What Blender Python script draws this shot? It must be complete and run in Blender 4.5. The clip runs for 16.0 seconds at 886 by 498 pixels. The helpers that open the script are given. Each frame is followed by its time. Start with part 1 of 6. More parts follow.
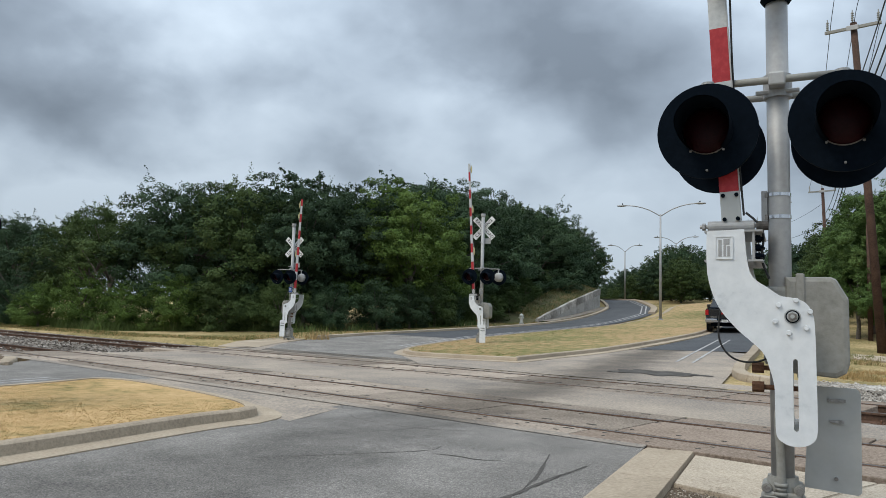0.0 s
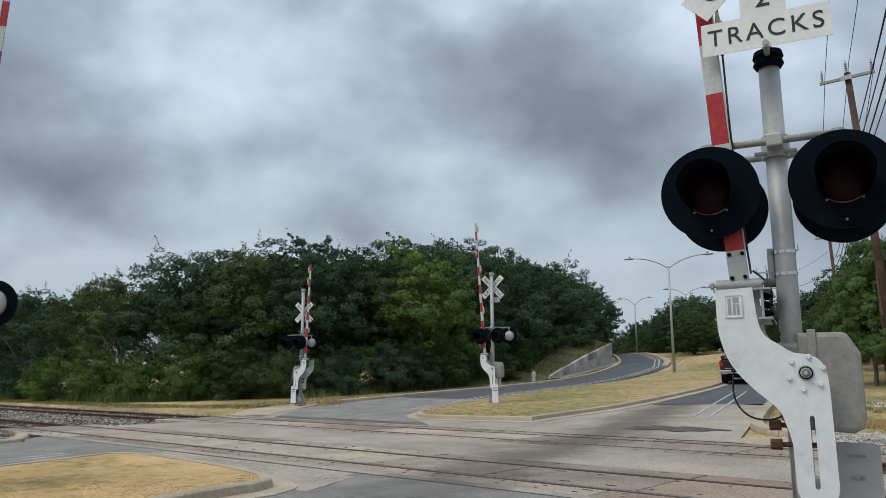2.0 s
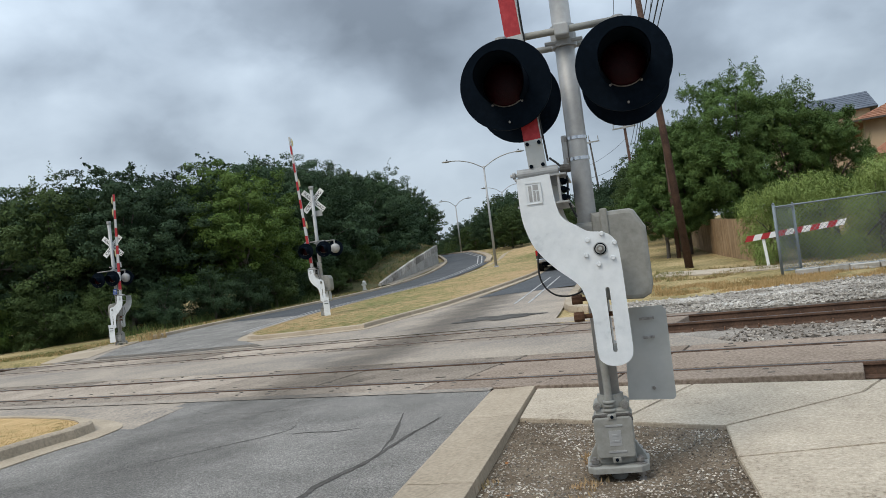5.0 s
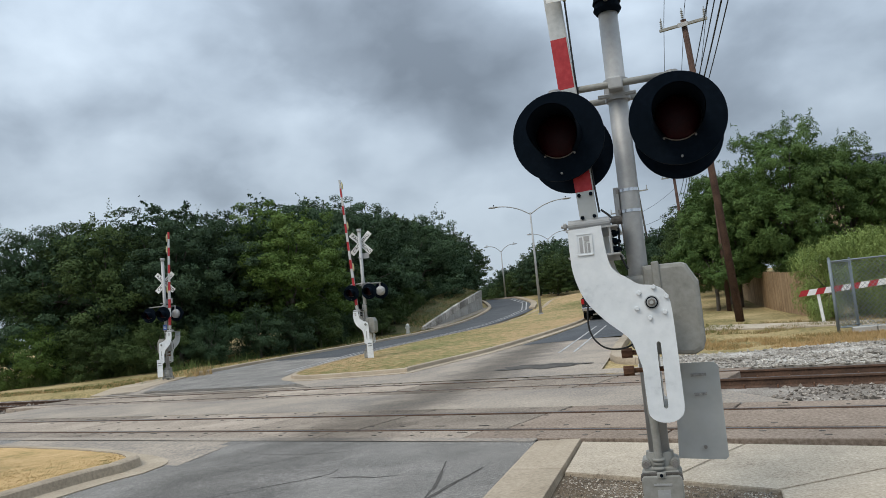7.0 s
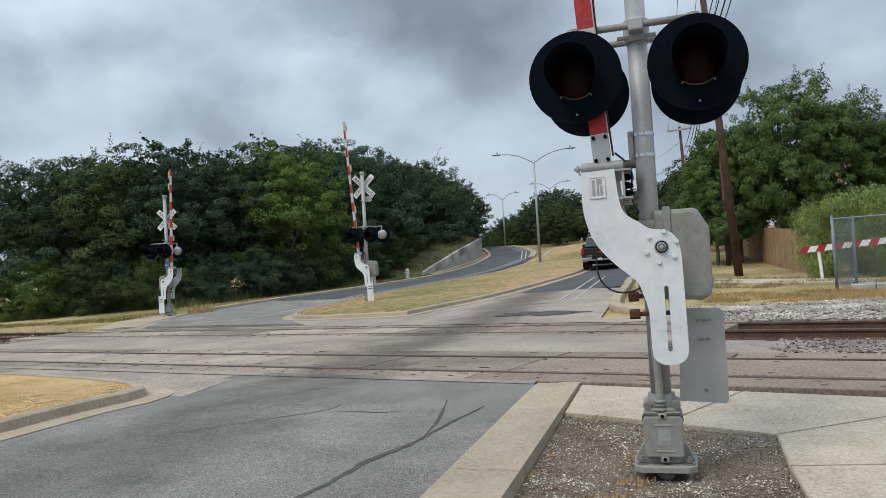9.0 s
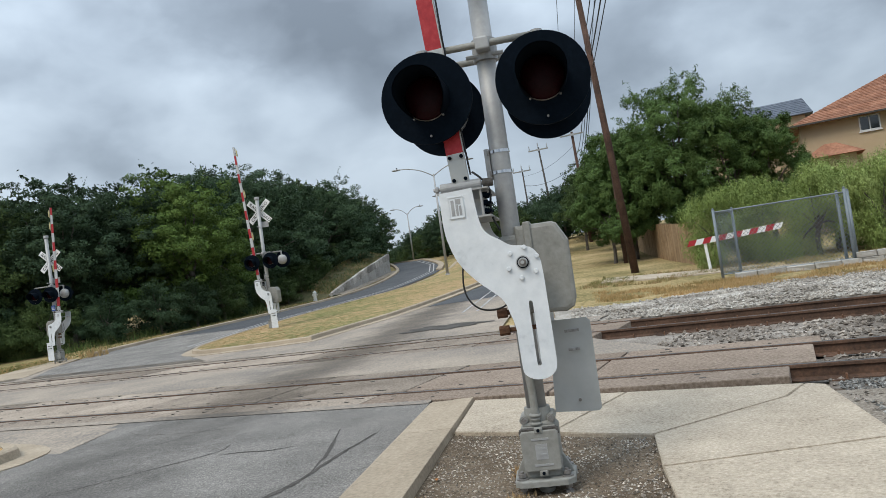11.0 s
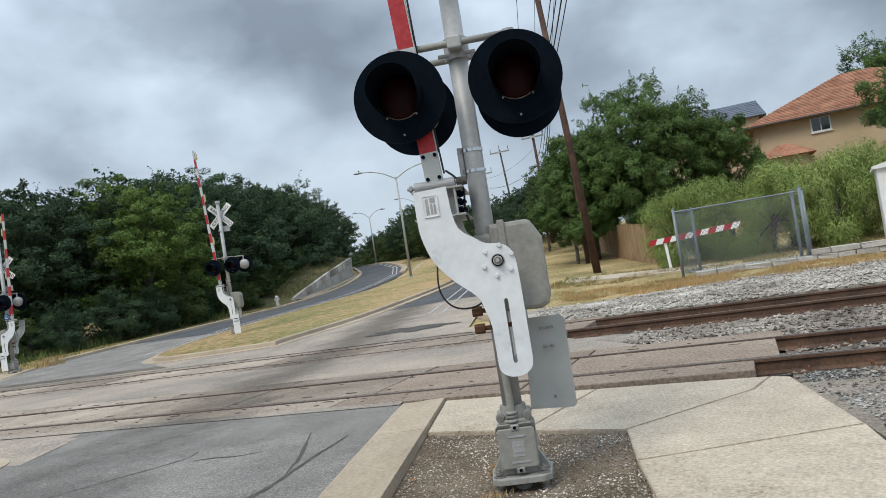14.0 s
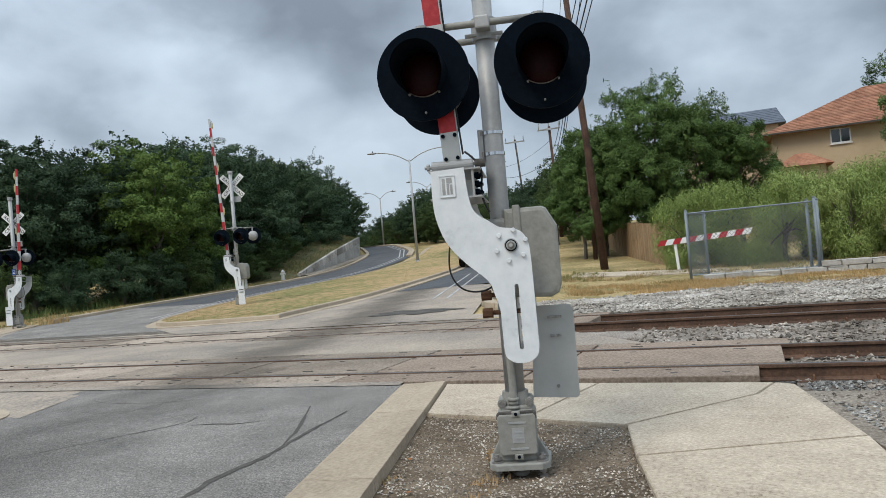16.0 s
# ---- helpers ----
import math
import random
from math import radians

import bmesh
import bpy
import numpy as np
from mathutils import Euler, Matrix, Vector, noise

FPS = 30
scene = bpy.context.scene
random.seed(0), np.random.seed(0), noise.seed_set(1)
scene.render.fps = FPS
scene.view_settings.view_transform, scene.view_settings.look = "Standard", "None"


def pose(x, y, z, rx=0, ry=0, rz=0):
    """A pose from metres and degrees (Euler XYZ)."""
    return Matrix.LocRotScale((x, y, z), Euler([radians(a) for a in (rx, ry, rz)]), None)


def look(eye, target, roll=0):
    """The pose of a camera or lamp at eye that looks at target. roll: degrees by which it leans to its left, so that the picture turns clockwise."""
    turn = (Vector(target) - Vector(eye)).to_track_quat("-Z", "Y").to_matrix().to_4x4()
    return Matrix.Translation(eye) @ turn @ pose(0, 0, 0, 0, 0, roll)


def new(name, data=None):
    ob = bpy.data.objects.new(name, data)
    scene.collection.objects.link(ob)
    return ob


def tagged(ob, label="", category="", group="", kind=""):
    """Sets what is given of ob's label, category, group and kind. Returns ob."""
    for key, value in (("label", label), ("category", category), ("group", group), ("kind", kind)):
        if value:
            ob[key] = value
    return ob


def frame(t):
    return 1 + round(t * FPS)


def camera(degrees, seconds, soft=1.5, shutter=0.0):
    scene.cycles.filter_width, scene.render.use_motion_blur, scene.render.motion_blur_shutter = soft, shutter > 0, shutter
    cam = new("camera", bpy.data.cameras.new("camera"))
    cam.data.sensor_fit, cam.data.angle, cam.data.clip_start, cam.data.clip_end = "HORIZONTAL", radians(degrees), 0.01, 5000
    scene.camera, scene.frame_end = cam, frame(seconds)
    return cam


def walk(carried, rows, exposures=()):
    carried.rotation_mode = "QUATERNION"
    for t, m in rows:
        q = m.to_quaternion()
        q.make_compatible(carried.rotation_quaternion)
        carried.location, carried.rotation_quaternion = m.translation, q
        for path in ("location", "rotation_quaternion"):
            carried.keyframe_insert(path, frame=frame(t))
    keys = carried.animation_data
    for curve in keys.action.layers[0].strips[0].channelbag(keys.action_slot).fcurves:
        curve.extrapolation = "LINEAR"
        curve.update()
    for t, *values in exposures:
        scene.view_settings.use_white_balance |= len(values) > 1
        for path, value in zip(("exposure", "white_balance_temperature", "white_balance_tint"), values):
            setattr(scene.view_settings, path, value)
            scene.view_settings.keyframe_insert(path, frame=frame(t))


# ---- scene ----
cam = camera(61.4, 16.0, soft=0.7)
PATH = [
    (0, (1.669, -8.59, 1.374), (0.371, -7.078, 1.553), 1.5),
    (0.5, (1.742, -8.655, 1.397), (0.393, -7.198, 1.638), -0.3),
    (1, (1.728, -8.697, 1.41), (0.333, -7.301, 1.732), -2.4),
    (1.5, (1.711, -8.692, 1.408), (0.336, -7.281, 1.752), -2.6),
    (2, (1.715, -8.69, 1.423), (0.414, -7.208, 1.758), -0.4),
    (2.5, (1.701, -8.678, 1.42), (0.39, -7.194, 1.704), -0.8),
    (3, (1.689, -8.664, 1.401), (0.313, -7.224, 1.581), -2.8),
    (3.5, (1.722, -8.646, 1.397), (0.446, -7.113, 1.536), -5.6),
    (4, (1.729, -8.574, 1.406), (0.642, -6.9, 1.533), -6.8),
    (4.5, (1.739, -8.569, 1.386), (0.773, -6.82, 1.475), -7.0),
    (4.7, (1.746, -8.572, 1.379), (0.798, -6.813, 1.445), -7.1),
    (6.8, (1.768, -8.629, 1.413), (0.814, -6.88, 1.597), -6.0),
    (7, (1.74, -8.623, 1.408), (0.705, -6.923, 1.608), -5.3),
    (7.5, (1.726, -8.708, 1.397), (0.548, -7.106, 1.61), -4.0),
    (8, (1.697, -8.712, 1.4), (0.482, -7.134, 1.584), -2.5),
    (8.5, (1.659, -8.702, 1.379), (0.453, -7.113, 1.532), -2.5),
    (9, (1.677, -8.672, 1.355), (0.628, -6.97, 1.414), -3.5),
    (9.2, (1.696, -8.627, 1.351), (0.77, -6.855, 1.353), -4.0),
    (11.3, (1.93, -8.444, 1.41), (1.079, -6.637, 1.498), -8.6),
    (11.5, (1.876, -8.472, 1.401), (0.925, -6.716, 1.513), -8.0),
    (12, (1.802, -8.523, 1.394), (0.722, -6.844, 1.515), -7.7),
    (12.5, (1.811, -8.483, 1.384), (0.822, -6.747, 1.475), -9.1),
    (13, (1.828, -8.444, 1.383), (1.035, -6.608, 1.441), -9.7),
    (13.5, (1.835, -8.442, 1.388), (1.197, -6.547, 1.433), -10.0),
    (14, (1.837, -8.473, 1.392), (1.095, -6.617, 1.458), -8.9),
    (14.5, (1.784, -8.516, 1.382), (0.834, -6.758, 1.458), -5.3),
    (15, (1.782, -8.516, 1.355), (0.82, -6.762, 1.39), -3.3),
    (15.5, (1.783, -8.475, 1.351), (0.944, -6.66, 1.358), -4.9),
    (16, (1.787, -8.456, 1.361), (1.022, -6.608, 1.393), -4.9),
]
walk(cam, [(t, look(eye, target, roll)) for t, eye, target, roll in PATH], [(0, -0.03), (1, -0.17), (1.6, -0.22), (2.4, -0.15), (3.2, -0.08), (4.5, 0.0), (6.8, -0.06), (8, -0.06), (9.2, -0.03), (11.3, 0.06), (13.5, 0.12), (15.5, 0.12), (16, 0.06)])

# ---- world and sun: a broken overcast sky ----
world = bpy.data.worlds.new("overcast_sky")
scene.world = world
world.use_nodes = True
SUN_ELEV, SUN_ROT = radians(52), radians(200)


def build_sky():
    nt = world.node_tree
    nt.nodes.clear()
    N, L = nt.nodes.new, nt.links.new

    def math_node(op, a, b=None):
        n = N("ShaderNodeMath")
        n.operation = op
        for i, v in enumerate((a, b)):
            if v is None:
                continue
            if isinstance(v, (int, float)):
                n.inputs[i].default_value = v
            else:
                L(v, n.inputs[i])
        return n.outputs[0]

    tc = N("ShaderNodeTexCoord")
    sep = N("ShaderNodeSeparateXYZ")
    L(tc.outputs["Generated"], sep.inputs[0])
    up = math_node("MAXIMUM", sep.outputs["Z"], 0.0)
    # cloud masses, flattened towards the horizon
    flat_z = math_node("MULTIPLY", math_node("POWER", up, 0.9), 1.5)
    comb = N("ShaderNodeCombineXYZ")
    L(sep.outputs["X"], comb.inputs[0]), L(sep.outputs["Y"], comb.inputs[1]), L(flat_z, comb.inputs[2])
    shift = N("ShaderNodeVectorMath")
    shift.operation = "ADD"
    L(comb.outputs[0], shift.inputs[0])
    shift.inputs[1].default_value = CLOUD_SEED

    def cloud_noise(scale, detail, rough, dist):
        n = N("ShaderNodeTexNoise")
        n.inputs["Scale"].default_value, n.inputs["Detail"].default_value = scale, detail
        n.inputs["Roughness"].default_value, n.inputs["Distortion"].default_value = rough, dist
        L(shift.outputs[0], n.inputs["Vector"])
        return n.outputs["Fac"]

    big, mid = cloud_noise(3.2, 4.0, 0.42, 0.1), cloud_noise(8.0, 6.0, 0.48, 0.2)
    mix = math_node("ADD", math_node("MULTIPLY", big, 0.55), math_node("MULTIPLY", mid, 0.22))
    mix = math_node("ADD", mix, 0.102)
    # the main cloud masses and the thin places between them, with ragged edges
    ragged = N("ShaderNodeTexNoise")
    ragged.inputs["Scale"].default_value, ragged.inputs["Detail"].default_value = 5.0, 6.0
    L(shift.outputs[0], ragged.inputs["Vector"])
    off = N("ShaderNodeVectorMath")
    off.operation = "MULTIPLY_ADD"
    L(ragged.outputs["Color"], off.inputs[0])
    off.inputs[1].default_value, off.inputs[2].default_value = (0.30, 0.30, 0.16), (-0.15, -0.15, -0.08)
    rough_dir = N("ShaderNodeVectorMath")
    rough_dir.operation = "ADD"
    L(tc.outputs["Generated"], rough_dir.inputs[0]), L(off.outputs[0], rough_dir.inputs[1])
    for (cx, cy, cz), wide, high, amount in CLOUDS:
        gap = N("ShaderNodeVectorMath")
        gap.operation = "SUBTRACT"
        L(rough_dir.outputs[0], gap.inputs[0])
        gap.inputs[1].default_value = (cx, cy, cz)
        squash = N("ShaderNodeVectorMath")
        squash.operation = "MULTIPLY"
        L(gap.outputs[0], squash.inputs[0])
        squash.inputs[1].default_value = (1 / wide, 1 / wide, 1 / high)
        far = N("ShaderNodeVectorMath")
        far.operation = "LENGTH"
        L(squash.outputs[0], far.inputs[0])
        fall = N("ShaderNodeMapRange")
        fall.interpolation_type = "SMOOTHSTEP"
        fall.inputs["From Min"].default_value, fall.inputs["From Max"].default_value = 0.15, 1.0
        fall.inputs["To Min"].default_value, fall.inputs["To Max"].default_value = amount, 0.0
        L(far.outputs["Value"], fall.inputs["Value"])
        mix = math_node("ADD", mix, fall.outputs[0])
    # thinner and paler cloud low down
    low = math_node("MAXIMUM", math_node("SUBTRACT", 1.0, math_node("MULTIPLY", up, 3.2)), 0.0)
    mix = math_node("ADD", mix, math_node("MULTIPLY", low, 0.10))
    ramp = N("ShaderNodeValToRGB")
    el = ramp.color_ramp.elements
    el[0].position, el[0].color = 0.34, (0.17, 0.205, 0.248, 1)
    el[1].position, el[1].color = 0.61, (0.57, 0.665, 0.76, 1)
    for p, c in ((0.44, (0.275, 0.33, 0.395, 1)), (0.495, (0.38, 0.453, 0.535, 1)), (0.55, (0.475, 0.56, 0.65, 1))):
        e = el.new(p)
        e.color = c
    L(mix, ramp.inputs[0])
    sky = N("ShaderNodeTexSky")
    sky.sky_type, sky.sun_disc = "NISHITA", False
    sky.sun_elevation, sky.sun_rotation = SUN_ELEV, SUN_ROT
    blue = N("ShaderNodeVectorMath")
    blue.operation = "SCALE"
    L(sky.outputs[0], blue.inputs[0])
    blue.inputs["Scale"].default_value = 0.08
    both = N("ShaderNodeMix")
    both.data_type = "RGBA"
    both.inputs["Factor"].default_value = 0.1
    L(ramp.outputs[0], both.inputs[6]), L(blue.outputs[0], both.inputs[7])
    # an overcast sky is brighter towards the zenith
    gain = math_node("ADD", math_node("MULTIPLY", math_node("POWER", up, 1.6), ZENITH), 0.92)
    out = N("ShaderNodeVectorMath")
    out.operation = "SCALE"
    L(both.outputs[2], out.inputs[0]), L(gain, out.inputs["Scale"])
    bg = N("ShaderNodeBackground")
    L(out.outputs[0], bg.inputs["Color"])
    bg.inputs["Strength"].default_value = 1.0
    o = N("ShaderNodeOutputWorld")
    L(bg.outputs[0], o.inputs["Surface"])


CLOUDS = [
    ((-0.874, 0.425, 0.234), 0.26, 0.085, -0.115),
    ((-0.79, 0.54, 0.285), 0.18, 0.07, -0.06),
    ((-0.525, 0.76, 0.385), 0.24, 0.09, -0.05),
    ((-0.56, 0.766, 0.315), 0.17, 0.06, -0.05),
    ((-0.737, 0.642, 0.205), 0.13, 0.05, -0.05),
    ((-0.90, 0.278, 0.34), 0.2, 0.09, -0.05),
    ((-0.41, 0.852, 0.33), 0.2, 0.07, -0.015),
    ((-0.70, 0.62, 0.35), 0.17, 0.07, 0.01),
    ((-0.823, 0.465, 0.335), 0.16, 0.06, 0.03),
    ((-0.58, 0.78, 0.235), 0.18, 0.06, 0.045),
    ((-0.93, 0.342, 0.14), 0.2, 0.05, 0.05),
    ((-0.003, 0.976, 0.22), 0.13, 0.06, 0.06),
    ((-0.25, 0.93, 0.30), 0.2, 0.08, 0.05),
    ((-0.10, 0.955, 0.29), 0.18, 0.10, 0.04),
]
CLOUD_SEED, ZENITH = (1.3, 4.1, 2.2), 3.0
build_sky()
sun = new("sun", bpy.data.lights.new("sun", "SUN"))
sun.data.energy, sun.data.angle, sun.data.color = 1.75, radians(25), (1.0, 0.925, 0.80)
sun.matrix_world = look((0, 0, 50), (0 - 50 * math.sin(SUN_ROT) * math.cos(SUN_ELEV), 0 - 50 * math.cos(SUN_ROT) * math.cos(SUN_ELEV), 50 - 50 * math.sin(SUN_ELEV)))


# ---- materials ----
def mat(name, cols, rough=0.8, metal=0.0, scales=(3.0, 40.0), bump=0.15, bump_scale=None, vary=0.0, island=0.0, spread=0.5, spec=0.35, mottle=0.6, worn=0.0, fine=0.5):
    """A weathered surface: two noise scales blend the colours, a fine one gives relief; vary shades each object, island each loose piece."""
    m = bpy.data.materials.new(name)
    m.use_nodes = True
    nt = m.node_tree
    N, L = nt.nodes.new, nt.links.new
    b = nt.nodes["Principled BSDF"]
    b.inputs["Roughness"].default_value, b.inputs["Metallic"].default_value = rough, metal
    b.inputs["Specular IOR Level"].default_value = spec
    tc = N("ShaderNodeNewGeometry")
    n1, n2 = N("ShaderNodeTexNoise"), N("ShaderNodeTexNoise")
    for n, s in ((n1, scales[0]), (n2, scales[1])):
        n.inputs["Scale"].default_value, n.inputs["Detail"].default_value = s, 6.0
        n.inputs["Roughness"].default_value = mottle if n is n1 else 0.6
        L(tc.outputs["Position"], n.inputs["Vector"])
    add = N("ShaderNodeMath")
    add.operation = "MULTIPLY_ADD"
    L(n2.outputs["Fac"], add.inputs[0])
    add.inputs[1].default_value = fine
    half = N("ShaderNodeMath")
    half.operation = "MULTIPLY_ADD"
    L(n1.outputs["Fac"], half.inputs[0])
    half.inputs[1].default_value, half.inputs[2].default_value = 1 - fine, 0.0
    L(half.outputs[0], add.inputs[2])
    ramp = N("ShaderNodeValToRGB")
    el = ramp.color_ramp.elements
    lo, hi = 0.5 - 0.28 * spread, 0.5 + 0.28 * spread
    el[0].position, el[1].position = lo, hi
    el[0].color, el[1].color = (*cols[0], 1), (*cols[-1], 1)
    for i, c in enumerate(cols[1:-1]):
        e = el.new(lo + (hi - lo) * (i + 1) / (len(cols) - 1))
        e.color = (*c, 1)
    L(add.outputs[0], ramp.inputs[0])
    colour = ramp.outputs[0]
    for amount, src in ((vary, "obj"), (island, "isl")):
        if not amount:
            continue
        rnd = N("ShaderNodeObjectInfo").outputs["Random"] if src == "obj" else tc.outputs["Random Per Island"]
        mr = N("ShaderNodeMapRange")
        mr.inputs["To Min"].default_value, mr.inputs["To Max"].default_value = 1 - amount, 1 + amount
        L(rnd, mr.inputs["Value"])
        sc = N("ShaderNodeVectorMath")
        sc.operation = "SCALE"
        L(colour, sc.inputs[0]), L(mr.outputs[0], sc.inputs["Scale"])
        colour = sc.outputs[0]
    if worn:
        # a band of tyre rubber and oil along the traffic lane
        dot = N("ShaderNodeVectorMath")
        dot.operation = "DOT_PRODUCT"
        L(tc.outputs["Position"], dot.inputs[0])
        dot.inputs[1].default_value = (0.965, 0.262, 0.0)
        off = N("ShaderNodeMath")
        off.operation = "ADD"
        L(dot.outputs["Value"], off.inputs[0])
        off.inputs[1].default_value = 2.188 + 3.1
        away = N("ShaderNodeMath")
        away.operation = "ABSOLUTE"
        L(off.outputs[0], away.inputs[0])
        ragged = N("ShaderNodeMath")
        ragged.operation = "MULTIPLY_ADD"
        L(n1.outputs["Fac"], ragged.inputs[0])
        ragged.inputs[1].default_value = 2.2
        L(away.outputs[0], ragged.inputs[2])
        mr = N("ShaderNodeMapRange")
        mr.interpolation_type = "SMOOTHSTEP"
        mr.inputs["From Min"].default_value, mr.inputs["From Max"].default_value = 1.2, 2.6
        mr.inputs["To Min"].default_value, mr.inputs["To Max"].default_value = 1 - worn, 1.0
        L(ragged.outputs[0], mr.inputs["Value"])
        sc = N("ShaderNodeVectorMath")
        sc.operation = "SCALE"
        L(colour, sc.inputs[0]), L(mr.outputs[0], sc.inputs["Scale"])
        colour = sc.outputs[0]
    L(colour, b.inputs["Base Color"])
    if bump:
        n3 = N("ShaderNodeTexNoise")
        n3.inputs["Scale"].default_value, n3.inputs["Detail"].default_value = bump_scale or scales[1] * 2, 4.0
        L(tc.outputs["Position"], n3.inputs["Vector"])
        bp = N("ShaderNodeBump")
        bp.inputs["Strength"].default_value, bp.inputs["Distance"].default_value = bump, 0.02
        L(n3.outputs["Fac"], bp.inputs["Height"])
        L(bp.outputs[0], b.inputs["Normal"])
    rr = N("ShaderNodeMapRange")
    rr.inputs["To Min"].default_value, rr.inputs["To Max"].default_value = max(rough - 0.12, 0.02), min(rough + 0.12, 1)
    L(n2.outputs["Fac"], rr.inputs["Value"])
    L(rr.outputs[0], b.inputs["Roughness"])
    return m


ASPHALT = mat("worn_asphalt", [(0.066, 0.062, 0.057), (0.148, 0.138, 0.125), (0.22, 0.205, 0.186), (0.315, 0.292, 0.263), (0.50, 0.463, 0.415)], 0.95, scales=(0.9, 75), bump=0.8, bump_scale=110, spread=0.62, spec=0.06, mottle=0.65, worn=0.26, fine=0.74)
ASPHALT_DARK = mat("fresh_asphalt", [(0.045, 0.047, 0.05), (0.065, 0.067, 0.07), (0.09, 0.09, 0.092)], 0.85, scales=(0.5, 50), bump=0.4)
CROSSING = mat("crossing_concrete", [(0.135, 0.122, 0.107), (0.228, 0.20, 0.172), (0.37, 0.308, 0.244), (0.495, 0.42, 0.335)], 0.95, scales=(0.3, 22), bump=0.4, bump_scale=70, spread=0.66, spec=0.1, mottle=0.7, worn=0.5)
PANEL = mat("crossing_panel_concrete", [(0.115, 0.092, 0.073), (0.27, 0.222, 0.176), (0.415, 0.345, 0.276)], 0.95, scales=(0.7, 30), bump=0.4, vary=0.28, spec=0.08, mottle=0.75, worn=0.42, fine=0.6)
PANEL_BROWN = mat("brown_stained_panel", [(0.13, 0.098, 0.074), (0.245, 0.19, 0.147), (0.35, 0.28, 0.222)], 0.95, scales=(0.6, 26), bump=0.4, vary=0.12, spec=0.08, mottle=0.75, worn=0.3, fine=0.6)
CONCRETE = mat("sidewalk_concrete", [(0.19, 0.15, 0.107), (0.375, 0.312, 0.236), (0.475, 0.40, 0.308), (0.61, 0.525, 0.412)], 0.95, scales=(0.9, 45), bump=0.5, vary=0.06, spec=0.15, mottle=0.75, spread=0.58, fine=0.58)
KERB = mat("kerb_concrete", [(0.195, 0.155, 0.11), (0.355, 0.29, 0.214), (0.50, 0.414, 0.315)], 0.95, scales=(0.7, 30), bump=0.3, vary=0.08, spec=0.1, spread=0.85, mottle=0.7)
TAR = mat("crack_seal_tar", [(0.06, 0.055, 0.05), (0.13, 0.12, 0.108)], 0.95, scales=(4, 40), bump=0.3, spec=0.04)
LINE = mat("worn_road_paint", [(0.20, 0.19, 0.18), (0.36, 0.35, 0.335), (0.54, 0.53, 0.51)], 0.9, scales=(2, 40), bump=0.1, spec=0.08)
GROUND = mat("dry_grass_ground", [(0.12, 0.11, 0.05), (0.22, 0.18, 0.08), (0.38, 0.285, 0.145), (0.48, 0.37, 0.21)], 1.0, scales=(0.3, 9), bump=0.5, bump_scale=60, spec=0.05)
DIRT = mat("bare_earth", [(0.075, 0.056, 0.037), (0.155, 0.117, 0.082), (0.27, 0.215, 0.157)], 1.0, scales=(1.6, 45), bump=0.8, spec=0.05, mottle=0.7)
STRAW = mat("straw_grass", [(0.14, 0.135, 0.052), (0.25, 0.195, 0.086), (0.41, 0.28, 0.132), (0.47, 0.32, 0.16), (0.55, 0.40, 0.225)], 1.0, scales=(0.55, 5), bump=0.3, island=0.08, spec=0.05, mottle=0.6, spread=0.75)
GREEN_GRASS = mat("green_grass", [(0.10, 0.125, 0.045), (0.19, 0.185, 0.075), (0.40, 0.275, 0.15), (0.50, 0.34, 0.19)], 1.0, scales=(0.11, 3), bump=0.3, island=0.08, spread=0.7, spec=0.05, mottle=0.55)
WEED = mat("weed_grass", [(0.05, 0.085, 0.02), (0.09, 0.13, 0.035), (0.13, 0.16, 0.05)], 0.9, scales=(0.6, 6), bump=0.2, island=0.3)
BALLAST = mat("ballast_stone", [(0.10, 0.083, 0.068), (0.215, 0.185, 0.155), (0.42, 0.385, 0.34)], 0.95, scales=(0.8, 30), bump=0.3, island=0.6, spec=0.06)
BALLAST_GREY = mat("grey_crushed_stone", [(0.10, 0.098, 0.09), (0.21, 0.205, 0.19), (0.43, 0.42, 0.395)], 0.95, scales=(0.8, 30), bump=0.3, island=0.6, spec=0.06)
LIMESTONE = mat("limestone_gravel", [(0.14, 0.12, 0.098), (0.31, 0.28, 0.24), (0.55, 0.52, 0.47)], 0.95, scales=(0.8, 30), bump=0.3, island=0.4, spec=0.1)
DRY_LEAF = mat("dead_leaf", [(0.22, 0.075, 0.03), (0.36, 0.14, 0.05), (0.45, 0.22, 0.09)], 0.9, scales=(8, 60), bump=0.1, vary=0.3, spec=0.1)
PEBBLE = mat("pebbles", [(0.11, 0.09, 0.068), (0.27, 0.232, 0.188), (0.62, 0.575, 0.505)], 0.95, scales=(2, 40), bump=0.2, island=0.65, spec=0.06)
RAIL_RUST = mat("rusty_rail_steel", [(0.045, 0.028, 0.02), (0.09, 0.052, 0.034), (0.15, 0.085, 0.055)], 0.85, 0.0, scales=(2, 30), bump=0.2)
RAIL_TOP = mat("worn_rail_head", [(0.07, 0.064, 0.06), (0.15, 0.14, 0.132)], 0.5, 0.5, scales=(1, 30), bump=0.05)
TIE = mat("weathered_timber_tie", [(0.05, 0.04, 0.032), (0.13, 0.105, 0.085), (0.2, 0.17, 0.14)], 0.95, scales=(2, 25), bump=0.5, vary=0.2)
GALV = mat("galvanised_steel", [(0.28, 0.28, 0.275), (0.36, 0.36, 0.355), (0.44, 0.44, 0.435)], 0.55, 0.3, scales=(3, 22), bump=0.03, spread=0.8, mottle=0.75)
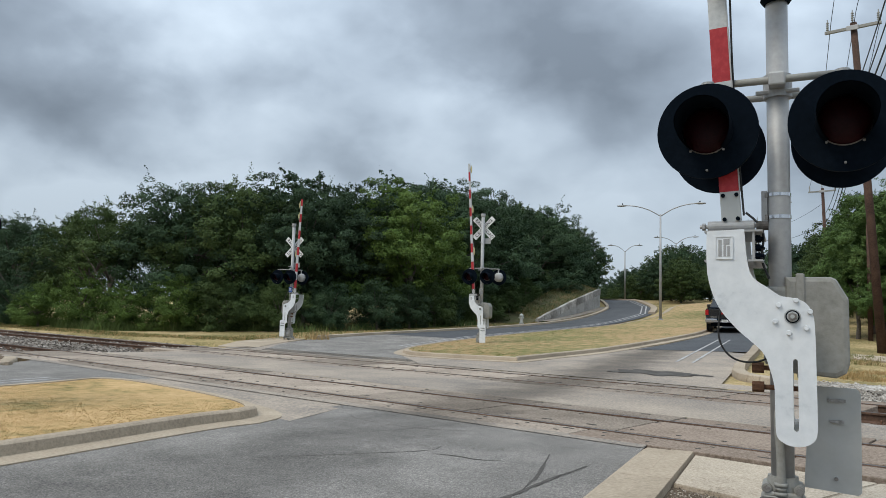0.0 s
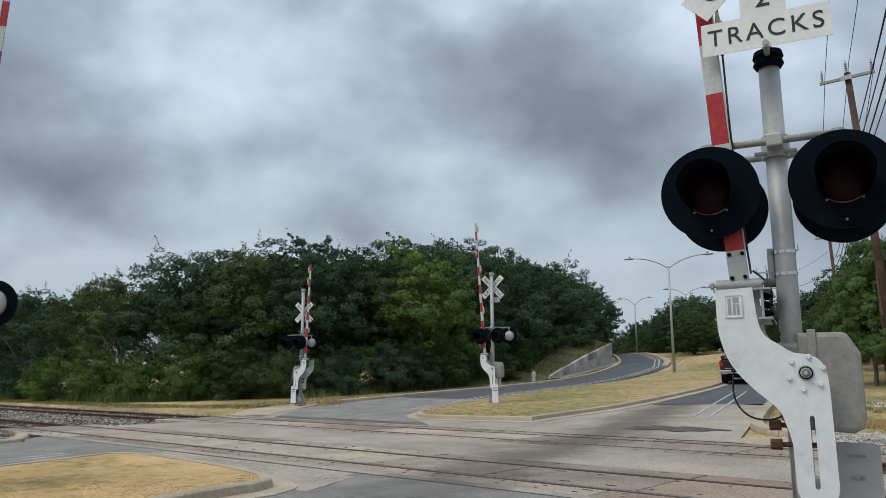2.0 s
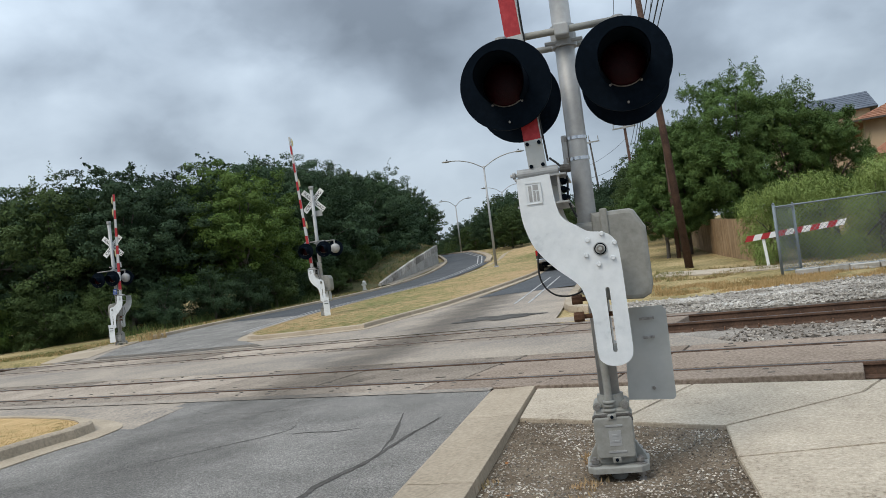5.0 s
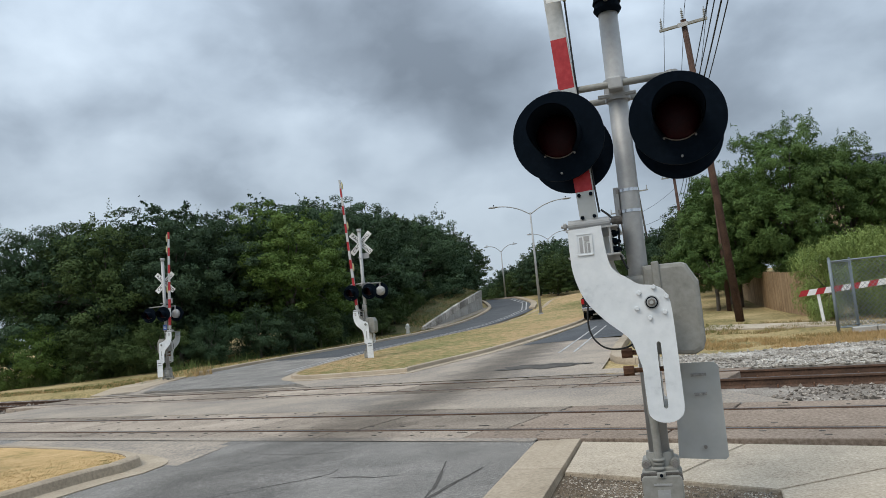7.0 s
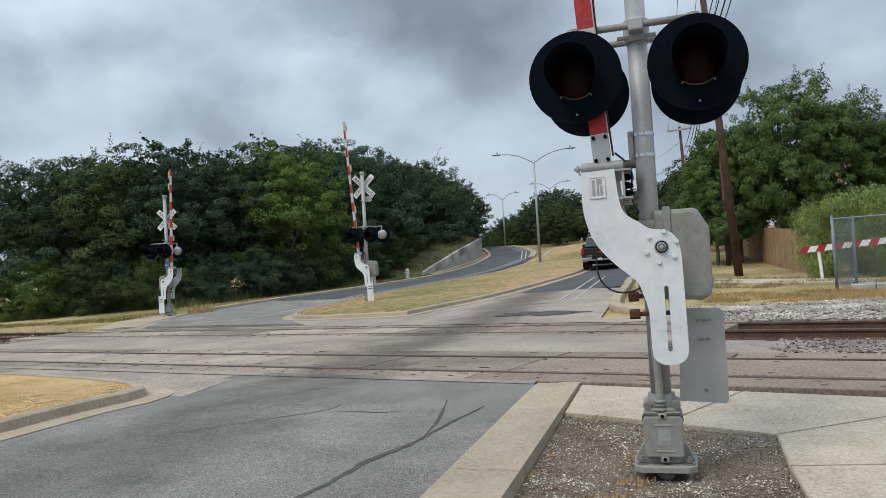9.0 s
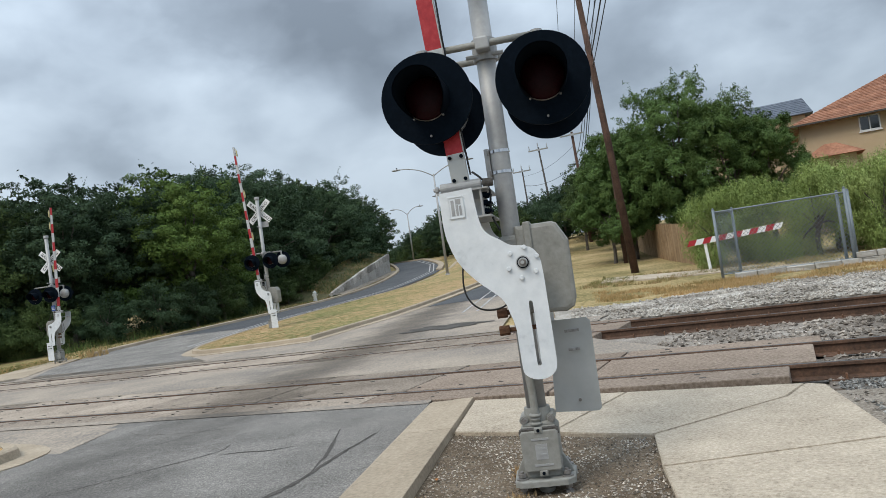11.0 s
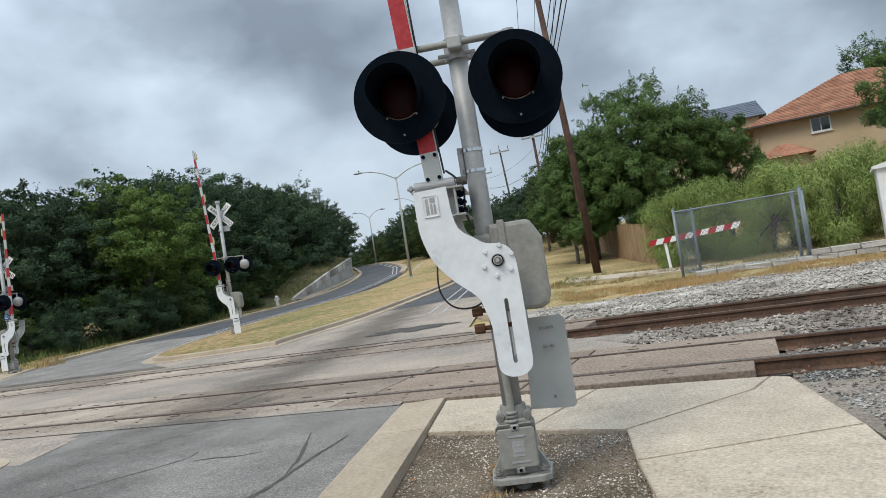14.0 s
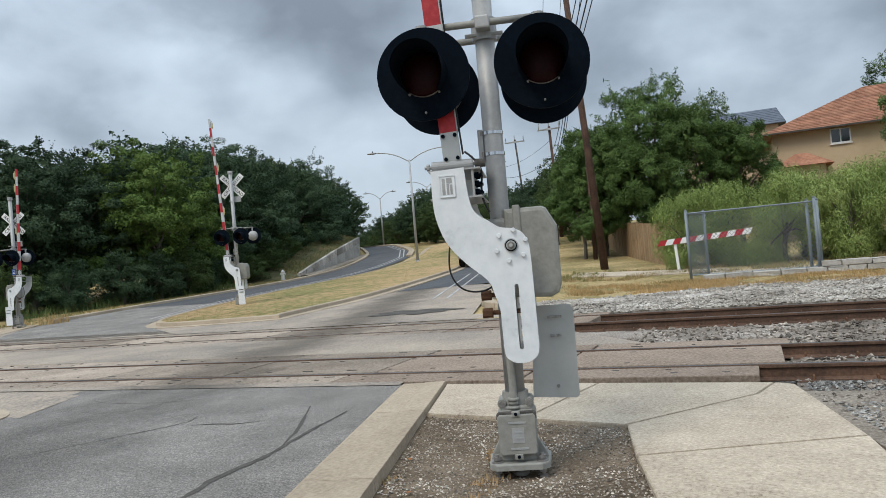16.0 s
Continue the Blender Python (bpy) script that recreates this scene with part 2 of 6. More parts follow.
GALV_GREY = mat("grey_cast_metal", [(0.19, 0.185, 0.162), (0.265, 0.26, 0.235), (0.33, 0.325, 0.298)], 0.65, 0.1, scales=(3, 22), bump=0.08, spread=0.7, mottle=0.75)
FENCE_GREY = mat("dull_fence_steel", [(0.15, 0.18, 0.20), (0.22, 0.25, 0.27)], 0.6, 0.2, scales=(3, 20), bump=0.02)
ALUM = mat("brushed_aluminium_plate", [(0.36, 0.37, 0.36), (0.43, 0.44, 0.43), (0.50, 0.51, 0.50)], 0.5, 0.4, scales=(1.5, 7), bump=0.01, spread=0.8)
WHITE_METAL = mat("white_painted_plate", [(0.46, 0.485, 0.505), (0.63, 0.655, 0.67), (0.70, 0.722, 0.735), (0.74, 0.76, 0.77)], 0.5, scales=(2.6, 12), bump=0.02, spread=0.75, mottle=0.7)
BLACK_METAL = mat("matt_black_paint", [(0.002, 0.0045, 0.008), (0.003, 0.006, 0.0105), (0.005, 0.009, 0.015)], 0.8, scales=(3, 30), bump=0.05, spec=0.04)
RED_SHEET = mat("faded_red_sheeting", [(0.27, 0.014, 0.02), (0.36, 0.022, 0.028), (0.43, 0.045, 0.05)], 0.5, scales=(4, 30), bump=0.03)
WHITE_SHEET = mat("grey_white_sheeting", [(0.34, 0.36, 0.365), (0.46, 0.475, 0.475), (0.54, 0.55, 0.55)], 0.5, scales=(4, 30), bump=0.03)
SIGN_WHITE = mat("white_sign_sheet", [(0.66, 0.66, 0.64), (0.78, 0.78, 0.76)], 0.45, scales=(2, 20), bump=0.02)
SIGN_BLACK = mat("black_sign_letters", [(0.012, 0.012, 0.014), (0.03, 0.03, 0.032)], 0.5, scales=(4, 30), bump=0)
RED_LENS = mat("dark_red_lens", [(0.011, 0.0006, 0.0018), (0.022, 0.0009, 0.003)], 0.35, scales=(30, 120), bump=0.2, bump_scale=110, spec=0.12)
AMBER_CASE = mat("yellowed_lamp_case", [(0.42, 0.36, 0.17), (0.56, 0.50, 0.28)], 0.4, scales=(6, 40), bump=0.05)
RUBBER = mat("black_rubber_cable", [(0.012, 0.012, 0.012), (0.03, 0.03, 0.03)], 0.6, scales=(8, 40), bump=0.05)
BOLT = mat("dull_bolt_steel", [(0.18, 0.16, 0.14), (0.34, 0.33, 0.32)], 0.5, 0.6, scales=(10, 60), bump=0.05)
RUST_BOLT = mat("rusty_bolt", [(0.09, 0.045, 0.025), (0.18, 0.09, 0.05)], 0.8, 0.2, scales=(10, 60), bump=0.2)
POLE_WOOD = mat("creosoted_pole_wood", [(0.035, 0.02, 0.014), (0.075, 0.042, 0.03), (0.12, 0.07, 0.05)], 0.9, scales=(1.5, 20), bump=0.4)
FENCE_WOOD = mat("weathered_cedar_board", [(0.20, 0.125, 0.065), (0.32, 0.21, 0.115), (0.42, 0.29, 0.17)], 0.9, scales=(1.2, 16), bump=0.3, vary=0.18)
BARK = mat("grey_oak_bark", [(0.05, 0.042, 0.034), (0.11, 0.095, 0.078), (0.16, 0.14, 0.12)], 0.95, scales=(3, 25), bump=0.6)


def leaf_mat(name, cols, island=0.22, spread=0.85):
    m = mat(name, cols, 0.7, scales=(0.35, 1.6), bump=0, island=island, spread=spread, spec=0.1, vary=0.15)
    b = m.node_tree.nodes["Principled BSDF"]
    b.inputs["Transmission Weight"].default_value = 0.0
    b.inputs["Subsurface Weight"].default_value = 0.0
    return m


LEAF_OAK = leaf_mat("dark_oak_leaves", [(0.022, 0.042, 0.022), (0.042, 0.072, 0.036), (0.070, 0.106, 0.050)])
LEAF_OLIVE = leaf_mat("olive_oak_leaves", [(0.032, 0.052, 0.018), (0.056, 0.086, 0.028), (0.088, 0.12, 0.038)])
LEAF_BRIGHT = leaf_mat("bright_green_leaves", [(0.042, 0.072, 0.018), (0.078, 0.125, 0.028), (0.125, 0.178, 0.045)])
LEAF_WILLOW = leaf_mat("willow_green_leaves", [(0.11, 0.155, 0.04), (0.20, 0.26, 0.075), (0.32, 0.37, 0.13)])
STUCCO = mat("tan_stucco", [(0.42, 0.32, 0.20), (0.50, 0.385, 0.25), (0.55, 0.43, 0.29)], 0.95, scales=(0.6, 30), bump=0.2)
ROOF_TILE = mat("terracotta_tile", [(0.15, 0.062, 0.036), (0.25, 0.112, 0.064), (0.34, 0.17, 0.105)], 0.9, scales=(1.5, 9), bump=0.3, vary=0.2)
SLATE = mat("slate_shingle", [(0.05, 0.06, 0.08), (0.085, 0.10, 0.128), (0.13, 0.148, 0.18)], 0.8, scales=(1, 14), bump=0.2)
HUT_WHITE = mat("white_hut_paint", [(0.66, 0.66, 0.64), (0.76, 0.76, 0.745)], 0.5, scales=(0.8, 15), bump=0.05)
WALL_CONC = mat("retaining_wall_concrete", [(0.24, 0.225, 0.20), (0.38, 0.36, 0.325), (0.47, 0.445, 0.41)], 0.9, scales=(0.8, 12), bump=0.2, vary=0.1)
TRIM_WHITE = mat("white_trim", [(0.66, 0.66, 0.65), (0.78, 0.78, 0.77)], 0.5, scales=(2, 20), bump=0)
CAR_BLACK = mat("black_car_paint", [(0.008, 0.008, 0.010), (0.012, 0.012, 0.014)], 0.18, scales=(2, 20), bump=0, spec=0.6)
CHROME = mat("chrome", [(0.55, 0.55, 0.56), (0.66, 0.66, 0.67)], 0.16, 1.0, scales=(2, 20), bump=0)
TYRE = mat("tyre_rubber", [(0.012, 0.012, 0.012), (0.028, 0.028, 0.028)], 0.85, scales=(6, 50), bump=0.2)
RED_LAMP = mat("red_tail_lamp", [(0.30, 0.008, 0.01), (0.42, 0.014, 0.016)], 0.2, scales=(6, 50), bump=0)
BLUE_SIGN = mat("blue_sign_sheet", [(0.03, 0.08, 0.30), (0.05, 0.12, 0.40)], 0.5, scales=(4, 30), bump=0)
HYDRANT = mat("silver_hydrant_paint", [(0.45, 0.46, 0.45), (0.56, 0.57, 0.56)], 0.5, scales=(6, 30), bump=0.05)
GLASS = mat("tinted_glass", [(0.012, 0.015, 0.018), (0.02, 0.024, 0.028)], 0.06, scales=(2, 20), bump=0, spec=0.8)


# ---- small builders ----
def flat(name, bm, material, parent=None, label="", smooth=False):
    me = bpy.data.meshes.new(name)
    bm.to_mesh(me)
    bm.free()
    if smooth:
        for p in me.polygons:
            p.use_smooth = True
    me.materials.append(material)
    ob = new(name, me)
    if parent:
        ob.parent = parent
    if label:
        tagged(ob, label)
    return ob


def part(name, bm, material, parent, label="", smooth=False):
    return flat(name, bm, material, parent, label, smooth)


def thing(name, label, category, m=None, group="", kind=""):
    ob = new(name)
    ob.empty_display_size = 0.2
    if m is not None:
        ob.matrix_basis = m
    return tagged(ob, label, category, group, kind)


def B():
    return bmesh.new()


def box(bm, x0, x1, y0, y1, z0, z1, bevel=0.0):
    r = bmesh.ops.create_cube(bm, size=1.0, matrix=Matrix.Translation(((x0 + x1) / 2, (y0 + y1) / 2, (z0 + z1) / 2)) @ Matrix.Diagonal((x1 - x0, y1 - y0, z1 - z0, 1)))
    if bevel:
        es = list({e for v in r["verts"] for e in v.link_edges})
        bmesh.ops.bevel(bm, geom=es, offset=bevel, segments=2, affect="EDGES", profile=0.5)
    return bm


def rod(bm, a, b, r0, r1=None, n=12, cap=True):
    a, b = Vector(a), Vector(b)
    m = Matrix.Translation((a + b) / 2) @ (b - a).to_track_quat("Z", "Y").to_matrix().to_4x4()
    bmesh.ops.create_cone(bm, cap_ends=cap, segments=n, radius1=r0, radius2=r0 if r1 is None else r1, depth=(b - a).length, matrix=m)
    return bm


def tube(bm, pts, r, n=8):
    """A pipe swept along a line of points."""
    P = [Vector(p) for p in pts]
    rings = []
    side = None
    for i, p in enumerate(P):
        t = (P[min(i + 1, len(P) - 1)] - P[max(i - 1, 0)]).normalized()
        if side is None:
            side = t.orthogonal().normalized()
        side = (side - t * side.dot(t)).normalized()
        up = t.cross(side)
        rings.append([bm.verts.new(p + r * (math.cos(6.2832 * k / n) * side + math.sin(6.2832 * k / n) * up)) for k in range(n)])
    for a, b in zip(rings[:-1], rings[1:]):
        for k in range(n):
            bm.faces.new((a[k], a[(k + 1) % n], b[(k + 1) % n], b[k]))
    bm.faces.new(rings[0][::-1]), bm.faces.new(rings[-1])
    return bm


def curve_points(pts, k=6):
    """A smooth line through points (Catmull-Rom)."""
    P = [Vector(p) for p in pts]
    P = [2 * P[0] - P[1], *P, 2 * P[-1] - P[-2]]
    out = []
    for i in range(1, len(P) - 2):
        for j in range(k):
            t = j / k
            out.append(0.5 * (2 * P[i] + (P[i + 1] - P[i - 1]) * t + (2 * P[i - 1] - 5 * P[i] + 4 * P[i + 1] - P[i + 2]) * t * t + (3 * P[i] - P[i - 1] - 3 * P[i + 1] + P[i + 2]) * t ** 3))
    out.append(P[-2])
    return out


def slab(bm, outline, depth, m=None, bevel=0.0):
    """A plate: an outline in the plane, pulled down by depth along its normal."""
    m = m or Matrix()
    top = [bm.verts.new(m @ Vector((x, y, 0))) for x, y in outline]
    low = [bm.verts.new(m @ Vector((x, y, -depth))) for x, y in outline]
    bm.faces.new(top)
    bm.faces.new(low[::-1])
    for i in range(len(top)):
        j = (i + 1) % len(top)
        bm.faces.new((top[j], top[i], low[i], low[j]))
    bmesh.ops.recalc_face_normals(bm, faces=bm.faces[:])
    if bevel:
        es = [e for e in bm.edges if all(v in top for v in e.verts)]
        bmesh.ops.bevel(bm, geom=es, offset=bevel, segments=2, affect="EDGES", profile=0.5)
    return bm


def text_mesh(name, words, size, material, parent, m, spacing=1.0):
    cu = bpy.data.curves.new(name, "FONT")
    cu.body, cu.size, cu.align_x, cu.align_y, cu.extrude, cu.space_character = words, size, "CENTER", "CENTER", 0.002, spacing
    ob = bpy.data.objects.new(name, cu)
    me = bpy.data.meshes.new_from_object(ob)
    bpy.data.objects.remove(ob)
    me.materials.append(material)
    t = new(name, me)
    t.parent = parent
    t.matrix_basis = m
    return t


# upright plates are drawn in x (right) and y (up) and stood up to face -y
STAND = pose(0, 0, 0, 90, 0, 0)
LEAF_ELM = leaf_mat("elm_leaves", [(0.04, 0.074, 0.02), (0.076, 0.126, 0.036), (0.128, 0.185, 0.058)])
DARK_GEAR = mat("dark_weathered_gear", [(0.035, 0.032, 0.028), (0.075, 0.068, 0.06), (0.13, 0.12, 0.11)], 0.8, 0.2, scales=(5, 30), bump=0.2)
BANK = mat("weedy_bank", [(0.045, 0.055, 0.025), (0.095, 0.09, 0.045), (0.17, 0.135, 0.08)], 1.0, scales=(0.6, 9), bump=0.5, spec=0.05)
COPING = mat("stained_coping_concrete", [(0.15, 0.135, 0.115), (0.33, 0.305, 0.27), (0.50, 0.475, 0.435)], 0.95, scales=(0.5, 6), bump=0.2, vary=0.45, spec=0.1)
SHOULDER = mat("gravelly_earth", [(0.13, 0.108, 0.085), (0.24, 0.205, 0.165), (0.38, 0.335, 0.28)], 1.0, scales=(1.2, 35), bump=0.8, spec=0.05, mottle=0.7, fine=0.6)


# ---- the lie of the land ----
def land(x, y):
    """Height of the ground: level at the tracks, rising gently beyond them."""
    z = 0.033 * max(0.0, y - 7)
    if y > 30:
        z += 0.0016 * (min(y, 62) - 30) ** 2
    if y > 9:
        z -= 0.16 * min(1.0, (y - 9) / 5) * min(1.0, max(0.0, (x + 5.5) / 3))
    if y < -0.6:
        z = -0.04 * min(1.0, (-0.6 - y) / 1.2)
    return min(z, 14.0)


ROAD_DIR = Vector((-0.262, 0.965))


def edge_x(y):
    """The right-hand kerb line of the near carriageway."""
    return -2.02 + (y + 0.91) * (-0.262 / 0.965)


def ribbon(bm, left, right, lift, k=8):
    """A strip between two lines of as many points, laid on the land."""
    L, R = curve_points([(*p, 0) for p in left], k), curve_points([(*p, 0) for p in right], k)
    rows = []
    for a, b in zip(L, R):
        rows.append([bm.verts.new((*(a.lerp(b, u).xy), land(*(a.lerp(b, u).xy)) + lift)) for u in (0, 0.25, 0.5, 0.75, 1)])
    for r0, r1 in zip(rows[:-1], rows[1:]):
        for i in range(4):
            bm.faces.new((r0[i], r0[i + 1], r1[i + 1], r1[i]))
    bmesh.ops.recalc_face_normals(bm, faces=bm.faces[:])
    return bm


def lay(bm, outline, lift, thick=0.05):
    """A flat-lying polygon that follows the land, with sides."""
    top = [bm.verts.new((x, y, land(x, y) + lift)) for x, y in outline]
    low = [bm.verts.new((x, y, land(x, y) + lift - thick)) for x, y in outline]
    bm.faces.new(top)
    for i in range(len(top)):
        j = (i + 1) % len(top)
        bm.faces.new((top[j], top[i], low[i], low[j]))
    bmesh.ops.recalc_face_normals(bm, faces=bm.faces[:])
    return bm


def build_ground():
    bm = B()
    xs = sorted({*range(-400, -80, 40), *range(-80, 60, 2), *range(60, 401, 40)})
    ys = sorted({*range(-400, -30, 37), *range(-30, 100, 2), *range(100, 401, 40)})
    ys = sorted({*ys, -1.7, -1.9, 8.3, 8.7})
    sunk = lambda x, y: 0.35 if -1.75 < y < 8.4 else 0.2 if -14 < y < 0 and -7 < x < 7 else 0.0
    grid = [[bm.verts.new((x, y, land(x, y) - 0.05 - sunk(x, y) + 0.03 * noise.noise((x * 0.2, y * 0.2, 0)))) for x in xs] for y in ys]
    for j in range(len(ys) - 1):
        for i in range(len(xs) - 1):
            bm.faces.new((grid[j][i], grid[j][i + 1], grid[j + 1][i + 1], grid[j + 1][i]))
    tagged(flat("ground", bm, GROUND, smooth=True), "dry patchy grass ground on both sides of the road", "ground", kind="structure")


build_ground()

RAIL_Y = (0.0, 1.505, 5.24, 6.745)
PANEL_END = 1.8

# roads
bm = ribbon(B(), [(-7.0, -0.6), (-6.75, -2.2), (-6.2, -4.6), (-5.5, -7.0), (-3.4, -15), (0.6, -30)], [(edge_x(-0.6), -0.6), (edge_x(-2.2), -2.2), (edge_x(-4.6), -4.6), (edge_x(-7), -7), (edge_x(-15), -15), (edge_x(-30), -30)], -0.008)
road = tagged(flat("road", bm, ASPHALT), "worn grey asphalt carriageway with sealed cracks", "road", kind="structure")
bm = ribbon(B(), [(-11.0, 7.5), (-10.95, 12), (-11.0, 16.5), (-11.3, 19.0)], [(edge_x(7.5), 7.5), (edge_x(12), 12), (edge_x(16.5), 16.5), (edge_x(18.0), 18.0)], -0.008)
tagged(flat("road_beyond", bm, CROSSING), "pale worn road surface beyond the tracks", "road", kind="structure")
bm = ribbon(B(), [(-10.9, 17.2), (-11.6, 22), (-13.2, 30), (-17.0, 43), (-22, 60), (-30, 85)], [(edge_x(18.6), 18.6), (edge_x(22), 22), (-9.9, 30), (-12.6, 43), (-17, 60), (-24, 85)], 0.002)
tagged(flat("road_dark", bm, ASPHALT_DARK), "dark fresh asphalt of the road beyond the crossing", "road", kind="structure")
LEFT_A = [(-20.5, 7.5), (-23.0, 10.5), (-24.6, 13.5), (-25.1, 17.5), (-25.2, 19)]
LEFT_B = [(-13.0, 7.5), (-15.5, 9.4), (-17.4, 11.5), (-19.3, 17.0), (-19.9, 19.5)]
tagged(flat("road_left_apron", ribbon(B(), LEFT_A, LEFT_B, 0.0), ASPHALT), "worn grey asphalt where the carriageway meets the tracks", "road", kind="structure")
bm = ribbon(B(), [(-25.2, 18.4), (-25.6, 27), (-27.2, 39), (-29.8, 49), (-33, 56.5), (-41, 68), (-55, 84)], [(-19.7, 18.0), (-21.3, 28), (-23.0, 39), (-25.2, 49.3), (-28.4, 56.3), (-36, 66), (-49, 80)], 0.006)
tagged(flat("road_left", bm, ASPHALT_DARK), "dark asphalt carriageway curving uphill past the woods", "road", kind="structure")
bm = ribbon(B(), [(-18.8, -0.6), (-17.3, -3.5), (-15.5, -10), (-13, -20), (-9, -34)], [(-12.6, -0.6), (-12.0, -3.5), (-10.2, -10), (-7.5, -20), (-3.5, -34)], -0.008)
tagged(flat("road_left_near", bm, ASPHALT), "grey asphalt of the other carriageway", "road", kind="structure")
bm = lay(B(), [(-12.7, -0.6), (-6.9, -0.6), (-6.2, -2.6), (-9.5, -2.4), (-12.3, -2.6)], -0.014, 0.03)
tagged(flat("crossing_apron", bm, CROSSING), "stained paving at the nose of the island", "pavement", kind="structure")
bm = lay(B(), [(-20.8, 7.2), (-11.0, 7.2), (-10.9, 9.9), (-16.0, 9.8), (-17.6, 12.0), (-24.4, 13.6), (-23.5, 10.2)], -0.014, 0.03)
tagged(flat("crossing_apron_far", bm, CROSSING), "stained paving at the far side of the tracks", "pavement", kind="structure")
bm = lay(B(), [(-21.3, 7.6), (-23.2, 10.2), (-24.7, 12.9), (-26.6, 12.9), (-25.6, 10.0), (-23.4, 7.6)], 0.0, 0.03)
tagged(flat("verge_apron", bm, KERB), "pale concrete apron round the roadside signal", "pavement", kind="structure")
# the crossing surface between and beside the panels
for name, y0, y1, x0, x1 in (("crossing_pavement", -0.8, -0.58, -21, edge_x(-0.7)), ("crossing_pavement_middle", 2.1, 4.68, -21, 0.3), ("crossing_pavement_far", 7.3, 8.2, -22.5, -2.0)):
    bm = B()
    n = 40
    skew = 0.78 if name.endswith("middle") else 0.0
    rows = [[bm.verts.new((x0 + (x1 - skew * (y - y0) + 0.06 * noise.noise((y * 9, 1, 2)) - x0) * i / n, y, 0.0 + land(0, y))) for i in range(n + 1)] for y in (y0, y0 + (y1 - y0) * 0.25, (y0 + y1) / 2, y0 + (y1 - y0) * 0.75, y1)]
    for r0, r1 in zip(rows[:-1], rows[1:]):
        for i in range(n):
            bm.faces.new((r0[i], r0[i + 1], r1[i + 1], r1[i]))
    tagged(flat(name, bm, CROSSING), "stained tan concrete paving between the tracks", "pavement", kind="structure")


# ---- track ----
def rail_profile():
    h = [(-0.075, -0.17), (-0.075, -0.158), (-0.012, -0.135), (-0.009, -0.05), (-0.036, -0.035), (-0.036, -0.008), (-0.028, 0.0)]
    return h + [(-x, z) for x, z in reversed(h)]


def make_rail(y, x0, x1):
    ob = thing("rail", "rusty steel rail with worn bright head", "rail", group="rails of the two tracks")
    prof = rail_profile()
    n = 24
    bm = B()
    rings = [[bm.verts.new((x0 + (x1 - x0) * i / n, y + px, pz + 0.004)) for px, pz in prof] for i in range(n + 1)]
    for r0, r1 in zip(rings[:-1], rings[1:]):
        for i in range(len(prof)):
            j = (i + 1) % len(prof)
            bm.faces.new((r0[i], r0[j], r1[j], r1[i]))
    bm.faces.new(rings[0]), bm.faces.new(rings[-1][::-1])
    bmesh.ops.recalc_face_normals(bm, faces=bm.faces[:])
    part("web", bm, RAIL_RUST, ob)
    part("rail_head", box(B(), x0, x1, y - 0.024, y + 0.024, 0.003, 0.0065), RAIL_TOP, ob, "bright worn running surface")
    return ob


for y in RAIL_Y:
    make_rail(y, -160, 110)

# crossing panels: a gauge panel between the rails, field panels outside them
for t, (ya, right) in enumerate(((0.0, PANEL_END), (5.24, -1.35))):
    deck = thing("crossing_deck", "concrete grade crossing panels set between and beside rails", "crossing panels", group="crossing decks", kind="structure")
    rows = (("field", ya - 0.62, ya - 0.075), ("gauge", ya + 0.13, ya + 1.375), ("field", ya + 1.58, ya + 2.10))
    length, shared = 2.44, {}
    for r, (kind, y0, y1) in enumerate(rows):
        x, i = right + (-0.06, 0.2, 0.3)[r], 0
        while x > -21.5:
            brown = x > edge_x(ya) + 0.3
            if (r, brown) not in shared:
                bm = box(B(), -length + 0.03, 0, y0, y1, -0.2, 0.0, 0.012)
                me = bpy.data.meshes.new("panel")
                bm.to_mesh(me)
                bm.free()
                me.materials.append(PANEL_BROWN if brown else PANEL)
                shared[r, brown] = me
            p = new("panel", shared[r, brown])
            p.parent = deck
            p.location = (x, 0, random.uniform(-0.004, 0.003))
            x -= length
    # lifting slots and lag screws let into the panels
    bm = B()
    x = right - 0.3
    while x > -21:
        for y in (ya - 0.42, ya - 0.2, ya + 0.32, ya + 1.2, ya + 1.72, ya + 1.95):
            if random.random() < 0.8:
                w = random.choice((0.022, 0.03, 0.035, 0.075))
                xx = x + random.uniform(-0.08, 0.08)
                box(bm, xx - w, xx + w, y - 0.016, y + 0.016, -0.02, 0.0055)
        x -= 0.61
    part("lag_screw", bm, TAR, deck, "dark recessed lag screw pockets")

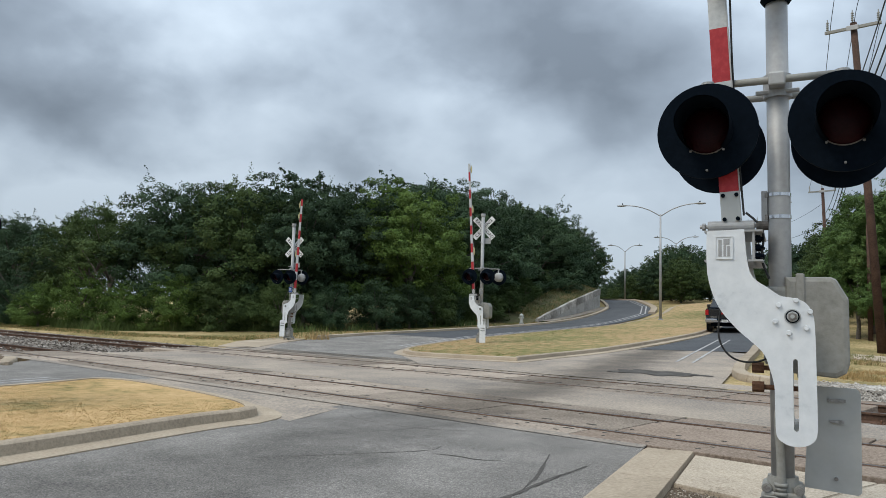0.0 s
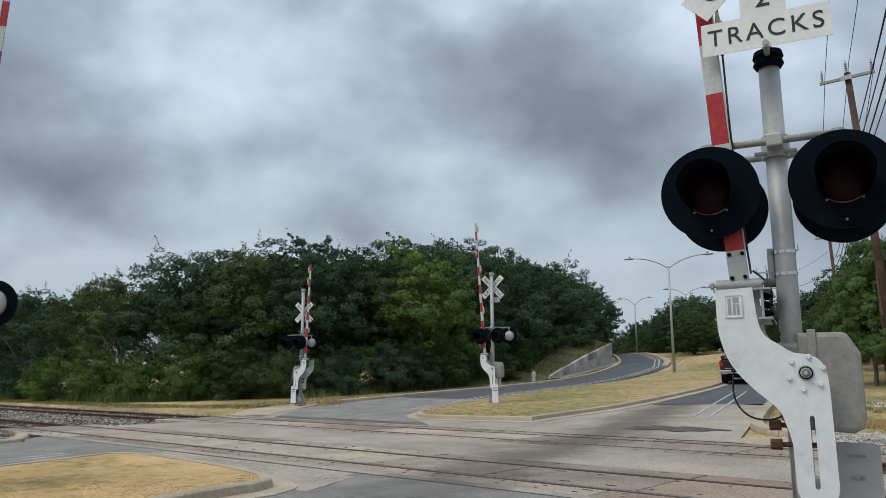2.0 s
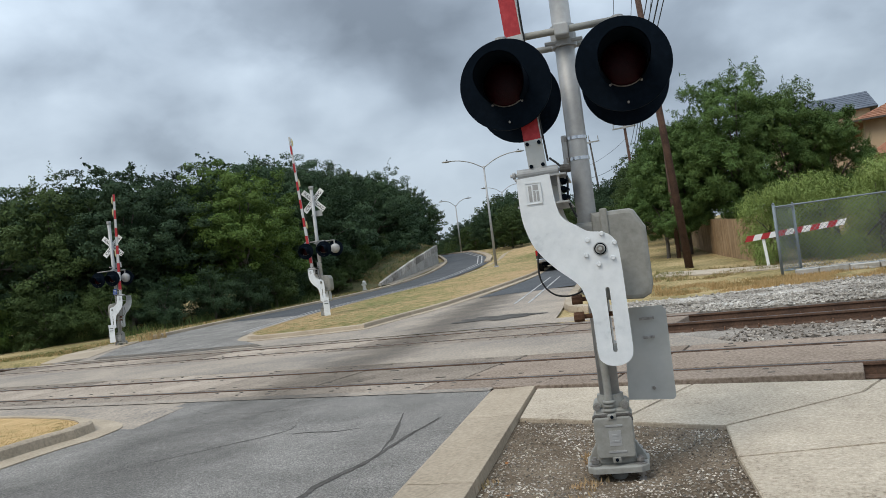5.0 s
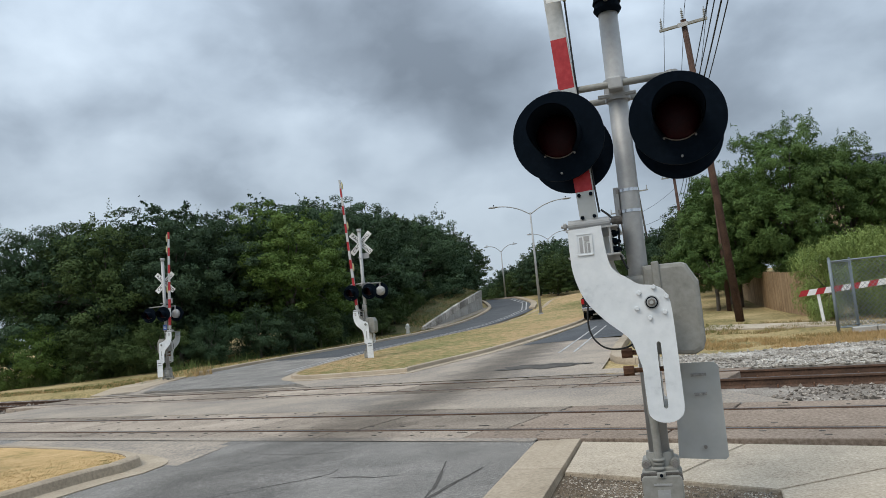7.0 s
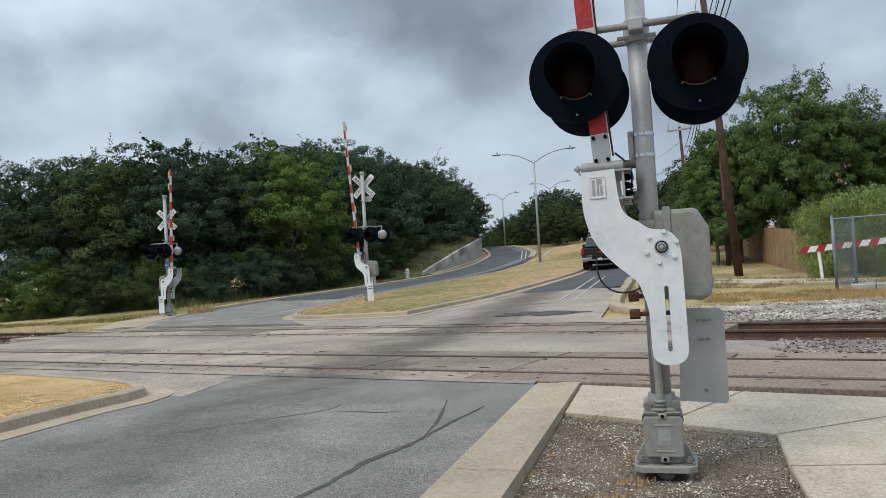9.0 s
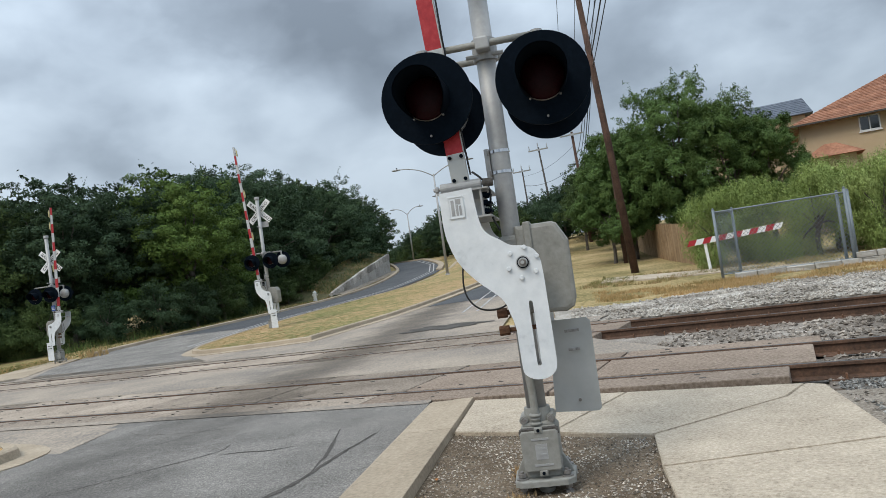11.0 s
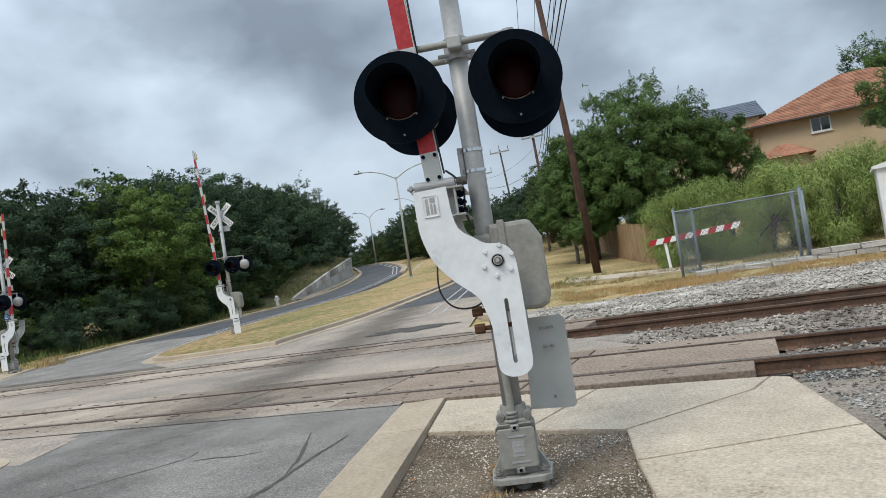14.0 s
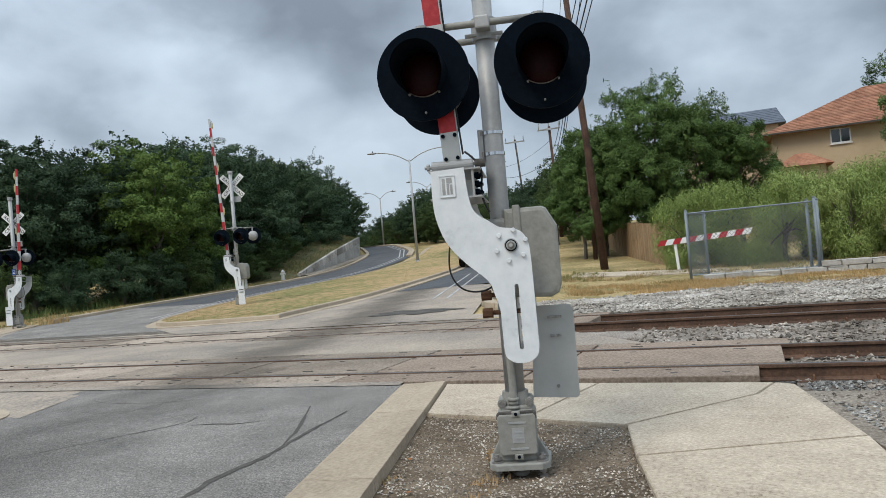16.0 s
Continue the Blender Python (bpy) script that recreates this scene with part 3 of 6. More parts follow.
# ties and ballast beyond the decks
def ties(x0, x1, ya):
    n = int((x1 - x0) / 0.56)
    for i in range(n):
        x = x0 + 0.3 + i * 0.56
        t = thing("railroad_tie", "weathered timber tie under the rails", "railroad tie", pose(x, ya + 0.75 + random.uniform(-0.05, 0.05), -0.17, 0, 0, random.uniform(-1, 1)), "ties")
        if "timber" not in bpy.data.meshes:
            me = bpy.data.meshes.new("timber")
            b2 = box(B(), -0.115, 0.115, -1.3, 1.3, -0.18, 0.0, 0.012)
            b2.to_mesh(me)
            b2.free()
            me.materials.append(TIE)
            bm3 = box(B(), -0.09, 0.09, -0.17, 0.17, 0.0, 0.014, 0.004)
            m3 = bpy.data.meshes.new("tie_plate")
            bm3.to_mesh(m3)
            bm3.free()
            m3.materials.append(RAIL_RUST)
            bm4 = tube(B(), [(0, 0.13, 0.01), (0, 0.125, 0.055), (0, 0.09, 0.06), (0, 0.065, 0.03)], 0.012, 6)
            m4 = bpy.data.meshes.new("rail_clip")
            bm4.to_mesh(m4)
            bm4.free()
            m4.materials.append(RUST_BOLT)
        o = new("timber", bpy.data.meshes["timber"])
        o.parent = t
        for s in (-0.752, 0.752):
            o = new("tie_plate", bpy.data.meshes["tie_plate"])
            o.parent = t
            o.location = (0, s, 0)
            for dx, turn in ((-0.05, 0), (0.05, 180)):
                o = new("rail_clip", bpy.data.meshes["rail_clip"])
                o.parent = t
                o.matrix_basis = pose(dx, s, 0, 0, 0, turn)


ties(PANEL_END + 0.1, 13, 0.0)
ties(-1.2, 13, 5.24)
ties(-36, -21.8, 0.0)
ties(-36, -21.8, 5.24)


def stones(name, label, count, area, size, material, lift, seed):
    """Loose stones, each a squashed eight-faced lump, joined as one layer. area: a function that gives a place."""
    rnd = np.random.RandomState(seed)
    base = np.array([(1, 0, 0), (-1, 0, 0), (0, 1, 0), (0, -1, 0), (0, 0, 1), (0, 0, -1)], float)
    tri = np.array([(0, 2, 4), (2, 1, 4), (1, 3, 4), (3, 0, 4), (2, 0, 5), (1, 2, 5), (3, 1, 5), (0, 3, 5)])
    V, F, k = [], [], 0
    while k < count:
        p = area(rnd)
        if p is None:
            continue
        s = size * rnd.uniform(0.5, 1.35)
        a = rnd.uniform(0, 6.28)
        v = base * (rnd.uniform(0.7, 1.2, (6, 3))) * s * np.array((1, 0.8, 0.6))
        v = v + rnd.uniform(-0.25, 0.25, (6, 3)) * s
        c, sn = math.cos(a), math.sin(a)
        v = np.c_[v[:, 0] * c - v[:, 1] * sn, v[:, 0] * sn + v[:, 1] * c, v[:, 2]]
        V.append(v + np.array((p[0], p[1], p[2] + lift + rnd.uniform(-0.2, 0.4) * s)))
        F.append(tri + 6 * k)
        k += 1
    me = bpy.data.meshes.new(name)
    me.from_pydata(np.concatenate(V).tolist(), [], np.concatenate(F).tolist())
    me.materials.append(material)
    return tagged(new(name, me), label, "gravel", kind="stuff")


def track_bed(r):
    x, y = r.uniform(0, 14) ** 1.0, r.uniform(-1.9, 8.6)
    if x < PANEL_END + 0.5 and y < 2.2:
        return None
    if x < edge_x(y) + 0.9 or (y < -0.5 and x < 2.6 + (-y) * 0.15):
        return None
    if -1.0 < x and y < 0 and x < 2.1:
        return None
    for ry in RAIL_Y:
        if abs(y - ry) < 0.085:
            return None
    return x - 0.2, y, -0.17 if -0.6 < y < 7.4 else -0.1


stones("ballast", "grey and rusty crushed stone ballast between ties", 15000, track_bed, 0.04, BALLAST, 0.0, 1)


def left_bed(r):
    x, y = r.uniform(-50, -21.3), r.uniform(-1.2, 8.2)
    return x, y, -0.12


stones("ballast", "grey crushed stone ballast along the far tracks", 7000, left_bed, 0.06, BALLAST, 0.0, 5)
bm = lay(B(), [(PANEL_END, -1.6), (60, -1.6), (60, 8.6), (-1.3, 8.6), (-1.3, 2.15), (PANEL_END, 2.15)], -0.19, 0.05)
tagged(flat("ballast_bed", bm, BALLAST), "packed ballast bed under the tracks", "ballast", kind="structure")
bm = lay(B(), [(-120, -1.8), (-21.5, -1.8), (-21.5, 8.6), (-120, 8.6)], -0.17, 0.05)
tagged(flat("ballast_bed_left", bm, BALLAST), "packed ballast bed under the far tracks", "ballast", kind="structure")


def shoulder(r):
    x, y = r.uniform(-4.2, 16), r.uniform(7.35, 13.2)
    if x < edge_x(y) + 1.7 or y > 11.0 + 2.2 * min(1, max(0, (x + 2) / 4)) + r.uniform(-0.6, 0.4):
        return None
    return x, y, land(x, y)


stones("limestone_gravel", "pale limestone gravel beside the track", 16000, shoulder, 0.045, LIMESTONE, -0.03, 2)
bm = lay(B(), [(-3.4, 7.5), (40, 7.5), (40, 12.8), (1, 12.9), (-2, 11.2), (-4.4, 10.6)], -0.03, 0.05)
tagged(flat("gravel_shoulder", bm, LIMESTONE), "pale gravel shoulder beside the far track", "gravel", kind="structure")

bm = lay(B(), [(2.05, -1.15), (2.5, -3.1), (3.0, -5.3), (4.3, -11), (30, -11), (30, -1.6), (PANEL_END + 0.3, -1.5)], -0.04, 0.05)
tagged(flat("gravel_verge", bm, SHOULDER), "bare gravelly earth beside the sidewalk", "ground", kind="structure")


def verge_stones(r):
    y = r.uniform(-6.5, -1.3)
    x = 2.1 + (-1.1 - y) * 0.25 + r.uniform(0, 6) ** 1.1
    return x, y, land(x, y) - 0.03


stones("gravel", "loose stones and dirt beside the sidewalk", 7000, verge_stones, 0.022, BALLAST, 0.0, 9)


def tie_ends(r):
    y = r.uniform(-3.3, -0.5)
    x = 2.15 + max(0.0, -1.1 - y) * 0.25 + r.uniform(0, 8)
    return x, y, -0.1 if y > -1.6 else -0.07


stones("ballast", "grey crushed stone between the tie ends and sidewalk", 17000, tie_ends, 0.021, BALLAST_GREY, 0.0, 19)

# ---- near sidewalk, kerb and planting bed ----
IN = lambda y, w: edge_x(y) + w
kerb = thing("kerb", "flush worn concrete kerb beside the road", "kerb", kind="structure")
ys = [-0.8, -2.3, -4.3, -7.3, -10.3, -13.3, -16.3, -19.3]
for ya, yb in zip(ys[:-1], ys[1:]):
    prof = [(0.0, -0.16), (0.0, -0.02), (0.05, 0.006), (0.30, 0.012), (0.32, 0.02), (0.56, 0.03), (0.58, -0.16)]
    bm = B()
    ra = [bm.verts.new((edge_x(ya - 0.006) + u, ya - 0.006, v)) for u, v in prof]
    rb = [bm.verts.new((edge_x(yb + 0.006) + u, yb + 0.006, v)) for u, v in prof]
    for i in range(len(prof) - 1):
        bm.faces.new((ra[i], ra[i + 1], rb[i + 1], rb[i]))
    bm.faces.new(ra[::-1]), bm.faces.new(rb)
    bmesh.ops.recalc_face_normals(bm, faces=bm.faces[:])
    part("kerb_stone", bm, KERB, kerb)
def walk_z(x, y):
    """The sidewalk falls gently away from the road and the tracks."""
    return 0.005 - 0.06 * min(1.0, max(0.0, (x + 1.5) / 2.3)) * min(1.0, max(0.0, (-y - 0.9) / 1.6))


def bed_depth(x, y):
    """The bed lies a little under the slabs and dips round the signal's footing."""
    return 0.035 + 0.065 * max(0.0, 1 - math.hypot(x - 0.2, y + 3.55) / 0.9)


walkway = thing("sidewalk", "pale concrete sidewalk slabs with dark joints", "sidewalk", kind="structure")
bed_a, bed_b, bed_c = (IN(-2.28, 0.585), -2.28), (0.74, -2.48), (1.20, -4.2)
SLABS = [
    [(IN(-0.85, 0.585), -0.85), (0.235, -0.93), (-0.13, -2.36), bed_a],
    [(0.25, -0.93), (1.86, -1.02), (1.70, -1.47), (0.76, -2.44), (0.73, -2.46), (-0.115, -2.365)],
    [(1.87, -1.02), (2.03, -1.10), (2.40, -2.72), (0.945, -3.33), (0.755, -2.475), (1.715, -1.475)],
    [(2.405, -2.74), (2.47, -3.3), (2.9, -5.2), (1.40, -5.2), (1.17, -4.15), (0.95, -3.35)],
    [(2.905, -5.22), (3.5, -8.2), (2.0, -8.2), (1.405, -5.22)],
    [(3.505, -8.22), (4.1, -11.2), (2.6, -11.2), (2.005, -8.22)],
]
for o in SLABS:
    bm = B()
    top = [bm.verts.new((x, y, walk_z(x, y))) for x, y in o]
    low = [bm.verts.new((x, y, -0.24)) for x, y in o]
    bm.faces.new(top)
    for i in range(len(o)):
        j = (i + 1) % len(o)
        bm.faces.new((top[j], top[i], low[i], low[j]))
    bmesh.ops.recalc_face_normals(bm, faces=bm.faces[:])
    es = [e for e in bm.edges if all(v in top for v in e.verts)]
    bmesh.ops.bevel(bm, geom=es, offset=0.007, segments=2, affect="EDGES")
    part("paving_slab", bm, CONCRETE, walkway)
bm = B()
rows = []
for y in [-2.2 - 0.25 * i for i in range(44)]:
    xa, xb = IN(y, 0.5), max(0.9 + (-y - 2.3) * 0.25, IN(y, 1.2))
    rows.append([bm.verts.new((xa + (xb - xa) * i / 8, y, walk_z(xa + (xb - xa) * i / 8, y) - bed_depth(xa + (xb - xa) * i / 8, y) + 0.012 * noise.noise((xa + i * 0.3, y * 1.7, 4)))) for i in range(9)])
for r0, r1 in zip(rows[:-1], rows[1:]):
    for i in range(8):
        bm.faces.new((r0[i], r0[i + 1], r1[i + 1], r1[i]))
bmesh.ops.recalc_face_normals(bm, faces=bm.faces[:])
tagged(flat("planting_bed", bm, DIRT), "bare gravelly earth bed round the signal base", "ground", kind="structure")


def in_bed(r):
    y = r.uniform(-7.0, -2.28)
    x = r.uniform(IN(y, 0.59), 0.78 + (-y - 2.48) * 0.25)
    if y > -2.48 and x > IN(y, 0.59) + (-2.28 - y) * 9:
        return None
    return x, y, walk_z(x, y) - bed_depth(x, y) + 0.004


stones("pebble_gravel", "small mixed pebbles in the earth bed", 11500, in_bed, 0.0100, PEBBLE, 0.0, 3)


# fallen leaves
rleaf = random.Random(12)
lm = bpy.data.meshes.new("leaf_blade")
lm.from_pydata([(-0.03, 0, 0), (-0.012, 0.014, 0.006), (0.012, 0.013, 0.004), (0.03, 0, 0.009), (0.012, -0.013, 0.006), (-0.012, -0.014, 0.003)], [], [(0, 1, 5), (1, 2, 4, 5), (2, 3, 4)])
lm.materials.append(DRY_LEAF)
for lx, ly in ((0.62, -4.62), (0.70, -4.55), (0.55, -4.75), (-0.3, -4.3), (0.05, -4.45), (0.4, -4.9), (-0.62, -3.6), (0.86, -4.4)):
    lf = tagged(new("fallen_leaf", lm), "curled orange-brown dead leaf on the earth bed", "leaf", "fallen leaves")
    lf.matrix_basis = pose(lx, ly, walk_z(lx, ly) - bed_depth(lx, ly) + 0.014, rleaf.uniform(-12, 12), rleaf.uniform(-12, 12), rleaf.uniform(0, 360))


# ---- islands ----
def island(name, outline, label, grass_mat, lift=0.13):
    base = thing(name, label, "traffic island", kind="structure")
    pts = [p.xy for p in curve_points([(*p, 0) for p in outline + outline[:1]], 5)][:-1]
    c = sum(pts, Vector((0, 0))) / len(pts)

    def ring(inset, z):
        out = []
        n = len(pts)
        for i, p in enumerate(pts):
            t = (pts[(i + 1) % n] - pts[i - 1]).normalized()
            nrm = Vector((-t.y, t.x))
            out.append(Vector((*(p + nrm * inset), land(*p) + z)))
        return out

    prof = [(0.0, -0.1), (0.0, 0.004), (0.32, 0.012), (0.345, lift - 0.02), (0.38, lift), (0.50, lift), (0.51, lift - 0.05)]
    n = len(pts)
    step = 3
    rings = [ring(a, z) for a, z in prof]
    for s in range(0, n, step):
        bm = B()
        idx = [(s + k) % n for k in range(min(step, n - s) + 1)]
        cols = [[bm.verts.new(r[i]) for r in rings] for i in idx]
        for c0, c1 in zip(cols[:-1], cols[1:]):
            for k in range(len(prof) - 1):
                bm.faces.new((c0[k], c0[k + 1], c1[k + 1], c1[k]))
        bmesh.ops.recalc_face_normals(bm, faces=bm.faces[:])
        part("kerb_stone", bm, KERB, base)
    bm = B()
    top = ring(0.505, lift - 0.015)
    bm.faces.new([bm.verts.new(p) for p in top])
    bmesh.ops.triangulate(bm, faces=bm.faces[:])
    bmesh.ops.recalc_face_normals(bm, faces=bm.faces[:])
    part("turf", bm, grass_mat, base, "dry yellow grass")
    return top


NEAR_ISLAND = [(-6.34, -2.75), (-6.62, -2.2), (-7.2, -1.86), (-8.0, -1.68), (-9.5, -1.55), (-11.6, -1.55), (-12.5, -2.2), (-11.9, -4.2), (-9.6, -13), (-5.5, -28), (-1.5, -28), (-3.9, -13), (-5.55, -6.3), (-6.25, -3.6)]
FAR_ISLAND = [(-10.85, 9.6), (-10.85, 12), (-10.95, 16), (-12.3, 25), (-14.0, 33), (-17.3, 44), (-22.3, 58), (-26.5, 57), (-24.5, 49), (-22.4, 39), (-20.9, 28), (-19.5, 19.5), (-17.4, 12), (-15.6, 9.3), (-13, 9.2)]
top_near = island("traffic_island", NEAR_ISLAND, "kerbed median island of straw-dry yellow grass", STRAW)
top_far = island("traffic_island", FAR_ISLAND, "kerbed median island of dry and green grass beyond tracks", GREEN_GRASS)
# verge kerbs
def kerb_line(pts, label, width=0.3, lift=0.13):
    k = thing("verge_kerb", label, "kerb", kind="structure")
    P = [p.xy for p in curve_points([(*p, 0) for p in pts], 4)]
    for a, b in zip(P[:-1], P[1:]):
        t = (b - a).normalized()
        n = Vector((-t.y, t.x))
        prof = [(0, -0.1), (0.0, 0.01), (0.02, lift - 0.02), (0.05, lift), (width, lift), (width + 0.02, -0.1)]
        bm = B()
        ca = [bm.verts.new((*(a + t * 0.008 + n * u), land(*a) + v)) for u, v in prof]
        cb = [bm.verts.new((*(b - t * 0.008 + n * u), land(*b) + v)) for u, v in prof]
        for i in range(len(prof) - 1):
            bm.faces.new((ca[i], ca[i + 1], cb[i + 1], cb[i]))
        bm.faces.new(ca), bm.faces.new(cb[::-1])
        bmesh.ops.recalc_face_normals(bm, faces=bm.faces[:])
        part("kerb_stone", bm, KERB, k)


kerb_line([(-24.6, 13.5), (-25.2, 19), (-25.6, 27), (-27.2, 39), (-29.8, 49), (-33, 56.5), (-41, 68)][::1], "concrete kerb along the wooded verge")
kerb_line([(edge_x(9.5) + 1.2, 8.9), (edge_x(10.5), 10.6), (edge_x(18), 18), (edge_x(22), 22), (-9.9, 30), (-12.6, 43), (-17, 60)][::-1], "concrete kerb beside the dark road")
kerb_line([(-19.2, -0.95), (-18.0, -1.6), (-17.2, -3.5), (-13, -20), (-9, -34)][::-1], "concrete kerb at the far roadside", 0.3, 0.07)
kerb_line([(-25.6, 49.3), (-28.7, 56.1), (-36.2, 65.8), (-42.5, 73), (-49.2, 79.8)][::-1], "pale concrete kerb on the outside of the bend", 0.55, 0.15)
# paint
def stripe(p0, p1, w, name="road_line", lift=-0.003):
    a, b = Vector(p0), Vector(p1)
    t = (b - a).normalized()
    n = Vector((-t.y, t.x)) * w / 2
    k = max(2, int((b - a).length / 1.5))
    bm = B()
    rows = []
    for i in range(k + 1):
        p = a.lerp(b, i / k)
        rows.append([bm.verts.new((*(p + s * n), land(*p) + lift)) for s in (-1, 1)])
    for r0, r1 in zip(rows[:-1], rows[1:]):
        bm.faces.new((r0[0], r1[0], r1[1], r0[1]))
    bmesh.ops.recalc_face_normals(bm, faces=bm.faces[:])
    return flat(name, bm, LINE)


for off in (1.3, 1.8):
    tagged(stripe((edge_x(13) - off, 13), (edge_x(26) - off, 26), 0.08, lift=0.006), "worn white painted lane line", "road marking", "white lane lines", "structure")
for off in (0.5, 0.85):
    tagged(stripe((-13.2 - off, -2.2), (-7.4 - off, -22), 0.1), "worn white painted lane line", "road marking", "white lane lines", "structure")
for off in (0.35, 0.75):
    a = [(-17.6, 12.2), (-20.1, 19.5), (-21.6, 28), (-23.3, 39), (-25.5, 49.3), (-28.7, 56.3), (-36, 66)]
    for p, q in zip(a[:-1], a[1:]):
        tagged(stripe((p[0] - off, p[1]), (q[0] - off, q[1]), 0.1, lift=0.011), "white painted line on the uphill road", "road marking", "white lane lines", "structure")


# sealed cracks in the near road
def seal(pts, w):
    P = curve_points([(*p, 0) for p in pts], 14)
    bm = B()
    rows = []
    for i, p in enumerate(P):
        p = p + Vector((0.012 * noise.noise(p * 6), 0.0, 0.0))
        t = (P[min(i + 1, len(P) - 1)] - P[max(i - 1, 0)]).normalized()
        n = Vector((-t.y, t.x, 0)) * w * (0.35 + 0.65 * math.sin(math.pi * (i + 0.6) / (len(P) + 0.2))) * (0.8 + 0.5 * noise.noise(p * 3) + 0.4 * noise.noise(p * 11))
        rows.append([bm.verts.new((*(p + s * n).xy, land(*p.xy) - 0.004)) for s in (-0.5, 0.5)])
    for r0, r1 in zip(rows[:-1], rows[1:]):
        bm.faces.new((r0[0], r1[0], r1[1], r0[1]))
    bmesh.ops.recalc_face_normals(bm, faces=bm.faces[:])
    part("crack_seal", bm, TAR, road, "dark tar crack seal")


seal([(-2.06, -2.0), (-1.98, -2.85), (-1.87, -3.6), (-1.88, -4.15), (-1.80, -4.6), (-1.75, -5.1), (-1.70, -6.6)], 0.075)
seal([(-2.65, -1.75), (-2.42, -2.2), (-2.16, -2.72), (-1.93, -3.3)], 0.045)
seal([(-3.52, -2.64), (-3.22, -2.56), (-3.0, -2.55), (-2.75, -2.41)], 0.032)
seal([(-3.75, -2.2), (-3.66, -2.55), (-4.0, -3.2), (-4.5, -4.1)], 0.022)
seal([(-6.3, -1.3), (-5.7, -1.55), (-4.7, -1.5), (-3.9, -1.1)], 0.014)
seal([(-4.6, -1.0), (-4.9, -1.9), (-5.3, -3.1)], 0.012)


# oil stain where the far deck meets the road
bm = B()
ring = []
for i in range(40):
    a = 2 * math.pi * i / 40
    r = 1.0 + 0.7 * noise.noise((math.cos(a) * 2.2, math.sin(a) * 2.2, 2.0))
    x, y = -6.6 + 1.15 * r * math.cos(a), 9.5 + 0.55 * r * math.sin(a)
    ring.append(bm.verts.new((x, y, land(x, y) + 0.004)))
bm.faces.new(ring)
tagged(flat("oil_stain", bm, TAR), "dark oil stain on the pale road", "stain", kind="structure")


# ---- crossing signals ----
def s_outline():
    pts = [(-0.355, 1.99), (-0.135, 2.0), (-0.118, 1.80), (-0.085, 1.70), (0.0, 1.635), (0.11, 1.59), (0.19, 1.575), (0.25, 1.545), (0.285, 1.48), (0.295, 1.38), (0.298, 1.2), (0.30, 0.95),
           (0.30, 0.86), (0.30, 0.80), (0.285, 0.745), (0.24, 0.71), (0.185, 0.70), (0.13, 0.71), (0.085, 0.745), (0.075, 0.80), (0.074, 0.86), (0.072, 0.95), (0.07, 1.05), (0.045, 1.15), (-0.04, 1.25), (-0.18, 1.38), (-0.29, 1.52), (-0.345, 1.68), (-0.357, 1.82)]
    pts = [(x - 0.06 - (0.045 if x > 0.03 else 0.0), z) for x, z in pts]
    return [(p.x, p.y) for p in curve_points([(*p, 0) for p in pts[1:] + pts[:1]], 4)]


def s_plate(parent, y, f, material):
    """The S-shaped counterweight plate with its long slot, built as strips on both sides of the slot."""
    bm = B()
    out = [(f * x, z) for x, z in s_outline()]
    ring = out if f > 0 else out[::-1]
    # outer and slot edges joined by a fill
    loops = []
    sx, z0, z1, r = 0.082 * f, 0.80, 1.20, 0.0135
    hole = [(sx - r, z0), (sx - r * 0.7, z0 - r * 0.7), (sx, z0 - r), (sx + r * 0.7, z0 - r * 0.7), (sx + r, z0), (sx + r, z1), (sx + r * 0.7, z1 + r * 0.7), (sx, z1 + r), (sx - r * 0.7, z1 + r * 0.7), (sx - r, z1)]
    edges = []
    for pts in (ring, hole):
        vs = [bm.verts.new((px, y, pz)) for px, pz in pts]
        for i in range(len(vs)):
            edges.append(bm.edges.new((vs[i], vs[(i + 1) % len(vs)])))
    bmesh.ops.triangle_fill(bm, edges=edges, use_beauty=True)
    r2 = bmesh.ops.extrude_face_region(bm, geom=bm.faces[:])
    bmesh.ops.translate(bm, verts=[v for v in r2["geom"] if isinstance(v, bmesh.types.BMVert)], vec=(0, 0.014, 0))
    bmesh.ops.recalc_face_normals(bm, faces=bm.faces[:])
    return part("counterweight_arm", bm, material, parent, "white painted S-shaped steel arm")


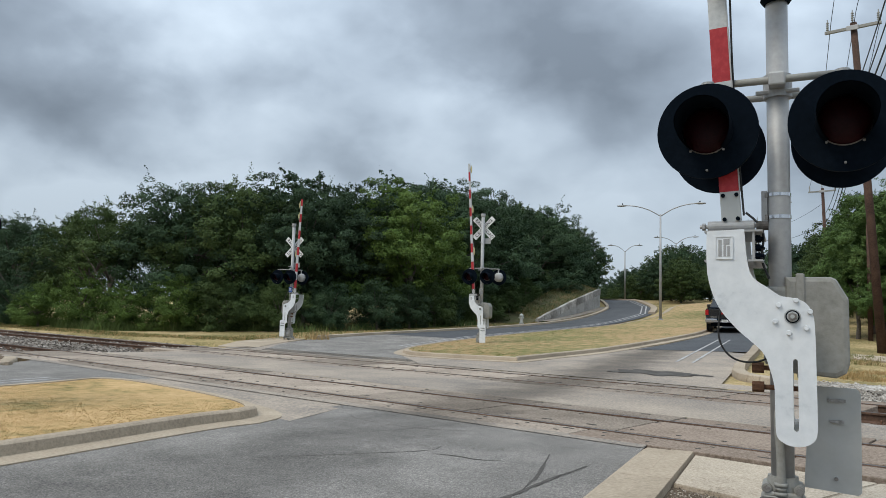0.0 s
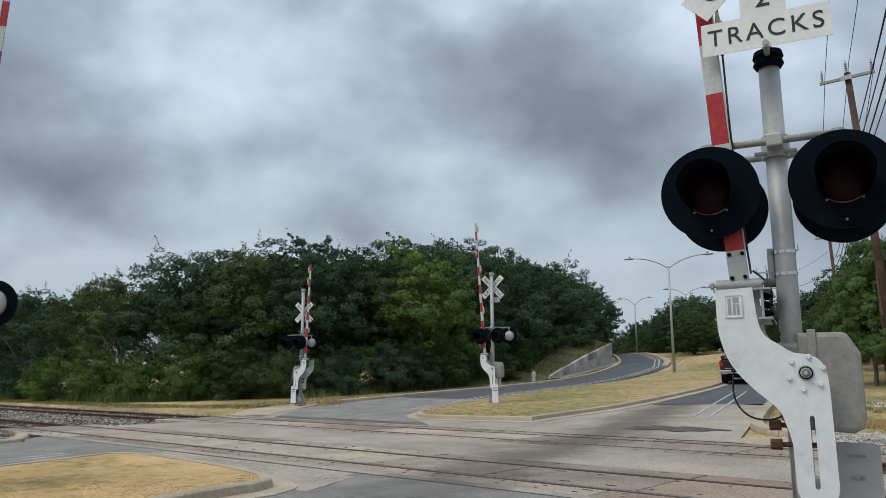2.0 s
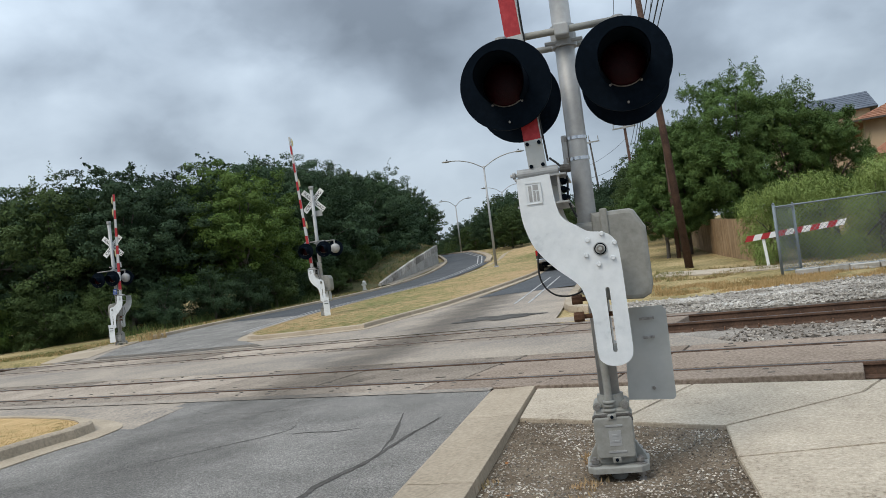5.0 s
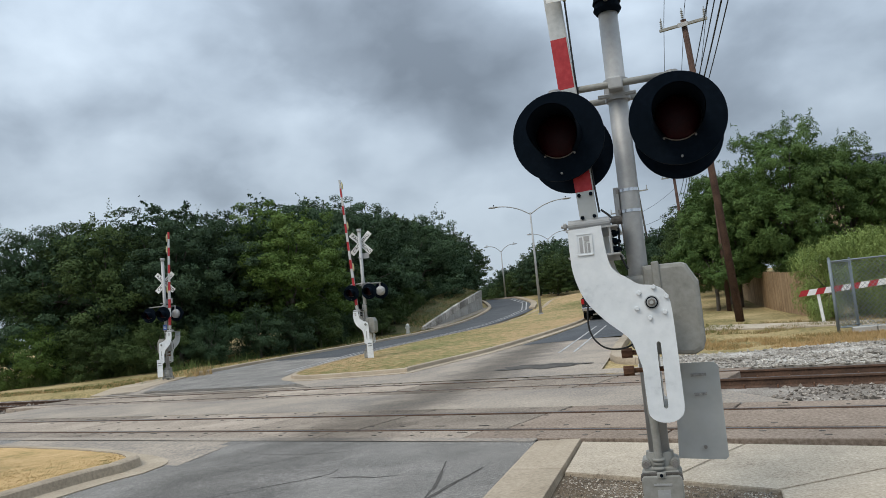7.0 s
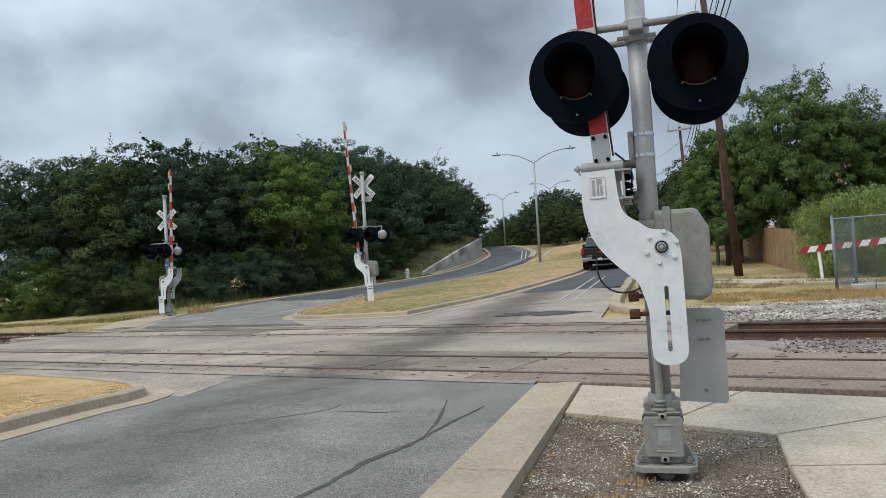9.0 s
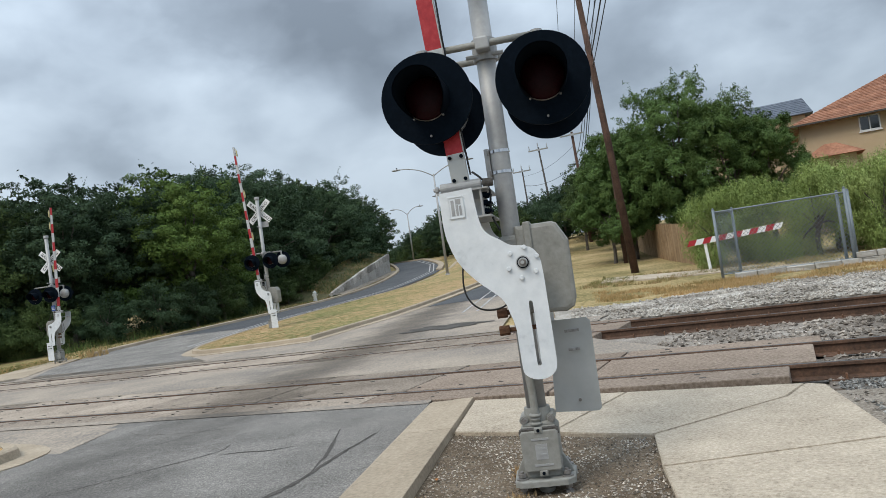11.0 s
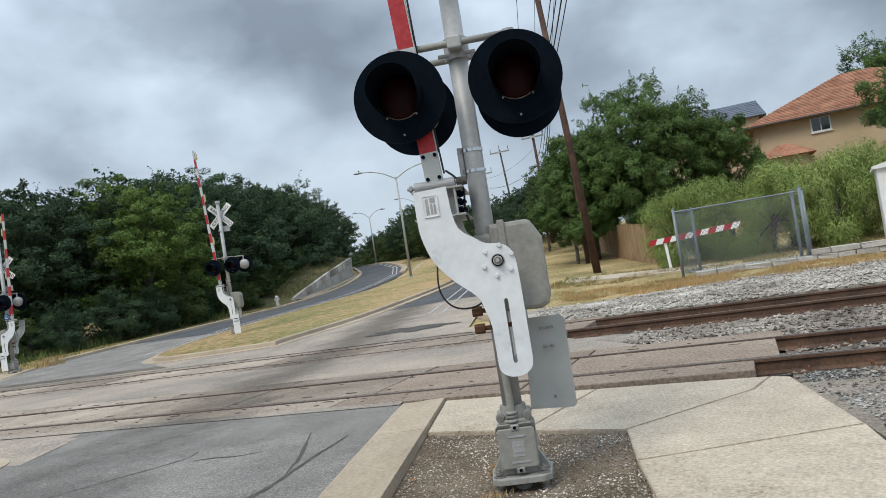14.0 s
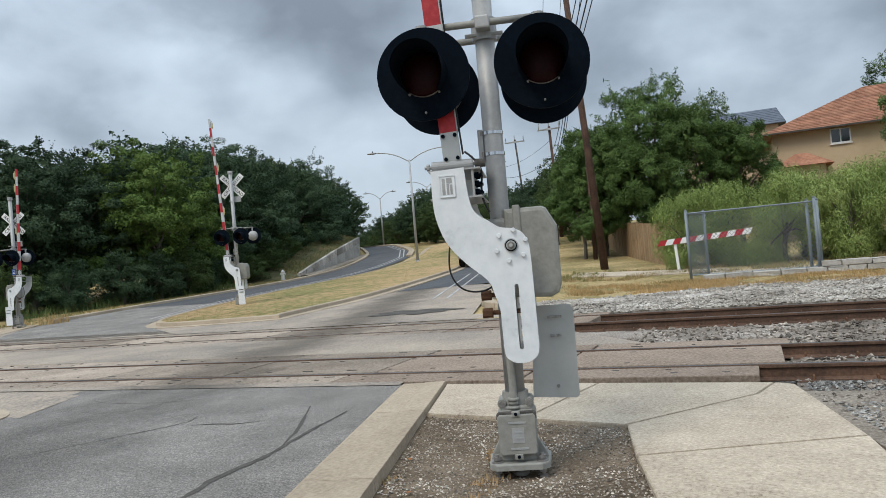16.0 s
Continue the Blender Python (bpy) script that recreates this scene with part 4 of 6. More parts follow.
def lamp_unit(parent, x, z, y, facing, tilt=0):
    """A flashing-light unit: round black background, hood, dark lens, rear housing, hanging from the crossarm."""
    m = pose(x, y, z, tilt, 0, 0 if facing < 0 else 180)
    bm = B()
    rod(bm, (0, -0.012, 0), (0, 0.012, 0), 0.312, 0.312, 48)
    bg = part("background_disc", bm, BLACK_METAL, parent, "round matt black backing disc")
    bg.matrix_basis = m
    bm = B()
    n, r, L = 36, 0.160, 0.36
    ring = []
    for i in range(n + 1):
        a = radians(-52 + (284) * i / n)
        e = min(i, n - i) / n
        ln = L * min(1.0, 0.35 + 3.2 * e)
        ring.append((a, ln))
    for rr in (r, r - 0.006):
        vs = [(bm.verts.new((rr * math.cos(a), -0.012, rr * math.sin(a))), bm.verts.new((rr * math.cos(a), -ln, rr * math.sin(a) - 0.02 * ln / L))) for a, ln in ring]
        for p, q in zip(vs[:-1], vs[1:]):
            bm.faces.new((p[0], q[0], q[1], p[1]))
    bmesh.ops.recalc_face_normals(bm, faces=bm.faces[:])
    h = part("hood", bm, BLACK_METAL, bg, smooth=True)
    bm = B()
    bmesh.ops.create_uvsphere(bm, u_segments=24, v_segments=10, radius=0.15, matrix=pose(0, -0.012, 0) @ Matrix.Diagonal((1, 0.22, 1, 1)))
    part("lens", bm, RED_LENS, bg, "unlit dark red lens", True)
    bm = B()
    bmesh.ops.create_circle(bm, segments=32, radius=0.156, matrix=pose(0, -0.014, 0, 90))
    es = bm.edges[:]
    ex = bmesh.ops.extrude_edge_only(bm, edges=es)
    vs = [v for v in ex["geom"] if isinstance(v, bmesh.types.BMVert)]
    for v in vs:
        v.co.x *= 0.965
        v.co.z *= 0.965
        v.co.y -= 0.012
    part("lens_ring", bm, BOLT, bg, "thin bare metal lens ring")
    bm = B()
    rod(bm, (0, 0.012, 0), (0, 0.07, 0), 0.19, 0.185, 28)
    bmesh.ops.create_uvsphere(bm, u_segments=24, v_segments=10, radius=0.185, matrix=pose(0, 0.07, 0) @ Matrix.Diagonal((1, 0.45, 1, 1)))
    part("housing", bm, GALV, bg, "grey metal rear housing", True)
    bm = B()
    rod(bm, (0, 0.07, 0.15), (0, 0.07, 0.33), 0.028, 0.028, 12)
    rod(bm, (0, 0.07, 0.30), (0, 0.07, 0.34), 0.042, 0.042, 12)
    part("hanger", bm, GALV, bg, "short pipe hanger")
    bm = B()
    for ax, az in ((-0.1, -0.13), (0.1, -0.13), (0.0, -0.26)):
        bm = B()
        rod(bm, (ax, -0.03, az), (ax, -0.01, az), 0.008, 0.008, 6)
        part("screw", bm, BOLT, bg)


def crossbuck(parent, z, y, yaw, scale=1.0):
    for k, (word, ang) in enumerate((("RAILROAD", -45), ("CROSSING", 45))):
        bm = B()
        w, h = 0.61 * scale, 0.115 * scale
        slab(bm, [(-w, -h), (w, -h), (w, h), (-w, h)], 0.006)
        m = pose(0, 0, 0, 0, 0, yaw) @ pose(0, y - 0.008 * k, z) @ STAND @ pose(0, 0, 0, 0, 0, ang)
        b = part("blade", bm, SIGN_WHITE, parent, "white crossbuck blade")
        b.matrix_basis = m
        if k == 0:
            text_mesh("lettering", "RAIL", 0.19 * scale, SIGN_BLACK, b, pose(-0.32 * scale, -0.005, 0.003), 1.05)
            text_mesh("lettering", "ROAD", 0.19 * scale, SIGN_BLACK, b, pose(0.32 * scale, -0.005, 0.003), 1.05)
        else:
            text_mesh("lettering", word, 0.19 * scale, SIGN_BLACK, b, pose(0, -0.005, 0.003), 1.15)


def signal(m, label, f=1, arm_length=6.2, lean=2.0, mast_top=3.56, arm_y=0.0, near=True, buck_z=4.35, buck_size=1.0, buck_y=-0.27, tracks_z=3.70, lamps=((-0.415, -0.24, -1), (0.37, -0.24, -1), (-0.395, 0.34, 1), (0.385, 0.34, 1)), lamp_z=2.65, buck_yaw=0.0, channel=False, mast_r=0.068, blue=False):
    """A mast with flashers, crossbuck and a raised gate. f: the side on which the gate arm stands (1: left)."""
    s = thing("crossing_signal", label, "railroad signal", m, "crossing signals with raised gates")
    # foundation and base casting
    d = -0.085 if near else 0.0
    box_at = lambda bm, x0, x1, y0, y1, z0, z1, bev=0.0: box(bm, x0, x1, y0, y1, z0 + d, z1 + d, bev)
    part("foundation", box_at(B(), -0.235, 0.235, -0.22, 0.2, -0.14, -0.008, 0.012), KERB, s, "concrete footing")
    bm = slab(B(), [(-0.2, -0.17), (-0.15, -0.215), (0.15, -0.215), (0.2, -0.17), (0.21, 0.1), (0.14, 0.19), (-0.14, 0.19), (-0.21, 0.1)], 0.042, pose(0, 0, 0.112 + d), 0.009)
    part("base_plate", bm, GALV_GREY, s, "grey cast base flange")
    part("conduit_stub", rod(rod(B(), (0, -0.06, -0.02 + d), (0, -0.06, 0.08 + d), 0.045, 0.045, 16), (0, -0.06, 0.01 + d), (0, -0.06, 0.03 + d), 0.055, 0.055, 16), GALV_GREY, s)
    for sx in (-0.15, 0.15):
        for sy in (-0.15, 0.13):
            bm = rod(B(), (sx, sy, -0.01 + d), (sx, sy, 0.165 + d), 0.013, 0.013, 8)
            for za, zb in ((0.13, 0.152), (0.04, 0.064), (0.005, 0.022)):
                rod(bm, (sx, sy, za + d), (sx, sy, zb + d), 0.027, 0.027, 6)
            rod(bm, (sx, sy, 0.112 + d), (sx, sy, 0.122 + d), 0.04, 0.04, 14)
            part("anchor_bolt", bm, BOLT, s)
    for sx in (-1, 1):
        o = [(sx * 0.10, 0.112), (sx * 0.195, 0.112), (sx * 0.185, 0.145), (sx * 0.135, 0.235), (sx * 0.10, 0.26)]
        part("gusset", slab(B(), o[::sx], 0.05, pose(0, -0.06, d) @ STAND, 0.006), GALV_GREY, s)
    bm = slab(B(), [(-0.125, 0.11), (0.125, 0.11), (0.13, 0.42), (0.11, 0.45), (-0.11, 0.45), (-0.13, 0.42)], 0.24, pose(0, -0.14, d) @ STAND, 0.014)
    part("base_casting", bm, GALV_GREY, s, "grey cast metal mast base")
    bm = slab(B(), [(-0.11, 0.165), (0.11, 0.165), (0.124, 0.18), (0.127, 0.415), (0.112, 0.432), (-0.112, 0.432), (-0.127, 0.415), (-0.124, 0.18)], 0.035, pose(0, -0.19, d) @ STAND, 0.008)
    cover = part("cover", bm, GALV_GREY, s, "bolted junction cover")
    bm = slab(B(), [(-0.134, 0.40), (0.134, 0.40), (0.13, 0.436), (0.112, 0.446), (-0.112, 0.446), (-0.13, 0.436)], 0.05, pose(0, -0.176, d) @ STAND, 0.004)
    part("hood_lip", bm, DARK_GEAR, cover, "dark lip over the cover")
    for zc in (0.155, 0.437):
        bm = box_at(B(), -0.028, 0.028, -0.196, -0.16, zc - 0.022, zc + 0.016, 0.006)
        lug = part("cover_lug", bm, GALV_GREY, cover)
        part("screw", rod(B(), (0, -0.207, zc + d), (0, -0.195, zc + d), 0.011, 0.011, 8), BLACK_METAL, cover)
    bm = box_at(B(), -0.035, 0.045, -0.1925, -0.19, 0.245, 0.345)
    for zz, wa, wb in ((0.378, -0.055, 0.06), (0.315, -0.012, 0.03), (0.275, -0.02, 0.035), (0.207, -0.05, 0.07)):
        box_at(bm, wa, wb, -0.195, -0.19, zz - 0.006, zz + 0.006)
    part("cast_writing", bm, GALV, cover, "raised cast panel")
    bm = box_at(B(), -0.105, 0.105, -0.115, 0.1, 0.445, 0.475, 0.01)
    rod(bm, (0, 0, 0.45 + d), (0, 0, 0.56 + d), 0.098, 0.088, 24)
    for sx in (-0.092, 0.092):
        rod(bm, (sx, -0.10, 0.49 + d), (sx, 0.09, 0.49 + d), 0.03, 0.03, 12)
    part("clamp", bm, GALV_GREY, s, "mast clamp with large bolts")
    for sx in (-0.092, 0.092):
        part("clamp_bolt", rod(B(), (sx, -0.122, 0.49 + d), (sx, -0.098, 0.49 + d), 0.023, 0.021, 6), BOLT, s)
    # mast
    bm = rod(B(), (0, 0, 0.33), (0, 0, mast_top), mast_r, mast_r - 0.0005, 32)
    part("mast", bm, GALV, s, "galvanised steel pipe mast", True)
    bm = B()
    rod(bm, (0, 0, mast_top), (0, 0, mast_top + 0.05), 0.098, 0.085, 20)
    rod(bm, (0, 0, mast_top - 0.03), (0, 0, mast_top), 0.08, 0.1, 20)
    rod(bm, (0, 0, mast_top + 0.05), (0, 0, mast_top + 0.09), 0.1, 0.09, 20)
    part("mast_cap", bm, BLACK_METAL if near else GALV, s, "dark ribbed mast cap")
    for z in (2.105, 2.25):
        part("band", rod(B(), (0, 0, z - 0.011), (0, 0, z + 0.011), 0.0715, 0.0715, 32), CHROME, s, "stainless banding strap")
        part("strap_buckle", box(B(), -0.085, -0.066, -0.035, 0.0, z - 0.018, z + 0.018, 0.004), BOLT, s)
    bm = box(B(), -0.105, -0.068, -0.03, 0.02, 2.06, 2.28, 0.006)
    part("bracket", bm, GALV, s)
    # conduit up the mast
    bm = tube(B(), curve_points([(-0.01, -0.1, 0.36), (-0.01, -0.1, 0.6), (-0.02, -0.095, 0.85), (0.02, -0.09, 1.05), (0.06, -0.09, 1.2)], 5), 0.026, 12)
    for zz, rr in ((0.37, 0.042), (0.40, 0.034), (0.425, 0.04)):
        rod(bm, (-0.01, -0.1, zz), (-0.01, -0.1, zz + 0.02), rr, rr, 14)
    part("conduit", bm, GALV_GREY, s, "bent grey conduit", True)
    # crossarm and flashers
    zc = lamp_z + 0.33
    for yy in (-0.13, 0.27):
        bm = B()
        xs = [x for x, y, _ in lamps if (y < 0) == (yy < 0)]
        if not xs:
            continue
        tube(bm, [(min(xs + [0]), yy, zc), (max(xs + [0]), yy, zc)], 0.024, 12)
        part("crossarm", bm, GALV_GREY, s, "pipe crossarm", True)
    bm = box(B(), -0.05, 0.05, -0.17, 0.30, zc - 0.045, zc + 0.045, 0.012)
    rod(bm, (0, 0, zc - 0.09), (0, 0, zc + 0.06), 0.088, 0.088, 20)
    rod(bm, (-0.13, -0.06, zc - 0.06), (0.13, -0.06, zc - 0.06), 0.016, 0.016, 6)
    part("crossarm_clamp", bm, GALV, s, "cast crossarm bracket")
    for x, y, facing in lamps:
        lamp_unit(s, x, lamp_z, y, facing)
    # signs
    if not near and buck_yaw:
        sg = part("sign_plate", slab(B(), [(-0.17, -0.11), (0.17, -0.11), (0.17, 0.11), (-0.17, 0.11)], 0.004), GALV, s, "bare grey back of a small sign")
        sg.matrix_basis = pose(0.14, 0.1, tracks_z) @ STAND
    if near:
        sg = part("sign_plate", slab(B(), [(-0.395, -0.115), (0.395, -0.115), (0.395, 0.115), (-0.395, 0.115)], 0.004), SIGN_WHITE, s, "white plate with black word")
        sg.matrix_basis = pose(0, -0.27, tracks_z, 0, 0, buck_yaw) @ STAND
        text_mesh("lettering", "TRACKS", 0.165, SIGN_BLACK, sg, pose(0, 0, 0.002), 1.25)
        s2 = part("sign_plate", slab(B(), [(-0.14, -0.115), (0.14, -0.115), (0.14, 0.115), (-0.14, 0.115)], 0.004), SIGN_WHITE, s, "white number plate above")
        s2.matrix_basis = pose(0, -0.27, tracks_z + 0.23, 0, 0, buck_yaw) @ STAND
        text_mesh("lettering", "2", 0.2, SIGN_BLACK, s2, pose(0, 0, 0.002))
    bm = rod(B(), (0, -0.02, mast_top), (0, -0.02, max(mast_top, buck_z) + 0.08), 0.03, 0.03, 12)
    part("sign_post", bm, GALV, s)
    part("sign_bracket", rod(B(), (0, -0.285, tracks_z - 0.09), (0, -0.02, tracks_z - 0.09), 0.02, 0.02, 10), GALV, s)
    if buck_z > 0:
        crossbuck(s, buck_z, buck_y, buck_yaw, buck_size)
    # gate mechanism: cast housing beside the mast
    bm = B()
    o = [(0.03, 1.12), (0.305, 1.10), (0.36, 1.13), (0.38, 1.19), (0.38, 1.58), (0.315, 1.70), (0.285, 1.715), (0.03, 1.715)]
    o = [(f * x, z) for x, z in o]
    slab(bm, o if f > 0 else o[::-1], 0.36, pose(0, -0.12, 0) @ STAND, 0.03)
    part("gate_mechanism", bm, GALV_GREY, s, "grey cast gate mechanism housing")
    bm = box(B(), min(f * 0.09, f * 0.14), max(f * 0.09, f * 0.14), -0.135, 0.25, 1.09, 1.735, 0.008)
    part("housing_rib", bm, GALV_GREY, s)
    bm = box(B(), min(f * -0.1, f * 0.3), max(f * -0.1, f * 0.3), -0.09, 0.2, 1.16, 1.66, 0.03)
    part("mechanism_body", bm, GALV_GREY, s, "mechanism body clamped to the mast")
    bm = B()
    for z in (1.14, 1.02):
        rod(bm, (f * -0.16, -0.05, z), (f * 0.12, -0.05, z), 0.016, 0.016, 8)
        rod(bm, (f * -0.17, -0.05, z), (f * -0.10, -0.05, z), 0.034, 0.034, 6)
    part("u_bolt", bm, RUST_BOLT, s, "rusty clamp bolts")
    # counterweight arms and weight
    hub = (f * 0.07, 1.465)
    for y in () if channel else (-0.30, 0.36):
        pl = s_plate(s, y, f, WHITE_METAL)
        yo = y - 0.001 if y < 0 else y + 0.015
        d = -1 if y < 0 else 1
        for k in range(6):
            a = radians(60 * k + 18)
            bm = rod(B(), (hub[0] + 0.1 * math.cos(a), yo, hub[1] + 0.1 * math.sin(a)), (hub[0] + 0.1 * math.cos(a), yo + d * 0.016, hub[1] + 0.1 * math.sin(a)), 0.016, 0.013, 10)
            part("bolt", bm, WHITE_METAL, pl)
        ring_at = lambda r, ya, yb, n=24: rod(B(), (hub[0], yo + d * ya, hub[1]), (hub[0], yo + d * yb, hub[1]), r, r * 0.97, n)
        part("washer", ring_at(0.046, 0.0, 0.006), ALUM, pl, "bright plain washer")
        part("lock_ring", ring_at(0.039, 0.006, 0.012), BLACK_METAL, pl, "black ring at the pivot")
        part("washer", ring_at(0.031, 0.012, 0.018), ALUM, pl)
        part("pivot_nut", ring_at(0.026, 0.018, 0.04, 6), BOLT, pl)
        part("pivot_stud", ring_at(0.012, 0.04, 0.052, 12), ALUM, pl)
        sgn = -1 if y < 0 else 1
        strip = lambda bm, a, b, z0, z1, t: box(bm, min(f * a, f * b), max(f * a, f * b), min(yo, yo + sgn * t), max(yo, yo + sgn * t), z0, z1)
        tag = part("data_plate", strip(B(), -0.362, -0.262, 1.815, 1.955, 0.004), WHITE_METAL, pl, "small embossed label")
        bm = B()
        for a, b, z0, z1 in ((-0.362, -0.262, 1.951, 1.957), (-0.362, -0.262, 1.813, 1.819), (-0.364, -0.358, 1.815, 1.955), (-0.266, -0.26, 1.815, 1.955)):
            strip(bm, a, b, z0, z1, 0.008)
        part("label_border", bm, WHITE_METAL, tag)
        bm = B()
        for a, b, z0, z1 in ((-0.345, -0.325, 1.83, 1.935), (-0.315, -0.30, 1.83, 1.90), (-0.315, -0.28, 1.905, 1.94), (-0.293, -0.278, 1.83, 1.895)):
            strip(bm, a, b, z0, z1, 0.0065)
        part("print", bm, GALV, tag)
    bm = rod(B(), (hub[0], -0.29, hub[1]), (hub[0], 0.36, hub[1]), 0.03, 0.03, 16)
    part("pivot_shaft", bm, BOLT, s)
    if blue:
        bm = slab(B(), [(-0.08, -0.11), (0.08, -0.11), (0.08, 0.11), (-0.08, 0.11)], 0.004, pose(0, -mast_r - 0.012, 2.2) @ STAND)
        bp = part("notice_plate", bm, BLUE_SIGN, s, "small blue notice plate")
        for zz in (2.25, 2.2, 2.15):
            part("print", box(B(), -0.055, 0.055, -mast_r - 0.019, -mast_r - 0.0165, zz - 0.008, zz + 0.008), SIGN_WHITE, bp)
    if channel:
        bm = box(B(), -0.45, 0.68, -0.20, -0.185, 1.50, 1.65)
        box(bm, -0.45, 0.68, -0.20, -0.13, 1.638, 1.65)
        box(bm, -0.45, 0.68, -0.20, -0.13, 1.50, 1.512)
        ch = part("support_channel", bm, GALV, s, "grey steel channel across the mast")
        for hx in (0.05, 0.12, 0.42, 0.5, 0.62):
            part("bolt", rod(B(), (hx, -0.212, 1.6), (hx, -0.2, 1.6), 0.014, 0.012, 8), BOLT, ch)
        bm = box(B(), 0.20, 0.40, -0.12, 0.06, 0.52, 1.49, 0.02)
        box(bm, 0.30, 0.66, -0.14, 0.0, 1.20, 1.49, 0.04)
        part("gate_gear", bm, DARK_GEAR, s, "dark weathered gate gear")
        part("gear_strap", box(B(), 0.24, 0.29, -0.14, -0.118, 0.55, 1.48, 0.004), GALV_GREY, s)
        bm = slab(B(), [(0.19, 0.02), (0.44, 0.02), (0.45, 0.66), (0.41, 0.71), (0.24, 0.71), (0.19, 0.66)], 0.012, pose(0, -0.15, 0) @ STAND)
        part("counterweight", bm, WHITE_METAL, s, "low white counterweight plate")
        bm = tube(B(), curve_points([(0.6, -0.16, 1.5), (0.55, -0.17, 1.25), (0.40, -0.18, 1.0), (0.30, -0.17, 1.15), (0.16, -0.16, 0.75), (-0.05, -0.15, 0.35)], 6), 0.016, 8)
        part("cable", bm, GALV, s, "hanging grey cable")
    if not channel:
        # weight sheet bolted between the arms
        bm = B()
        o = [(0.12, 0.40), (0.42, 0.38), (0.44, 0.40), (0.445, 1.00), (0.42, 1.03), (0.16, 1.035)]
        o = [(f * x, z) for x, z in o]
        ys = 0.10 if near else -0.31
        if not near:
            o = [(f * x, z) for x, z in [(0.06, 0.14), (0.31, 0.14), (0.31, 0.86), (0.06, 0.86)]]
        slab(bm, o if f > 0 else o[::-1], 0.008, pose(0, ys, 0) @ STAND)
        sheet = part("counterweight_sheet", bm, ALUM if near else WHITE_METAL, s, "slotted metal counterweight sheet")
        for z, w in ((0.95, 0.05), (0.82, 0.04)) if near else ((0.72, 0.08), (0.62, 0.08)):
            bm = B()
            a, b = f * (0.31 - w - (0.12 if not near else 0)), f * (0.31 + w - (0.12 if not near else 0))
            box(bm, min(a, b), max(a, b), ys - 0.015, ys, z - 0.009, z + 0.009)
            part("slot", bm, LINE if near else BLACK_METAL, sheet)
        part("sheet_bolt", rod(B(), (f * 0.30, ys - 0.02, 0.47), (f * 0.30, ys, 0.47), 0.012, 0.012, 8), BOLT, sheet)
        bm = B()
        a, b = f * 0.06, f * 0.11
        box(bm, min(a, b), max(a, b), -0.28, 0.36, 0.72, 0.77, 0.01)
        part("counterweight", bm, GALV_GREY, s, "grey counterweight bar")
        # arm adapter
        bm = B()
        rod(bm, (f * -0.42, -0.16, 2.035), (f * -0.14, -0.16, 2.035), 0.036, 0.036, 16)
        rod(bm, (f * -0.47, -0.16, 2.035), (f * -0.09, -0.16, 2.035), 0.012, 0.012, 8)
        rod(bm, (f * -0.455, -0.16, 2.035), (f * -0.435, -0.16, 2.035), 0.024, 0.024, 6)
        part("shear_pin", bm, GALV, s, "horizontal shear pin tube")
        for z in (1.80, 1.985):
            a, b = f * -0.43, f * -0.09
            part("bracket_plate", box(B(), min(a, b), max(a, b), -0.29, 0.36, z, z + 0.012), GALV, s)
        bm = box(B(), min(f * -0.15, f * -0.135), max(f * -0.15, f * -0.135), -0.28, 0.05, 1.80, 1.99, 0.003)
        ad = part("adapter", bm, GALV, s, "bolted gate arm adapter")
        for z in (1.84, 1.895, 1.95):
            for yy in (-0.22, -0.12):
                part("adapter_nut", rod(rod(B(), (f * -0.135, yy, z), (f * -0.105, yy, z), 0.019, 0.019, 6), (f * -0.11, yy, z), (f * -0.085, yy, z), 0.01, 0.01, 8), BLACK_METAL, ad)
        part("spring_cap", rod(B(), (f * -0.13, -0.16, 2.035), (f * -0.06, -0.16, 2.035), 0.032, 0.028, 14), DARK_GEAR, s, "dark worn spring cap")
        part("lead_wire", tube(B(), curve_points([(f * -0.19, -0.17, 2.12), (f * -0.13, -0.18, 2.06), (f * -0.09, -0.16, 1.98), (f * -0.10, -0.15, 1.82), (f * -0.06, -0.14, 1.70)], 5), 0.008, 6), RUBBER, s, "black lead wire")
    # raised gate arm with striped sheeting
    arm = thing("gate_arm", "raised gate arm with red and white stripes", "")
    arm.parent = s
    arm.matrix_basis = pose(f * -0.28, -0.16, 1.66, arm_y, -lean * f, 0) if channel else pose(f * -0.275, -0.16, 2.05, arm_y, -lean * f, 0)
    z, i, seg = 0.06, 0, 0.365
    foot = part("arm_foot", box(B(), -0.06, 0.06, -0.02, 0.02, 0.0, 0.21, 0.003), ALUM, arm, "bare metal arm foot")
    for bx, bz in ((-0.04, 0.03), (0.04, 0.03), (-0.04, 0.185), (0.04, 0.185)):
        part("foot_bolt", rod(B(), (bx, -0.036, bz), (bx, -0.018, bz), 0.013, 0.013, 8), BLACK_METAL, foot)
    z = 0.21
    while z < arm_length:
        w = 0.062 - 0.026 * z / arm_length
        w2 = 0.062 - 0.026 * min(z + seg, arm_length) / arm_length
        bm = B()
        slab(bm, [(-w, z), (w, z), (w2, min(z + seg, arm_length)), (-w2, min(z + seg, arm_length))], 0.035, pose(0, -0.018, 0) @ STAND)
        part("stripe", bm, RED_SHEET if i % 2 == 0 else WHITE_SHEET, arm, "red stripe" if i % 2 == 0 else "white stripe")
        bm = box(B(), f * w - 0.004, f * w + 0.004, -0.022, 0.02, z, min(z + seg, arm_length))
        part("edge", bm, GALV, arm)
        z, i = z + seg, i + 1
